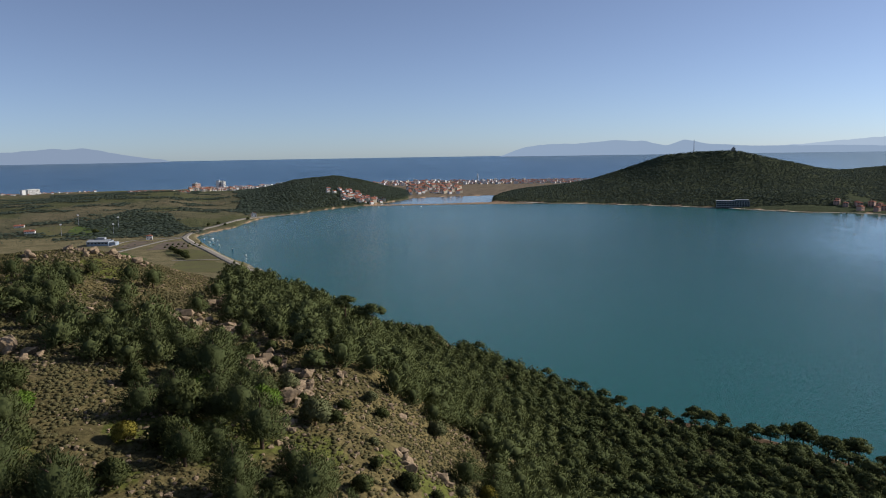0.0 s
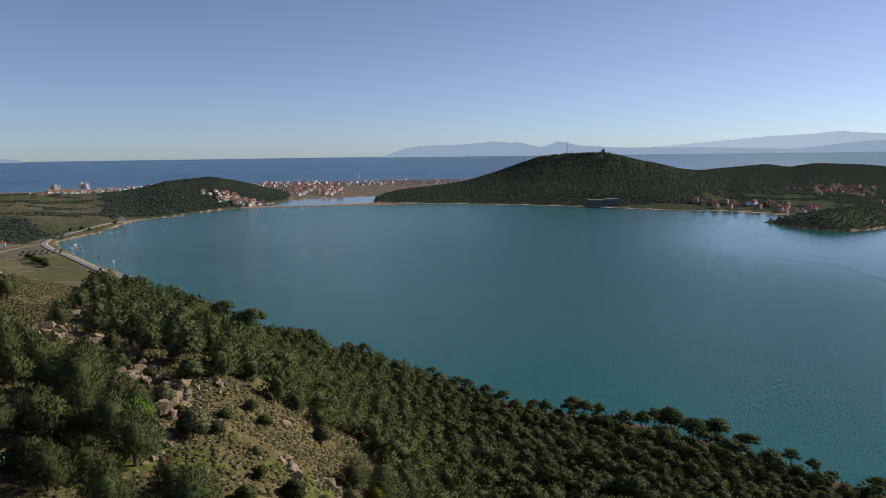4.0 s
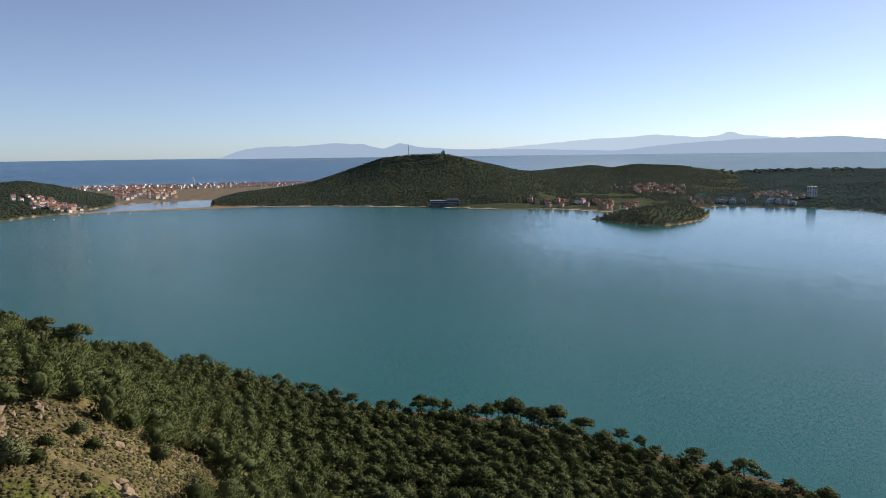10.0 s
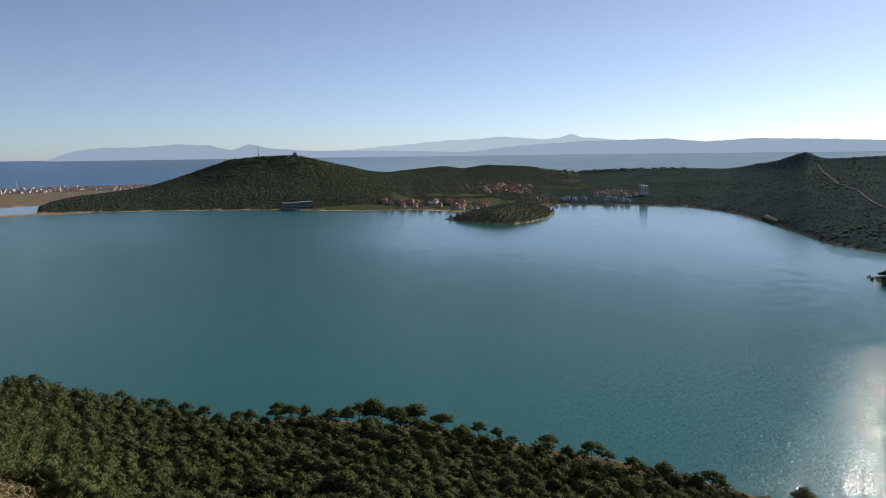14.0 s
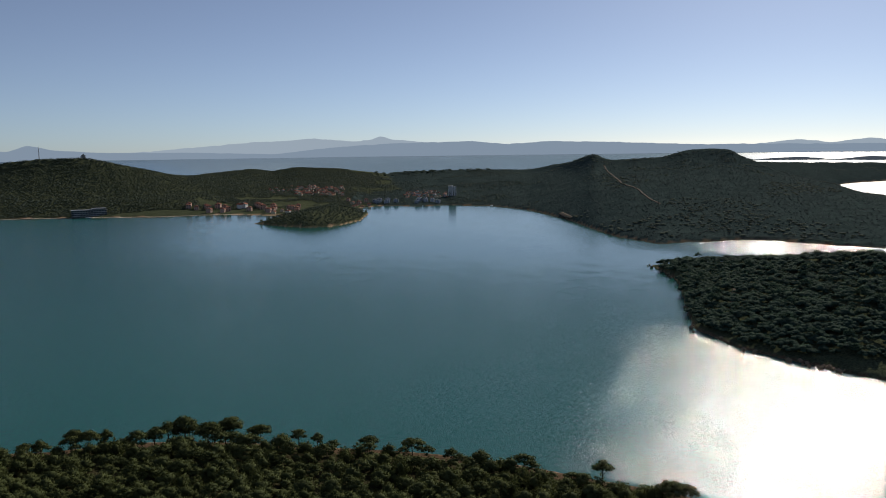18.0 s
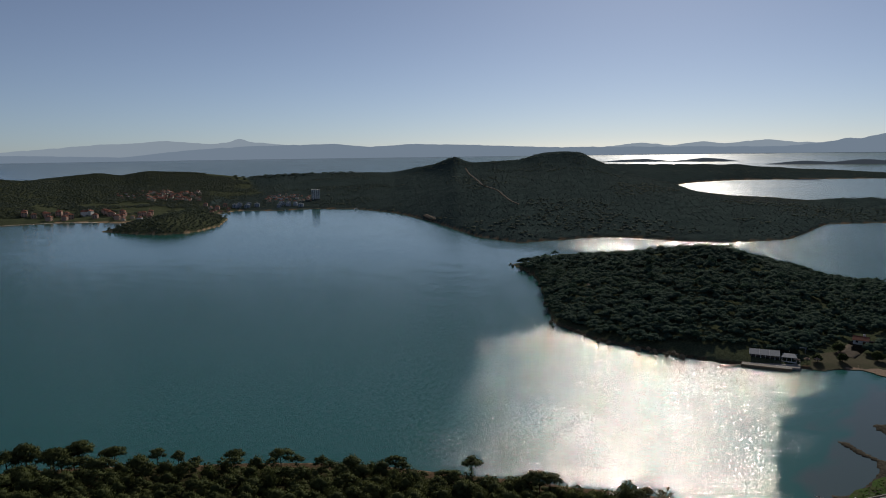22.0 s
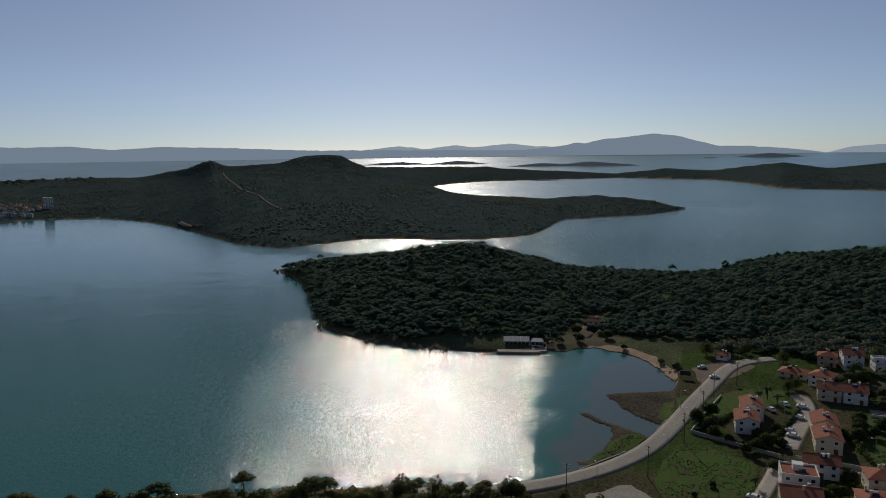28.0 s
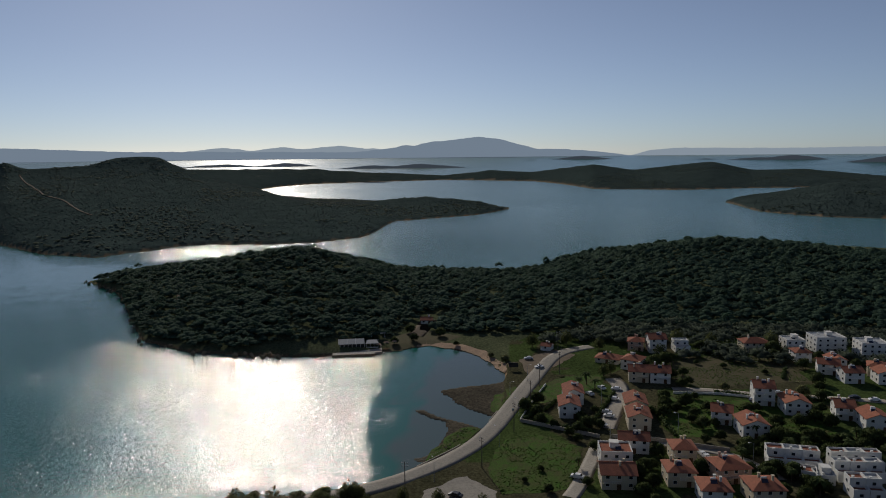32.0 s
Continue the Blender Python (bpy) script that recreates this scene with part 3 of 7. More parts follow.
def joined(pieces):
    vs, fs, ns, n = [], [], [], 0
    for v, f, *normal in pieces:
        vs.append(v)
        fs.append(f + n)
        ns.append(normal[0] if normal else np.zeros_like(v))
        n += len(v)
    return np.concatenate(vs), np.concatenate(fs), np.concatenate(ns)


def lobe(rng, centre, radii, count, size):
    v = ICO_V * (1 + rng.normal(size=(12, 1)) * 0.13) * radii * 0.74 + centre
    return [(v, ICO_F, ICO_V.copy())] + ([tufts(rng, centre, radii, count, size)] if count else [])


def pine_crown(rng, h, plumes, count, size, slim):
    """An egg-shaped to pointed crown of upswept plumes of needles round a dense core."""
    w = h * rng.uniform(0.36, 0.46)
    full = rng.uniform(0.42, 0.66)

    def girth(u):
        return w * 1.15 * min(1, (u + 0.1) / 0.3) ** 0.6 * (1 - u) ** full
    pieces = []
    core = girth(0.25) * 0.66
    pieces += lobe(rng, np.array([0, 0, h * 0.45]), np.array([core, core, 0.38 * h]), 0, 0)
    for k in range(plumes):
        u = 1 - math.sqrt(1 - (k + 0.3) / plumes)
        a = k * 2.4 + rng.uniform(0, 0.8)
        way = np.array([math.cos(a), math.sin(a), 0])
        reach = girth(u) * rng.uniform(0.74, 1.16)
        s = rng.uniform(0.56, 1.08, (count, 1))
        fuzz = rng.normal(size=(count, 3)) * h * 0.034 * (1 - 0.4 * u)
        p = way * reach * s + np.array([0, 0, h * (0.10 + 0.84 * u)]) + np.array([0, 0, 0.09 * h]) * s * (1 - u) + fuzz
        out = unit(way * 0.5 + np.array([0, 0, 0.7]) + 0.35 * unit(fuzz) + rng.normal(size=(count, 3)) * 0.25)
        normal = unit(way * (1.0 - 0.4 * u) + np.array([0, 0, 0.25 + 0.5 * u]) + unit(fuzz) * 0.45)
        pieces.append(sprays(rng, p, out, normal, size, slim))
    return joined(pieces)


def crown(rng, form, h, count, size):
    """Leaves of a tree h metres tall that stands at the origin."""
    pieces = []
    if form == "pine":
        return pine_crown(rng, h, 104, 38, 0.30, 0.18) if count > 300 else pine_crown(rng, h, 64, 28, 0.38, 0.22) if count > 100 else pine_crown(rng, h, 46, 18, 0.5, 0.26)
    if form == "umbrella":
        w = h * rng.uniform(0.36, 0.48)
        for k in range(13):
            a, q = k * 2.4, math.sqrt((k + 0.4) / 13)
            c = np.array([math.cos(a) * q * w * 0.8, math.sin(a) * q * w * 0.8, h * (0.90 - 0.22 * q * q) + rng.uniform(-0.08, 0.05) * h])
            rad = w * rng.uniform(0.22, 0.36)
            pieces += lobe(rng, c, np.array([rad, rad, h * rng.uniform(0.05, 0.085)]), count * 2 // 3, size * 0.9)
    else:
        w = h * rng.uniform(0.5, 0.62)
        for k in range(9):
            a, q = k * 2.4, math.sqrt(k / 9)
            c = np.array([math.cos(a) * q * w * 0.6, math.sin(a) * q * w * 0.6, h * (0.62 - 0.3 * q * q) + rng.uniform(-0.06, 0.06) * h])
            rad = w * rng.uniform(0.34, 0.5)
            pieces += lobe(rng, c, np.array([rad, rad, rad * 0.85]), count, size * 0.85)
    v, f, n = joined(pieces)
    return v, f, unit(n * 0.65 + 0.5 * unit(v - np.array([0, 0, h * 0.5])))


def tube(points, radii, sides=6):
    pts = np.array(points, float)
    vs, fs = [], []
    for p, rad in zip(pts, radii):
        a = np.arange(sides) * 2 * np.pi / sides
        vs.append(np.stack([p[0] + np.cos(a) * rad, p[1] + np.sin(a) * rad, np.full(sides, p[2])], -1))
    for k in range(len(pts) - 1):
        for s in range(sides):
            a, b = k * sides + s, k * sides + (s + 1) % sides
            fs += [(a, b, b + sides), (a, b + sides, a + sides)]
    return np.concatenate(vs), np.array(fs)


def wood(rng, form, h):
    """Trunk and limbs."""
    lean = rng.uniform(-0.05, 0.05, 2) * h
    top = 0.8 if form != "round" else 0.5
    base = 0.022 * h + 0.05
    zs = np.array([-0.08, 0.0, 0.3, 0.6, 1.0]) * h * top
    pts = [(lean[0] * (z / h) ** 2, lean[1] * (z / h) ** 2, z) for z in zs]
    pieces = [tube(pts, base * np.array([1.4, 1.15, 0.85, 0.6, 0.2]))]
    limbs = 5 if form != "pine" else 3
    for k in range(limbs):
        a = k * 2.4 + rng.uniform(0, 1)
        z0 = h * (rng.uniform(0.38, 0.6) if form != "round" else rng.uniform(0.1, 0.25))
        reach = h * rng.uniform(0.16, 0.28)
        z1 = z0 + h * rng.uniform(0.1, 0.25)
        pieces.append(tube([(0, 0, z0), (math.cos(a) * reach * 0.5, math.sin(a) * reach * 0.5, (z0 + z1) / 2 + 0.02 * h), (math.cos(a) * reach, math.sin(a) * reach, z1)],
                           base * np.array([0.45, 0.35, 0.12]), 5))
    return joined(pieces)[:2]


def plain_mesh(name, v, f, mat, smooth=False, normals=None):
    me = bpy.data.meshes.new(name)
    me.from_pydata(v.tolist(), [], f.tolist())
    me.materials.append(mat)
    if smooth:
        me.polygons.foreach_set("use_smooth", np.full(len(f), True))
    if normals is not None:
        me.normals_split_custom_set_from_vertices(normals)
    return me


def child(name, mesh, parent, label=""):
    ob = new(name, mesh)
    ob.parent = parent
    return tagged(ob, label)


def tree_thing(name, form, h, seed, mat, count, size, label, category, group):
    rng = np.random.default_rng(seed)
    ob = tagged(new(name), label, category, group)
    child("trunk", plain_mesh("trunk", *wood(rng, form, h), BARK, True), ob)
    v, f, n = crown(rng, form, h, count, size)
    child("crown", plain_mesh("crown", v, f, mat, True, n), ob)
    return ob


OAK = leafy("oak_leaves", (0.064, 0.078, 0.028), (0.112, 0.124, 0.046))
FRESH = leafy("fresh_green_leaves", (0.10, 0.17, 0.025), (0.17, 0.25, 0.045))
GARDEN = leafy("dark_garden_leaves", (0.036, 0.056, 0.022), (0.074, 0.094, 0.036))
GOLD = leafy("yellow_green_leaves", (0.16, 0.14, 0.025), (0.23, 0.20, 0.04))

KINDS = {  # form, leaves, name, label, category, group, natural height
    "p": ("pine", PINE, "pine_tree", "young green pine tree with a bushy pointed crown on the slope", "pine tree", "pines on the slope", 7.0),
    "u": ("umbrella", PINE, "umbrella_pine", "old pine with a bare trunk and a flat spreading crown", "pine tree", "spreading pines by the shore", 7.5),
    "b": ("round", OAK, "evergreen_oak", "dense dark green evergreen oak shrub among the rocks", "shrub", "oak shrubs on the slope", 4.0),
    "o": ("round", OLIVE, "wild_olive", "rounded grey-green wild olive bush on stony ground", "shrub", "olive bushes on the slope", 4.0),
    "g": ("round", FRESH, "broadleaf_shrub", "bright fresh green shrub between dark pines", "shrub", "fresh green shrubs", 4.0),
    "d": ("round", GARDEN, "garden_tree", "dense dark evergreen garden tree between the houses", "tree", "garden trees", 4.0),
    "f": ("round", OAK, "field_tree", "dark spreading tree beside the coastal fields", "tree", "trees by the fields", 4.0),
    "y": ("round", GOLD, "broom_shrub", "yellow-green shrub among the pines", "shrub", "yellow-green shrubs", 4.0),
}
MODELS = {}
PLACED = []   # x, y, radius of what already stands there


def model(kind, fine):
    """Three shapes of each kind of plant; the first asked for is the one that is set down first."""
    form, mat, name, label, category, group, h = KINDS[kind]
    key = (kind, fine)
    if key not in MODELS:
        count, size = (330, 0.33) if fine else (150, 0.42)
        MODELS[key] = [[None, (form, h, 100 + 10 * ord(kind) + k + (5 if fine else 0), mat, count, size)] for k in range(4)]
    return MODELS[key]


def plant(kind, b, r, height, fine, turn):
    form, mat, name, label, category, group, h = KINDS[kind]
    x, y = place(b, r)
    z = float(surface(x, y))
    slot = model(kind, fine)[int(turn * 40) % 4]
    s = height / h
    m = Matrix.Translation((x, y, z - 0.1)) @ Matrix.Rotation(turn * 6.283, 4, "Z")
    if slot[0] is None:
        form_, h_, seed, mat_, count, size = slot[1]
        ob = tree_thing(name, form_, h_, seed, mat_, count, size, label, category, group)
        ob.matrix_basis = m @ Matrix.Diagonal((s, s, s, 1))
        slot[0] = ob
    else:
        ob = copy_thing(slot[0], m)
        ob.scale = (s, s, s)
    PLACED.append((x, y, height * 0.28))
    return ob


SLOPE_PLANTS = """
p -30.9 172 7.6; p -28.1 158 6.8; p -26.0 151 6.6; p -24.6 160 8.0; p -22.7 137 8.3; p -23.9 209 7.5; p -22.3 210 7.6
p -26.3 216 5.2; p -20.8 136 7.8; p -17.9 126 10.3; p -20.2 126 7.2; b -15.7 137 4.5; b -13.9 142 2.9; b -13.6 135 2.4
p -29.1 177 8.5; o -12.7 120 3.8; o -10.7 102 5.2; p -18.4 120 10.9; p -18.5 91 6.2; p -15.0 93 8.7; p -17.3 81 7.8
p -10.7 83 6.5; o -6.2 124 2.6; b -5.3 118 2.5; o -0.8 130 4.2; p 1.6 110 6.7; b -20.5 103 6.9; g -19.3 117 4.4
y -15.7 117 4.8; b -3.2 92 3.6; b -7.1 86 3.0; p -30.0 206 6.7; p -31.3 214 7.1; p -28.4 212 6.0; p -14.3 174 6.3
p -16.0 154 5.0; p -19.3 182 6.6; p -27.6 199 7.1; b -32.2 118 5.8; b -22.0 93 5.5; b -32.4 95 4.8; b -26.1 83 4.2
b -29.1 83 3.5; p -4.5 161 6.6; p -8.1 144 6.5; p -10.4 154 6.9; p -3.2 142 5.3; p -12.1 163 6.6; g -31.6 108 4.0
y -21.0 95 3.6; y -25.0 96 3.4; p -23.8 104 6.4; p -20.9 88 6.6; y 3.5 112 4.0; b -24.0 120 4.4; p -12.6 86 5.5
"""
SHORE_PINES = """
u -6.0 196 10.5; u -8.0 203 8.2; u 14.2 261 6.7; u 16.7 261 6.2; u 17.7 254 7.3; u 19.6 259 7.2; u 19.9 264 8.0; u 20.8 256 8.8
u 21.9 257 7.8; u 24.1 243 8.2; u 25.3 250 8.0; u 26.3 251 9.6; u 27.2 253 7.3; u 27.5 253 10.6; u 28.1 253 7.2; u 29.2 245 8.6
u 29.2 250 8.6; u 29.7 246 8.8; u 30.5 249 8.7; u 30.9 250 10.0; u 31.1 249 8.0; u 32.8 246 6.8; u 33.2 243 8.3; u 36.2 239 6.7
u 37.7 235 6.1; u 41.9 226 7.2; u 45.5 218 8.6; u 48.7 212 6.0; u 54.8 210 7.4; u 61.2 207 8.4; u 67.7 196 7.6
"""
rng = np.random.default_rng(21)
for text in (SLOPE_PLANTS, SHORE_PINES):
    for item in text.replace("\n", ";").split(";"):
        if item.strip():
            k, b, r, h = item.split()
            plant(k, float(b), float(r), float(h), float(r) < 190, rng.uniform())

# a belt of trees along the low shore below the viewpoint
for k in range(52):
    b = 51 + k * 0.64 + rng.uniform(-0.3, 0.3)
    kind = "u" if rng.uniform() < 0.22 else "b" if rng.uniform() < 0.5 else "p"
    plant(kind, b, rng.uniform(184, 199) - max(0, b - 74) * 0.3, rng.uniform(5.6, 7.8) * (0.8 if kind == "b" else 1.0), False, rng.uniform())

# the open stony slope, with few trees
OPEN = outline("""
-17.6 176
-15.1 168
-10.5 130
-4.1 127
2.6 154
4.6 140
1.2 99
-9.5 78
-14.1 84
-13.9 111
-16.6 137
""")
CLEARING = outline("""
-36 150
-29 142
-28 126
-31 112
-36 112
""")
CARPARK = outline("""
36.8 237
39.8 235
40 227
38 227
""")


def spread(count, bearings, radii, gap, test, seed):
    """Places scattered at random, at least a gap apart."""
    g = np.random.default_rng(seed)
    b = g.uniform(*bearings, count)
    r = np.sqrt(g.uniform(radii[0] ** 2, radii[1] ** 2, count))
    x, y = place(b, r)
    z, w = land(x, y)
    z = surface(x, y)
    keep = test(x, y, z, w, b, r)
    x, y, z, b, r = (v[keep] for v in (x, y, z, b, r))
    cells, out = {}, []
    for i in range(len(x)):
        gg = gap(r[i]) if callable(gap) else gap
        cx, cy = int(x[i] // gg), int(y[i] // gg)
        if all((x[i] - x[j]) ** 2 + (y[i] - y[j]) ** 2 > gg * gg for a in (-1, 0, 1) for c in (-1, 0, 1) for j in cells.get((cx + a, cy + c), ())):
            cells.setdefault((cx, cy), []).append(i)
            out.append(i)
    return x[out], y[out], z[out], b[out], r[out]

ROCK_SPOTS = """
-20.0 171 2.2; -16.7 164 2.2; -17.1 169 2.2; -16.1 135 2.2; -15.0 139 2.2; -14.2 135 2.2; -12.7 117 2.2; -12.0 122 2.2; -11.3 129 2.2; -17.4 206 2.2; -13.6 138 2.2
-20.1 180 2.6; -19.5 166 3.2; -16.5 155 2.2; -16.0 160 2.4; -15.7 134 2.6; -14.9 132 2.8; -14.4 136 2.2; -11.4 120 1.6; -11.9 117 1.8; -18.2 194 2.2
-22.5 182 2.2; -24.9 248 2.0; -24.5 246 1.8; -27.7 250 1.9; -27.0 247 1.8; -32.1 143 2.6; -30.8 141 1.8; -26.9 168 2.4; -3.5 126 1.2; -3.3 101 1.6
-0.5 104 2.0; -8.7 131 1.6; 1.5 150 1.4; -13.0 93 1.3; -12.8 89 1.5; -13.2 99 1.4; -12.2 112 1.5; -30.0 244 2.6; -26.0 246 2.4; -23.3 242 2.2
"""
ROCKY = [(*(float(v) for v in place(float(q.split()[0]), float(q.split()[1]))), float(q.split()[2])) for q in ROCK_SPOTS.replace("\n", ";").split(";") if q.strip()]


def wooded(x, y, z, w, b, r):
    ok = (w == 1) & (z > 1.4) & (polygon_distance(*OPEN, x, y) < 0) & (polygon_distance(*CLEARING, x, y) < 0) & (polygon_distance(*CARPARK, x, y) < 1)
    for px, py, rad in PLACED:
        ok &= (x - px) ** 2 + (y - py) ** 2 > (rad + np.where((b > -10) & (b < -4.5) & (r > 172) & (r < 203), 9.0, 1.6)) ** 2
    for px, py, size in ROCKY:
        ok &= (x - px) ** 2 + (y - py) ** 2 > (size * 1.5) ** 2
    thin = np.where(b < -17, blur_noise(x, y, 18, 3, 71) > -0.12, blur_noise(x, y, 14, 3, 71) > -0.42)
    shore = np.interp(b, A_SHORE[0], A_SHORE[1]) - r
    ok &= ~((b > 13) & (b < 50) & (shore < 10 + 5 * blur_noise(x, y, 12, 2, 9)))
    thin &= (r > 122) | (b > 4) | (blur_noise(x, y, 16, 2, 73) > -0.08)
    thin &= (b > -17) | (r < 212)   # the crest is bare rock
    return ok & thin & (r < np.interp(b, [-36, -12, -6, -4, -3, 0, 10, 30], [330, 300, 376, 374, 376, 356, 330, 330]))


fx, fy, fz, fb, fr = spread(30000, (-37, 80), (58, 420), 3.9, wooded, 5)
order = np.argsort(fr)
singles = [i for i in order if -36 < fb[i] < 70][:230]
for i in singles:
    k = "p" if rng.uniform() < 0.85 else ("b" if rng.uniform() < 0.7 else "g" if rng.uniform() < 0.3 else "o")
    plant(k, fb[i], fr[i], rng.uniform(5.2, 8.6) * (1 if k == "p" else 0.62), fr[i] < 150, rng.uniform())

chosen = set(singles)
rest = np.array([i for i in range(len(fx)) if i not in chosen])


def forest(name, label, xs, ys, zs, templates, heights, mat, seed, sink=0.3):
    """Many trees that nobody could count, as one mesh."""
    g = np.random.default_rng(seed)
    vs, fs, ns, n = [], [], [], 0
    for i in range(len(xs)):
        v, f, nor, h = templates[g.integers(len(templates))]
        s = g.uniform(*heights) / h
        a = g.uniform(0, 6.283)
        c, d = math.cos(a) * s, math.sin(a) * s
        w = np.stack([v[:, 0] * c - v[:, 1] * d + xs[i], v[:, 0] * d + v[:, 1] * c + ys[i], v[:, 2] * s * g.uniform(0.88, 1.14) + zs[i] - sink], -1)
        vs.append(w)
        ns.append(np.stack([nor[:, 0] * math.cos(a) - nor[:, 1] * math.sin(a), nor[:, 0] * math.sin(a) + nor[:, 1] * math.cos(a), nor[:, 2]], -1))
        fs.append(f + n)
        n += len(v)
    ob = mesh_object(name, np.concatenate(vs), np.concatenate(fs), mat, True, np.concatenate(ns))
    return tagged(ob, label, "woods", kind="stuff")


tpl = []
for k in range(8):
    g = np.random.default_rng(300 + k)
    form, h = ("pine", 7.0) if k < 4 else ("umbrella", 6.5) if k < 6 else ("round", 5.0)
    tpl.append((*crown(g, form, h, 52, 0.42), h))
mingle = fb[rest] + 16 * blur_noise(fx[rest], fy[rest], 40, 3, 29) + 9 * blur_noise(fx[rest], fy[rest], 5, 1, 30)
slope_part, shore_part = rest[mingle < 9], rest[mingle >= 9]
forest("pine_forest", "dense pine forest covering the slope", fx[slope_part], fy[slope_part], fz[slope_part], tpl[:4] * 3 + tpl, (5.2, 8.4), PINE, 9)
forest("shore_forest", "closed canopy of spreading pines and evergreen oaks above the shore", fx[shore_part], fy[shore_part], fz[shore_part], tpl[3:] + tpl[6:], (4.8, 7.6), PINE, 10)

# ---- far woods ----


def clump(seed, h, lobes, count, size):
    """A broad low tree for woods seen from afar."""
    g = np.random.default_rng(seed)
    pieces = []
    for k in range(lobes):
        a, q = k * 2.4 + g.uniform(0, 1), (math.sqrt(k / lobes) if lobes > 1 else 0)
        rad = h * (0.30 if lobes > 1 else 0.5) * g.uniform(0.85, 1.15)
        c = np.array([math.cos(a) * q * h * 0.36, math.sin(a) * q * h * 0.36, h * (0.66 - 0.22 * q)])
        pieces += lobe(g, c, np.array([rad, rad, rad * 0.9]), count, size)
    v, f, n = joined(pieces)
    n = unit(n * 0.5 + np.array([0, 0, 1.0 if lobes == 1 else 0.45]))
    v = v * (np.array([1.8, 1.8, 0.5]) if lobes == 1 else np.array([1.4, 1.4, 0.85]))
    if lobes == 1:
        f = f[:15]   # the underside of a low bush never shows
    return v, f, n, h


def in_range(b, r, b0, b1, r0, r1):
    return (b > b0) & (b < b1) & (r > r0) & (r < r1)


CLEAR_PATHS = [  # bare tracks and clearings: two ends and a half-width
    (place(70.3, 430), place(70.6, 500), 1.6),
    (place(88.2, 380), place(90.4, 425), 9.0),
]


def off_tracks(x, y):
    ok = np.ones(x.shape, bool)
    for (ax, ay), (bx, by), w in CLEAR_PATHS:
        dx, dy = bx - ax, by - ay
        k = np.clip(((x - ax) * dx + (y - ay) * dy) / (dx * dx + dy * dy), 0, 1)
        ok &= np.hypot(x - ax - k * dx, y - ay - k * dy) > w
    return ok


def on_headland(x, y, z, w, b, r):
    return (w == 9) & (z > 1.6) & off_tracks(x, y) & (blur_noise(x, y, 22, 3, 81) > -0.5) & ~((b > 86) & (b < 99) & (r < np.interp(b, [86, 90, 94, 99], [372, 392, 385, 384])))


hx, hy, hz, hb, hr = spread(40000, (64, 128), (370, 730), 4.0, on_headland, 15)
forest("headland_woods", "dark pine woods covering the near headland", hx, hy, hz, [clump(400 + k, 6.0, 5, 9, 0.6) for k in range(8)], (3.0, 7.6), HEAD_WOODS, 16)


def on_big_hill(x, y, z, w, b, r):
    built = in_range(b, r, 29, 44, 1100, 1500) & (blur_noise(x, y, 45, 2, 91) > 0.2)
    return (w == 5) & (z > 2.0) & (b + 4 * blur_noise(x, y, 90, 2, 92) < 43) & ~built & (r < 2250)


bx, by, bz, bb, br = spread(90000, (4, 46), (1300, 2250), 4.1, on_big_hill, 25)
forest("hill_woods", "dark green pine woods covering the round hill", bx, by, bz, [clump(420 + k, 6.5, 1, 0, 1) for k in range(5)], (2.6, 5.4), WOODS, 26)
ix, iy, iz, ib, ir = spread(5000, (33, 43), (960, 1270), 5.2, lambda x, y, z, w, b, r: (w == 20) & (z > 1.5), 35)
forest("islet_woods", "low green scrub and pines covering the islet", ix, iy, iz, [clump(440 + k, 5.0, 2, 6, 1.2) for k in range(4)], (3.2, 5.6), WOODS, 36)


def on_lowland(x, y, z, w, b, r):
    hill1 = in_range(b + 0.9 * blur_noise(x, y, 70, 2, 90), r, -15.8, -2.5, 1250, 2000) & (z > 3)
    grove = polygon_distance(*GROVE, x, y) > 0
    crest = in_range(b, r, -28.5, -18.5, 1850, 2080)
    dark = in_range(b, r, -33, -20, 1500, 1850) & (blur_noise(x, y, 60, 3, 93) > 0.05)
    sparse = in_range(b, r, -34, -15, 960, 1700) & (blur_noise(x, y, 40, 3, 95) > 0.28)
    road = np.hypot(x + 350, y - 850) < 18
    return np.isin(w, (1, 2)) & ~road & (hill1 | grove | crest | dark | sparse)


lx, ly, lz, lb, lr = spread(90000, (-34, -2), (480, 2100), 4.0, on_lowland, 45)
forest("lowland_woods", "dark pine groves on the low coastal hills", lx, ly, lz, [clump(460 + k, 6.5, 1, 0, 1) for k in range(5)], (2.8, 6.2), WOODS, 46)
lx, ly, lz, lb, lr = spread(60000, (-34, -12), (620, 2000), 6.5, lambda x, y, z, w, b, r: np.isin(w, (1, 2)) & (z > 1.6) & ((r > 960) | (blur_noise(x, y, 30, 2, 96) > 0.35)) & (polygon_distance(*GROVE, x, y) < -4) & (blur_noise(x, y, 50, 3, 98) > -0.35) & (y - x * 0.1 > 760), 47)
forest("lowland_scrub", "low dark bushes dotted over the dry coastal slope", lx, ly, lz, [clump(470 + k, 5.0, 1, 0, 1) for k in range(4)], (0.9, 2.4), WOODS, 48, 0.3)


def on_peninsula(x, y, z, w, b, r):
    n = blur_noise(x, y, 55, 3, 97)
    return np.isin(w, (6, 7, 8)) & (z > 1.5) & (n > -0.6) & (r < 2900)


qx, qy, qz, qb, qr = spread(220000, (42, 127), (780, 2900), lambda r: 4.2 if r < 1700 else 6.4, on_peninsula, 55)
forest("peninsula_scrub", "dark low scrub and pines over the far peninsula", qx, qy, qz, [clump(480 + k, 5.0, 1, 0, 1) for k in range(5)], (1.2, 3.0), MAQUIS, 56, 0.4)

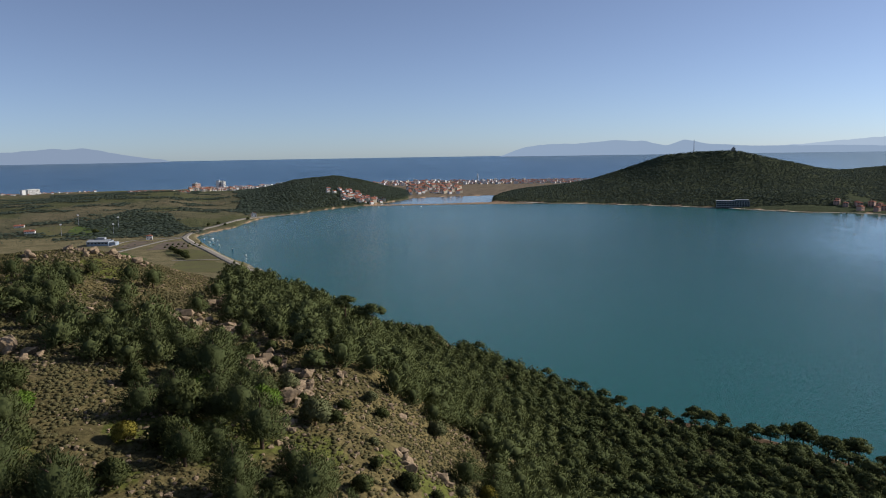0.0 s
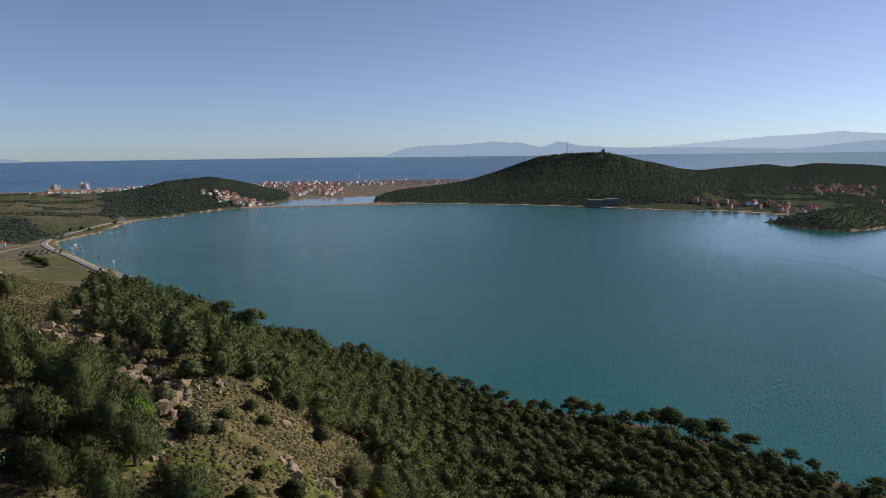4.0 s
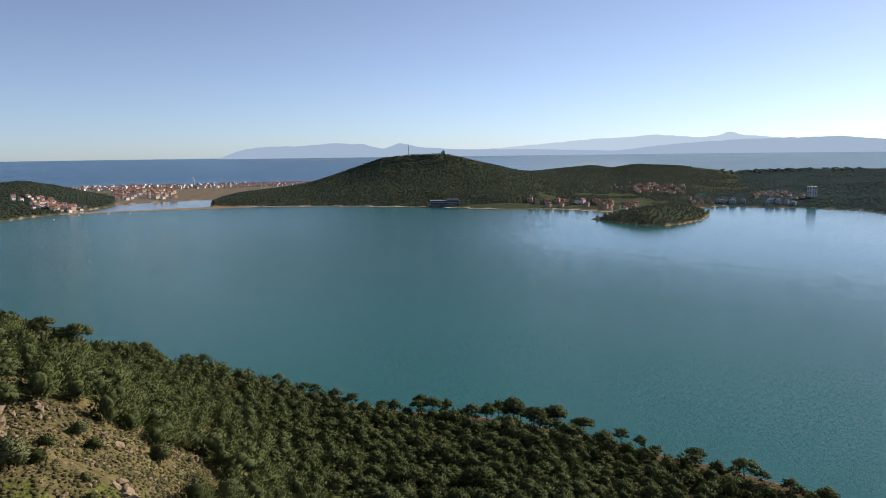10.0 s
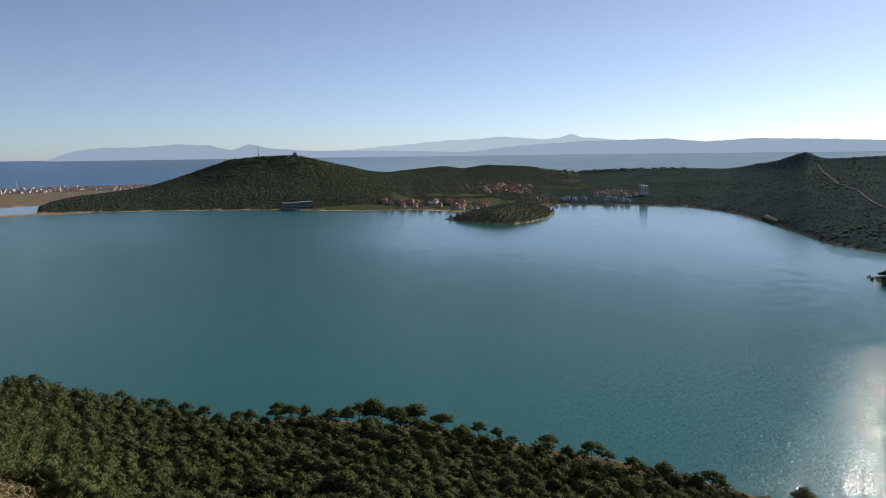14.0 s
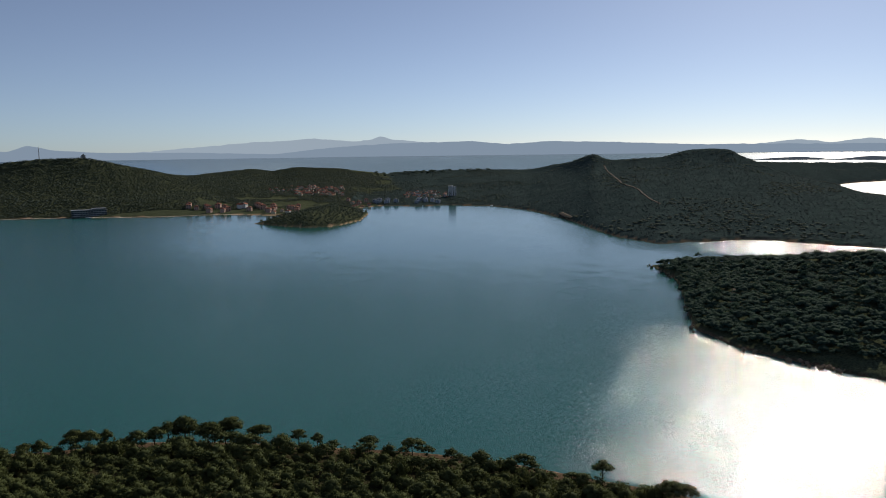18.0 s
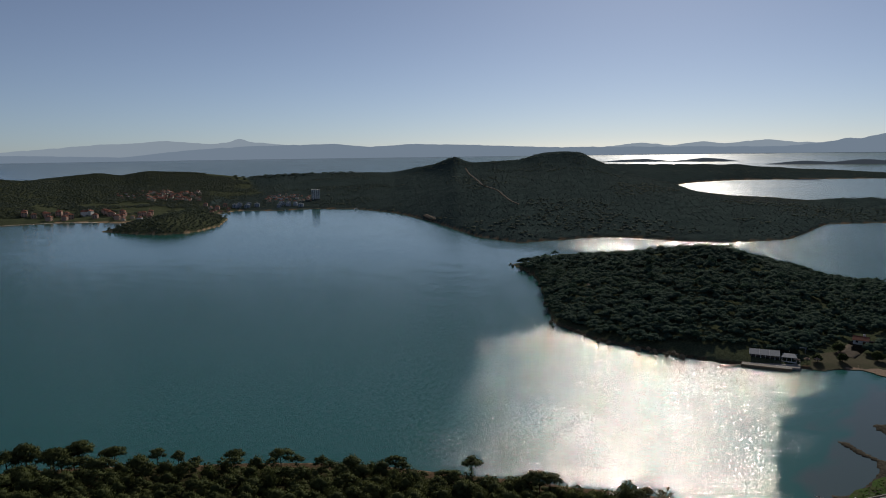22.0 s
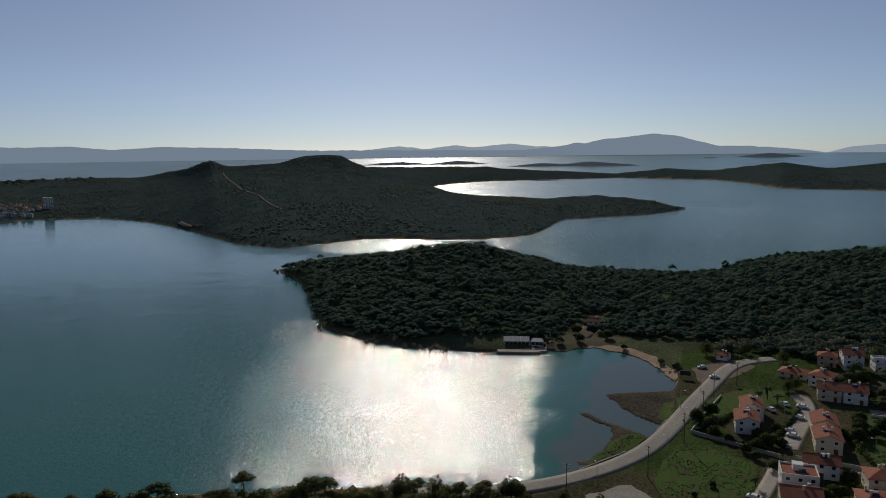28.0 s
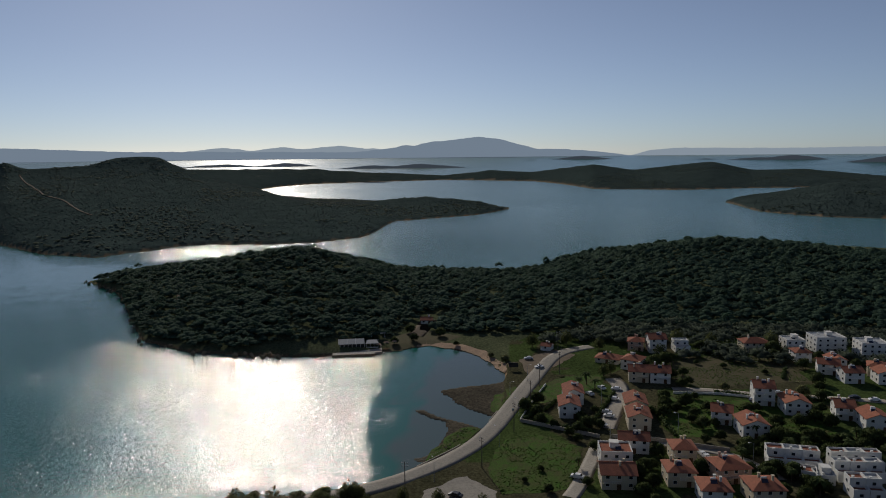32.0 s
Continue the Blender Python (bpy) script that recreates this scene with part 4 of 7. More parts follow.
def in_groves(x, y, z, w, b, r):
    n = blur_noise(x, y, 110, 3, 131)
    top = (w == 6) & (z > 60) & (blur_noise(x, y, 30, 2, 133) > 0.1)
    return np.isin(w, (5, 6, 7, 8)) & (z > 1.5) & (r < 2900) & ((n > 0.24 - 0.5 * np.clip((58 - b) / 14, 0, 1)) | top | ((z < 12) & (n > 0.0)))


qx, qy, qz, qb, qr = spread(60000, (38, 127), (780, 2900), lambda r: 5.5 if r < 1700 else 8.0, in_groves, 57)
forest("peninsula_groves", "dark pine groves between the scrub of the far peninsula", qx, qy, qz, [clump(490 + k, 5.0, 1, 0, 1) for k in range(5)], (2.6, 5.0), WOODS, 58)


# woods running down to the last houses


def village_edge(x, y, z, w, b, r):
    return (b > 99) & (r > 352 + 14 * blur_noise(x, y, 30, 2, 61)) & (z > 2) & np.isin(w, (1, 9)) & ((r < np.interp(b, LAND["headland"][0][0], LAND["headland"][0][1]) + 18))


vx, vy, vz, vb, vr = spread(4000, (98, 128), (335, 450), 4.6, village_edge, 19)
EDGE_TREES = (vx, vy, vz)

tall = [t for t in tpl[4:6]]
tx_, ty_, tz_, _, _ = spread(2500, (65, 124), (372, 720), 14, on_headland, 151)
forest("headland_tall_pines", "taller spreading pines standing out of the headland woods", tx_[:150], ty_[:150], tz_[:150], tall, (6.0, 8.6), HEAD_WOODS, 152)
tx_, ty_, tz_, _, _ = spread(900, (43, 52), (2120, 2230), 16, lambda x, y, z, w, b, r: (z > 25) & (blur_noise(x, y, 60, 2, 153) > -0.05), 154)
forest("ridge_pines", "row of spreading pines on the far ridge", tx_[:60], ty_[:60], tz_[:60], [clump(500 + k, 5.0, 5, 90, 0.9) for k in range(3)], (4.0, 6.5), WOODS, 155)
# small dark shrubs on the open slope
bx_, by_, bz_, bb_, br_ = spread(400, (-17, 4), (80, 172), 6.5, lambda x, y, z, w, b, r: (polygon_distance(*OPEN, x, y) > -1) & (blur_noise(x, y, 20, 2, 157) > 0.0), 156)
for i in range(min(26, len(bb_))):
    plant("o" if i % 3 else "b", bb_[i], br_[i], rng.uniform(1.1, 2.4), False, rng.uniform())
ux, uy, uz, ub, ur = spread(26000, (6, 92), (70, 262), 2.6, lambda x, y, z, w, b, r: (w == 1) & (z > 1.0) & (polygon_distance(*OPEN, x, y) < -3) & (polygon_distance(*CARPARK, x, y) < -1) & (r < np.interp(b, A_SHORE[0], A_SHORE[1]) - np.where((b > 13) & (b < 50), 9, 7)) & ((b < 76) | (r < 186)), 17)
forest("shore_undergrowth", "dark evergreen undergrowth filling the gaps between the shore pines", ux, uy, uz, [clump(510 + k, 4.0, 3, 16, 0.42) for k in range(6)], (1.6, 3.8), OAK, 18)

# ---- rocks and low scrub of the open slope ----


def boulder_mesh(seed):
    g = np.random.default_rng(seed)
    bm = bmesh.new()
    for p in g.uniform(-1, 1, size=(13, 3)):
        p = p / np.abs(p).max() * g.uniform(0.7, 1.0)
        bm.verts.new((p[0] * 0.62 + p[2] * 0.12, p[1] * 0.46, p[2] * 0.40 + 0.2))
    res = bmesh.ops.convex_hull(bm, input=bm.verts)
    bmesh.ops.delete(bm, geom=[e for e in res["geom_interior"] if isinstance(e, bmesh.types.BMVert)], context="VERTS")
    bmesh.ops.bevel(bm, geom=bm.edges[:], offset=0.02, segments=1, affect="EDGES")
    bmesh.ops.triangulate(bm, faces=bm.faces[:])
    me = bpy.data.meshes.new("boulder")
    bm.to_mesh(me)
    bm.free()
    me.materials.append(ROCK)
    return me


BOULDERS = [boulder_mesh(k) for k in range(6)]


def drop_z(x, y):
    return float(surface(x, y))


g = np.random.default_rng(61)
for item in ROCK_SPOTS.replace("\n", ";").split(";"):
    if not item.strip():
        continue
    b, r, size = map(float, item.split())
    for k in range(9):
        s = size * (g.uniform(1.0, 1.5) if k == 0 else g.uniform(0.3, 1.1))
        x, y = place(b + (0 if k == 0 else g.normal() * 0.6), r + (0 if k == 0 else g.normal() * 2.2))
        ob = new("boulder", BOULDERS[g.integers(6)])
        ob.matrix_basis = Matrix.Translation((x, y, drop_z(x, y) - 0.08 * s)) @ Matrix.Rotation(g.uniform(0, 6.28), 4, "Z") @ Matrix.Rotation(g.normal() * 0.25, 4, "X") @ Matrix.Diagonal((s, s, s * g.uniform(0.8, 1.5), 1))
        tagged(ob, "weathered angular tan granite boulder on the slope", "boulder", "boulders on the slope")


def scatter_small(name, label, category, xs, ys, zs, templates, sizes, mat, seed, flat=1.0, smooth=False):
    g = np.random.default_rng(seed)
    vs, fs, ns, n = [], [], [], 0
    for i in range(len(xs)):
        v, f, *nor = templates[g.integers(len(templates))]
        s, a = g.uniform(*sizes), g.uniform(0, 6.283)
        c, d = math.cos(a) * s, math.sin(a) * s
        vs.append(np.stack([v[:, 0] * c - v[:, 1] * d + xs[i], v[:, 0] * d + v[:, 1] * c + ys[i], v[:, 2] * s * flat + zs[i]], -1))
        if nor:
            ns.append(np.stack([nor[0][:, 0] * c / s - nor[0][:, 1] * d / s, nor[0][:, 0] * d / s + nor[0][:, 1] * c / s, nor[0][:, 2] + 0.4], -1))
        fs.append(f + n)
        n += len(v)
    return tagged(mesh_object(name, np.concatenate(vs), np.concatenate(fs), mat, smooth, unit(np.concatenate(ns)) if ns else None), label, category, kind="stuff")


def stony(x, y, z, w, b, r):
    return (w == 1) & (z > 3) & ((polygon_distance(*OPEN, x, y) > -6) | ((b < -12) & (blur_noise(x, y, 12, 2, 99) > 0.0)))


sx, sy, sz, _, _ = spread(9000, (-36, 6), (66, 256), 0.8, stony, 65)
stones = []
for k in range(5):
    gg = np.random.default_rng(70 + k)
    stones.append((ICO_V * (1 + gg.normal(size=(12, 1)) * 0.22) * np.array([0.5, 0.42, 0.3]) + np.array([0, 0, 0.1]), ICO_F))
scatter_small("loose_stones", "loose pale granite stones strewn over the slope", "stones", sx, sy, sz, stones, (0.2, 1.15), ROCK, 66)
cx_, cy_, cz_, _, _ = spread(60000, (-36, 8), (62, 256), 0.55, lambda x, y, z, w, b, r: (w == 1) & (blur_noise(x, y, 9, 3, 57) > -0.4) & (z > 3) & ((polygon_distance(*OPEN, x, y) > -8) | (b < -10)), 67)
cushions = []
for k in range(6):
    gg = np.random.default_rng(80 + k)
    cushions.append(joined(lobe(gg, np.array([0, 0, 0.12]), np.array([0.42, 0.42, 0.26]), 9, 0.22)))
scatter_small("dry_scrub_cushions", "low olive-brown scrub cushions on the open slope", "scrub", cx_, cy_, cz_, cushions, (0.35, 1.7), SCRUB, 68, 0.75)

# boulders awash along the headland's shore
wx, wy, wz, _, _ = spread(1800, (64.3, 79), (355, 640), 1.2,
                          lambda x, y, z, w, b, r: np.abs(r - np.interp(b, *LAND["headland"][0][:2]) + 1 - 9 * (blur_noise(x, y, 9, 2, 5) > 0.3)) < np.where(b < 70.5, 7.5, 3.0), 69)
scatter_small("shore_rocks", "dark rocks awash along the headland shore", "rocks", wx, wy, np.zeros_like(wx) - 0.1, stones, (1.0, 3.4), ROCK, 70, 1.8)

# ---- building kit ----
PLASTER = two_tone("white_plaster", (0.74, 0.73, 0.70), (0.66, 0.65, 0.61), 0.4, 4.0, 0.85, 0.01, fine_amount=0.15)
CREAM = two_tone("cream_plaster", (0.62, 0.55, 0.42), (0.55, 0.48, 0.36), 0.4, 4.0, 0.85, 0.01, fine_amount=0.15)
PINKISH = two_tone("pink_plaster", (0.55, 0.38, 0.30), (0.48, 0.33, 0.26), 0.4, 4.0, 0.85, 0.01, fine_amount=0.15)
TILE = two_tone("terracotta_tiles", (0.39, 0.152, 0.095), (0.29, 0.122, 0.082), 0.5, 5.0, 0.8, 0.04, fine_amount=0.35)
TILE_OLD = two_tone("weathered_roof_tiles", (0.33, 0.125, 0.082), (0.23, 0.10, 0.07), 0.5, 5.0, 0.85, 0.04, fine_amount=0.35)
GREYROOF = two_tone("grey_sheet_roof", (0.42, 0.43, 0.44), (0.34, 0.35, 0.36), 0.6, 3.0, 0.5, 0.01, fine_amount=0.2)
CONCRETE = two_tone("worn_concrete", (0.40, 0.37, 0.32), (0.33, 0.30, 0.26), 0.12, 1.5, 0.9, 0.02, fine_amount=0.25)
ASPHALT = two_tone("old_asphalt", (0.30, 0.275, 0.235), (0.24, 0.22, 0.19), 0.08, 1.2, 0.92, 0.02, 0.2, fine_amount=0.25)
DIRT = two_tone("bare_earth", (0.21, 0.165, 0.12), (0.16, 0.128, 0.095), 0.1, 1.0, 0.95, 0.05, fine_amount=0.3)
GRASS = two_tone("spring_grass", (0.048, 0.128, 0.014), (0.080, 0.086, 0.032), 0.28, 1.8, 0.95, 0.08, fine_amount=0.55)
MEADOW = two_tone("spring_meadow", (0.085, 0.135, 0.030), (0.105, 0.125, 0.042), 0.05, 1.0, 0.95, 0.08, fine_amount=0.3)
DRYMEADOW = two_tone("thin_meadow", (0.150, 0.150, 0.055), (0.135, 0.122, 0.060), 0.05, 1.0, 0.95, 0.08, fine_amount=0.3)
DRYGRASS = two_tone("dry_weeds", (0.070, 0.074, 0.036), (0.100, 0.086, 0.050), 0.1, 1.4, 0.95, 0.08, fine_amount=0.4)
GLASS = material("window_glass", (0.02, 0.025, 0.03), 0.08, 0, 0.6)
TRIM = material("white_window_frame", (0.7, 0.7, 0.68), 0.5)
DOORWOOD = two_tone("dark_door_wood", (0.16, 0.09, 0.05), (0.11, 0.065, 0.04), 2, 20, 0.6, 0.005)
DARKMETAL = material("dark_metal", (0.05, 0.05, 0.055), 0.5, 0.6)
RAILMETAL = material("painted_white_rail", (0.6, 0.6, 0.58), 0.5)
POLEWOOD = two_tone("weathered_pole", (0.20, 0.17, 0.135), (0.14, 0.12, 0.10), 1, 10, 0.9, 0.01)
TANK = material("white_enamel_tank", (0.78, 0.78, 0.78), 0.35)
SOLAR = material("solar_panel_glass", (0.02, 0.025, 0.05), 0.12, 0, 0.6)
PAINT = {k: material("car_paint_" + k, c, 0.25, 0, 0.5) for k, c in (("white", (0.75, 0.75, 0.74)), ("silver", (0.45, 0.46, 0.47)), ("dark", (0.03, 0.03, 0.035)), ("red", (0.35, 0.03, 0.025)), ("blue", (0.04, 0.08, 0.2)))}
RUBBER = material("tyre_rubber", (0.02, 0.02, 0.02), 0.85)
ALLOY = material("wheel_rim", (0.5, 0.5, 0.5), 0.35, 0.9)

BOX_F = np.array([(0, 2, 3, 1), (4, 5, 7, 6), (0, 1, 5, 4), (2, 6, 7, 3), (0, 4, 6, 2), (1, 3, 7, 5)])


def box(x0, y0, z0, x1, y1, z1):
    return np.array([(x, y, z) for z in (z0, z1) for y in (y0, y1) for x in (x0, x1)], float)[[0, 1, 2, 3, 4, 5, 6, 7]], BOX_F


def mesh_of(name, pieces, mat, smooth=False):
    """One mesh out of (verts, faces) pieces."""
    vs, fs, n = [], [], 0
    for v, f in pieces:
        vs += [tuple(p) for p in v]
        fs += [tuple(int(i) + n for i in q) for q in f]
        n += len(v)
    me = bpy.data.meshes.new(name)
    me.from_pydata(vs, [], fs)
    me.materials.append(mat)
    if smooth:
        me.polygons.foreach_set("use_smooth", np.full(len(fs), True))
    me.update()
    return me


def part(name, pieces, mat, parent, label="", at=None, smooth=False):
    me = pieces if isinstance(pieces, bpy.types.Mesh) else mesh_of(name, pieces, mat, smooth)
    ob = child(name, me, parent, label)
    if at is not None:
        ob.matrix_basis = at
    return ob


def cyl(x, y, z0, z1, r0, r1=None, n=10):
    r1 = r0 if r1 is None else r1
    a = np.arange(n) * 2 * np.pi / n
    v = [(x + math.cos(t) * r0, y + math.sin(t) * r0, z0) for t in a] + [(x + math.cos(t) * r1, y + math.sin(t) * r1, z1) for t in a]
    f = [(i, (i + 1) % n, n + (i + 1) % n, n + i) for i in range(n)] + [tuple(range(n - 1, -1, -1)), tuple(range(n, 2 * n))]
    return np.array(v), f


def cyl_x(x0, x1, y, z, r, n=12):
    v, f = cyl(0, 0, x0, x1, r, n=n)
    return np.stack([v[:, 2], v[:, 1] + y, -v[:, 0] + z], -1), f


def slab(a, b, c, d, t):
    """A sheet with the corners a b c d, t thick downwards."""
    top = np.array([a, b, c, d], float)
    return np.concatenate([top, top - np.array([0, 0, t])]), [(0, 1, 2, 3), (7, 6, 5, 4), (0, 4, 5, 1), (1, 5, 6, 2), (2, 6, 7, 3), (3, 7, 4, 0)]


def window_meshes(w, h):
    key = ("win", w, h)
    if key not in MODELS:
        t = 0.09
        ring = [(0, 0), (w, 0), (w, h), (0, h), (t, t), (w - t, t), (w - t, h - t), (t, h - t)]
        rv = np.array([(x, y, z) for y in (-0.05, 0.03) for x, z in ring])
        rf = []
        for k in range(4):
            a, b, c, d = k, (k + 1) % 4, 4 + (k + 1) % 4, 4 + k
            rf += [(a, b, c, d), (8 + d, 8 + c, 8 + b, 8 + a), (b, a, 8 + a, 8 + b), (d, c, 8 + c, 8 + d)]
        fr = [(rv, rf)]
        MODELS[key] = (mesh_of("window", fr, TRIM), mesh_of("pane", [box(t, -0.015, t, w - t, 0.012, h - t)], GLASS))
    return MODELS[key]


def add_window(parent, at, w=1.2, h=1.3):
    fr, pane = window_meshes(w, h)
    ob = part("window", fr, TRIM, parent, at=at)
    part("pane", pane, GLASS, ob, "dark reflecting glass")
    return ob


def turn_z(x, y, z, degrees):
    return Matrix.Translation((x, y, z)) @ Matrix.Rotation(radians(degrees), 4, "Z")


def roof_pieces(kind, w, d, h, o, rise, t=0.2):
    e = h - o * rise / (w / 2 if kind == "gable_y" else d / 2)
    if kind == "gable_y":      # gable faces the front
        return [slab((-o, -o, e), (w / 2, -o, h + rise), (w / 2, d + o, h + rise), (-o, d + o, e), t),
                slab((w / 2, -o, h + rise), (w + o, -o, e), (w + o, d + o, e), (w / 2, d + o, h + rise), t), cyl_y(w / 2, h + rise, -o, d + o, 0.12)]
    if kind == "gable_x":
        return [slab((-o, -o, e), (w + o, -o, e), (w + o, d / 2, h + rise), (-o, d / 2, h + rise), t),
                slab((-o, d / 2, h + rise), (w + o, d / 2, h + rise), (w + o, d + o, e), (-o, d + o, e), t), cyl_x(-o, w + o, d / 2, h + rise, 0.12)]
    k = min(w, d) / 2          # hip
    a, b = ((k, d / 2), (w - k, d / 2)) if w >= d else ((w / 2, k), (w / 2, d - k))
    A, B = (*a, h + rise), (*b, h + rise)
    e = h - o * rise / k
    c = [(-o, -o, e), (w + o, -o, e), (w + o, d + o, e), (-o, d + o, e)]
    v = np.array(c + [A, B] + [(p[0], p[1], p[2] - t) for p in c], float)
    if w >= d:
        f = [(0, 1, 5, 4), (1, 2, 5), (2, 3, 4, 5), (3, 0, 4)]
    else:
        f = [(0, 1, 4), (1, 2, 5, 4), (2, 3, 5), (3, 0, 4, 5)]
    return [(v, f + [(0, 6, 7, 1), (1, 7, 8, 2), (2, 8, 9, 3), (3, 9, 6, 0), (9, 8, 7, 6)])]


def cyl_y(x, z, y0, y1, r, n=6):
    v, f = cyl(0, 0, y0, y1, r, n=n)
    return np.stack([v[:, 0] + x, v[:, 2], v[:, 1] + z], -1), f


def gable_wall(kind, w, d, h, rise):
    """House walls with their gables, from below ground to the roof."""
    b = -0.6
    if kind == "gable_y":
        v = [(0, 0, b), (w, 0, b), (w, 0, h), (w / 2, 0, h + rise), (0, 0, h)] + [(0, d, b), (w, d, b), (w, d, h), (w / 2, d, h + rise), (0, d, h)]
    elif kind == "gable_x":
        v = [(0, 0, b), (0, d, b), (0, d, h), (0, d / 2, h + rise), (0, 0, h)] + [(w, 0, b), (w, d, b), (w, d, h), (w, d / 2, h + rise), (w, 0, h)]
    else:
        return [box(0, 0, b, w, d, h)]
    v = np.array(v, float) - np.array([0, 0, 0.03])
    f = [(0, 1, 2, 3, 4), (9, 8, 7, 6, 5), (0, 5, 6, 1), (1, 6, 7, 2), (2, 7, 8, 3), (3, 8, 9, 4), (4, 9, 5, 0)]
    return [(v, f)]


def house(x, y, heading, w, d, storeys, kind, wall, roof, seed, label, balcony=True, heater=True, group="village houses", name="house", base=None, lean=1):
    """A house whose front edge starts at (x, y) and runs along the heading."""
    g = np.random.default_rng(seed)
    ob = tagged(new(name), label, "house", group)
    ob.matrix_basis = turn_z(x, y, drop_z(x, y) if base is None else base, heading)
    h = 2.75 * storeys + 0.3
    rise = {"gable_y": w * 0.24, "gable_x": d * 0.24, "hip": min(w, d) * 0.23, "flat": 0}[kind]
    ob.scale = (1, 1, 0.84)
    stepped = kind == "flat" and storeys == 2 and w < 9
    back = d * 0.42 if stepped else 0.0
    part("wall", [box(0, 0, -0.6, w, d, h - 2.75), box(0, back, h - 2.75, w, d, h)] if stepped else gable_wall(kind, w, d, h, rise), wall, ob)
    if stepped:
        zt = h - 2.75
        part("terrace_floor", [box(0.2, 0.2, zt, w - 0.2, back, zt + 0.05)], TILE_OLD, ob, "red-brown tiled terrace")
        part("terrace_parapet", [box(0, 0, zt, w, 0.2, zt + 0.85), box(0, 0.2, zt, 0.2, back, zt + 0.85), box(w - 0.2, 0.2, zt, w, back, zt + 0.85)], wall, ob)
    if kind == "flat":
        pr = 0.7
        rf = part("roof", [box(0.2, back + 0.2, h - 0.02, w - 0.2, d - 0.2, h + 0.05)], GREYROOF if roof is None else roof, ob, "flat roof terrace")
        part("parapet", [box(0, back, h, w, back + 0.2, h + pr), box(0, d - 0.2, h, w, d, h + pr), box(0, back + 0.2, h, 0.2, d - 0.2, h + pr), box(w - 0.2, back + 0.2, h, w, d - 0.2, h + pr)], wall, ob)
        if w > 5 and not stepped:
            sx = w * g.uniform(0.3, 0.6)
            part("stair_head", [box(sx, d * 0.45, h, sx + 2.6, d * 0.45 + 2.6, h + 2.2), box(sx - 0.15, d * 0.45 - 0.15, h + 2.2, sx + 2.75, d * 0.45 + 2.75, h + 2.35)], wall, ob)
    else:
        rf = part("roof", roof_pieces(kind, w, d, h, 0.45, rise), roof, ob)
    for k in range(2 if kind != "flat" else 1):
        cx, cy = w * g.uniform(0.25, 0.75), d * g.uniform(0.3, 0.75)
        part("chimney", [box(cx - 0.3, cy - 0.3, h + rise * 0.2, cx + 0.3, cy + 0.3, h + rise + 0.8), box(cx - 0.4, cy - 0.4, h + rise + 0.8, cx + 0.4, cy + 0.4, h + rise + 0.92)], wall, rf, "plastered chimney stack")
    n = max(1, int(w / 2.9))
    for s in range(storeys):
        z = 0.3 + s * 2.75 + 0.95
        for k in range(n):
            cx = w * (k + 0.5) / n
            if s == 0 and k == n // 2 and n > 1:
                part("door", [box(cx - 0.5, -0.06, 0.05, cx + 0.5, 0.02, 2.15), box(cx - 0.62, -0.03, 0, cx - 0.5, 0.02, 2.27), box(cx + 0.5, -0.03, 0, cx + 0.62, 0.02, 2.27), box(cx - 0.5, -0.03, 2.15, cx + 0.5, 0.02, 2.27)], DOORWOOD, ob, "dark wooden entrance door")
            else:
                add_window(ob, Matrix.Translation((cx - 0.6, (back if s else 0) - 0.01, z)))
        m = max(1, int(d / 3.6))
        for k in range(m):
            cy = (back if s else 0) + (d - (back if s else 0)) * (k + 0.5) / m
            add_window(ob, Matrix.Translation((w + 0.01, cy - 0.6, z)) @ Matrix.Rotation(radians(90), 4, "Z"))
            add_window(ob, Matrix.Translation((-0.01, cy + 0.6, z)) @ Matrix.Rotation(radians(-90), 4, "Z"))
    if balcony and not stepped:
        for s in range(1, storeys):
            z = 0.3 + s * 2.75
            x0, x1 = (0.15, w * 0.55) if g.uniform() < 0.5 else (w * 0.4, w - 0.15)
            bl = part("balcony", [box(x0, -1.3, z - 0.14, x1, 0.02, z)], wall, ob, "narrow concrete balcony")
            rails = [box(x0, -1.3, z + 0.9, x1, -1.25, z + 0.95)] + [box(u, -1.29, z, u + 0.03, -1.26, z + 0.9) for u in np.arange(x0, x1, 0.45)]
            rails += [box(x0, -1.25, z + 0.9, x0 + 0.05, 0.0, z + 0.95), box(x1 - 0.05, -1.25, z + 0.9, x1, 0.0, z + 0.95)]
            part("railing", rails, RAILMETAL, bl)
    if heater:
        cx, cy = w * g.uniform(0.35, 0.6), d * g.uniform(0.3, 0.5)
        z = h + rise * (0.62 if kind != "flat" else 0) + 0.35
        wh = part("water_heater", [cyl_x(cx - 0.75, cx + 0.75, cy + 0.55, z + 0.75, 0.27), box(cx - 0.7, cy + 0.4, z - 0.4, cx - 0.64, cy + 0.7, z + 0.6), box(cx + 0.64, cy + 0.4, z - 0.4, cx + 0.7, cy + 0.7, z + 0.6)], TANK, rf, "white roof water tank on legs", smooth=False)
        part_panel = mesh_of("solar_panel", [slab((cx - 0.9, cy - 0.9, z - 0.25), (cx + 0.9, cy - 0.9, z - 0.25), (cx + 0.9, cy + 0.3, z + 0.5), (cx - 0.9, cy + 0.3, z + 0.5), 0.08)], SOLAR)
        sp = new("solar_panel", part_panel)
        sp.parent = rf
    return ob


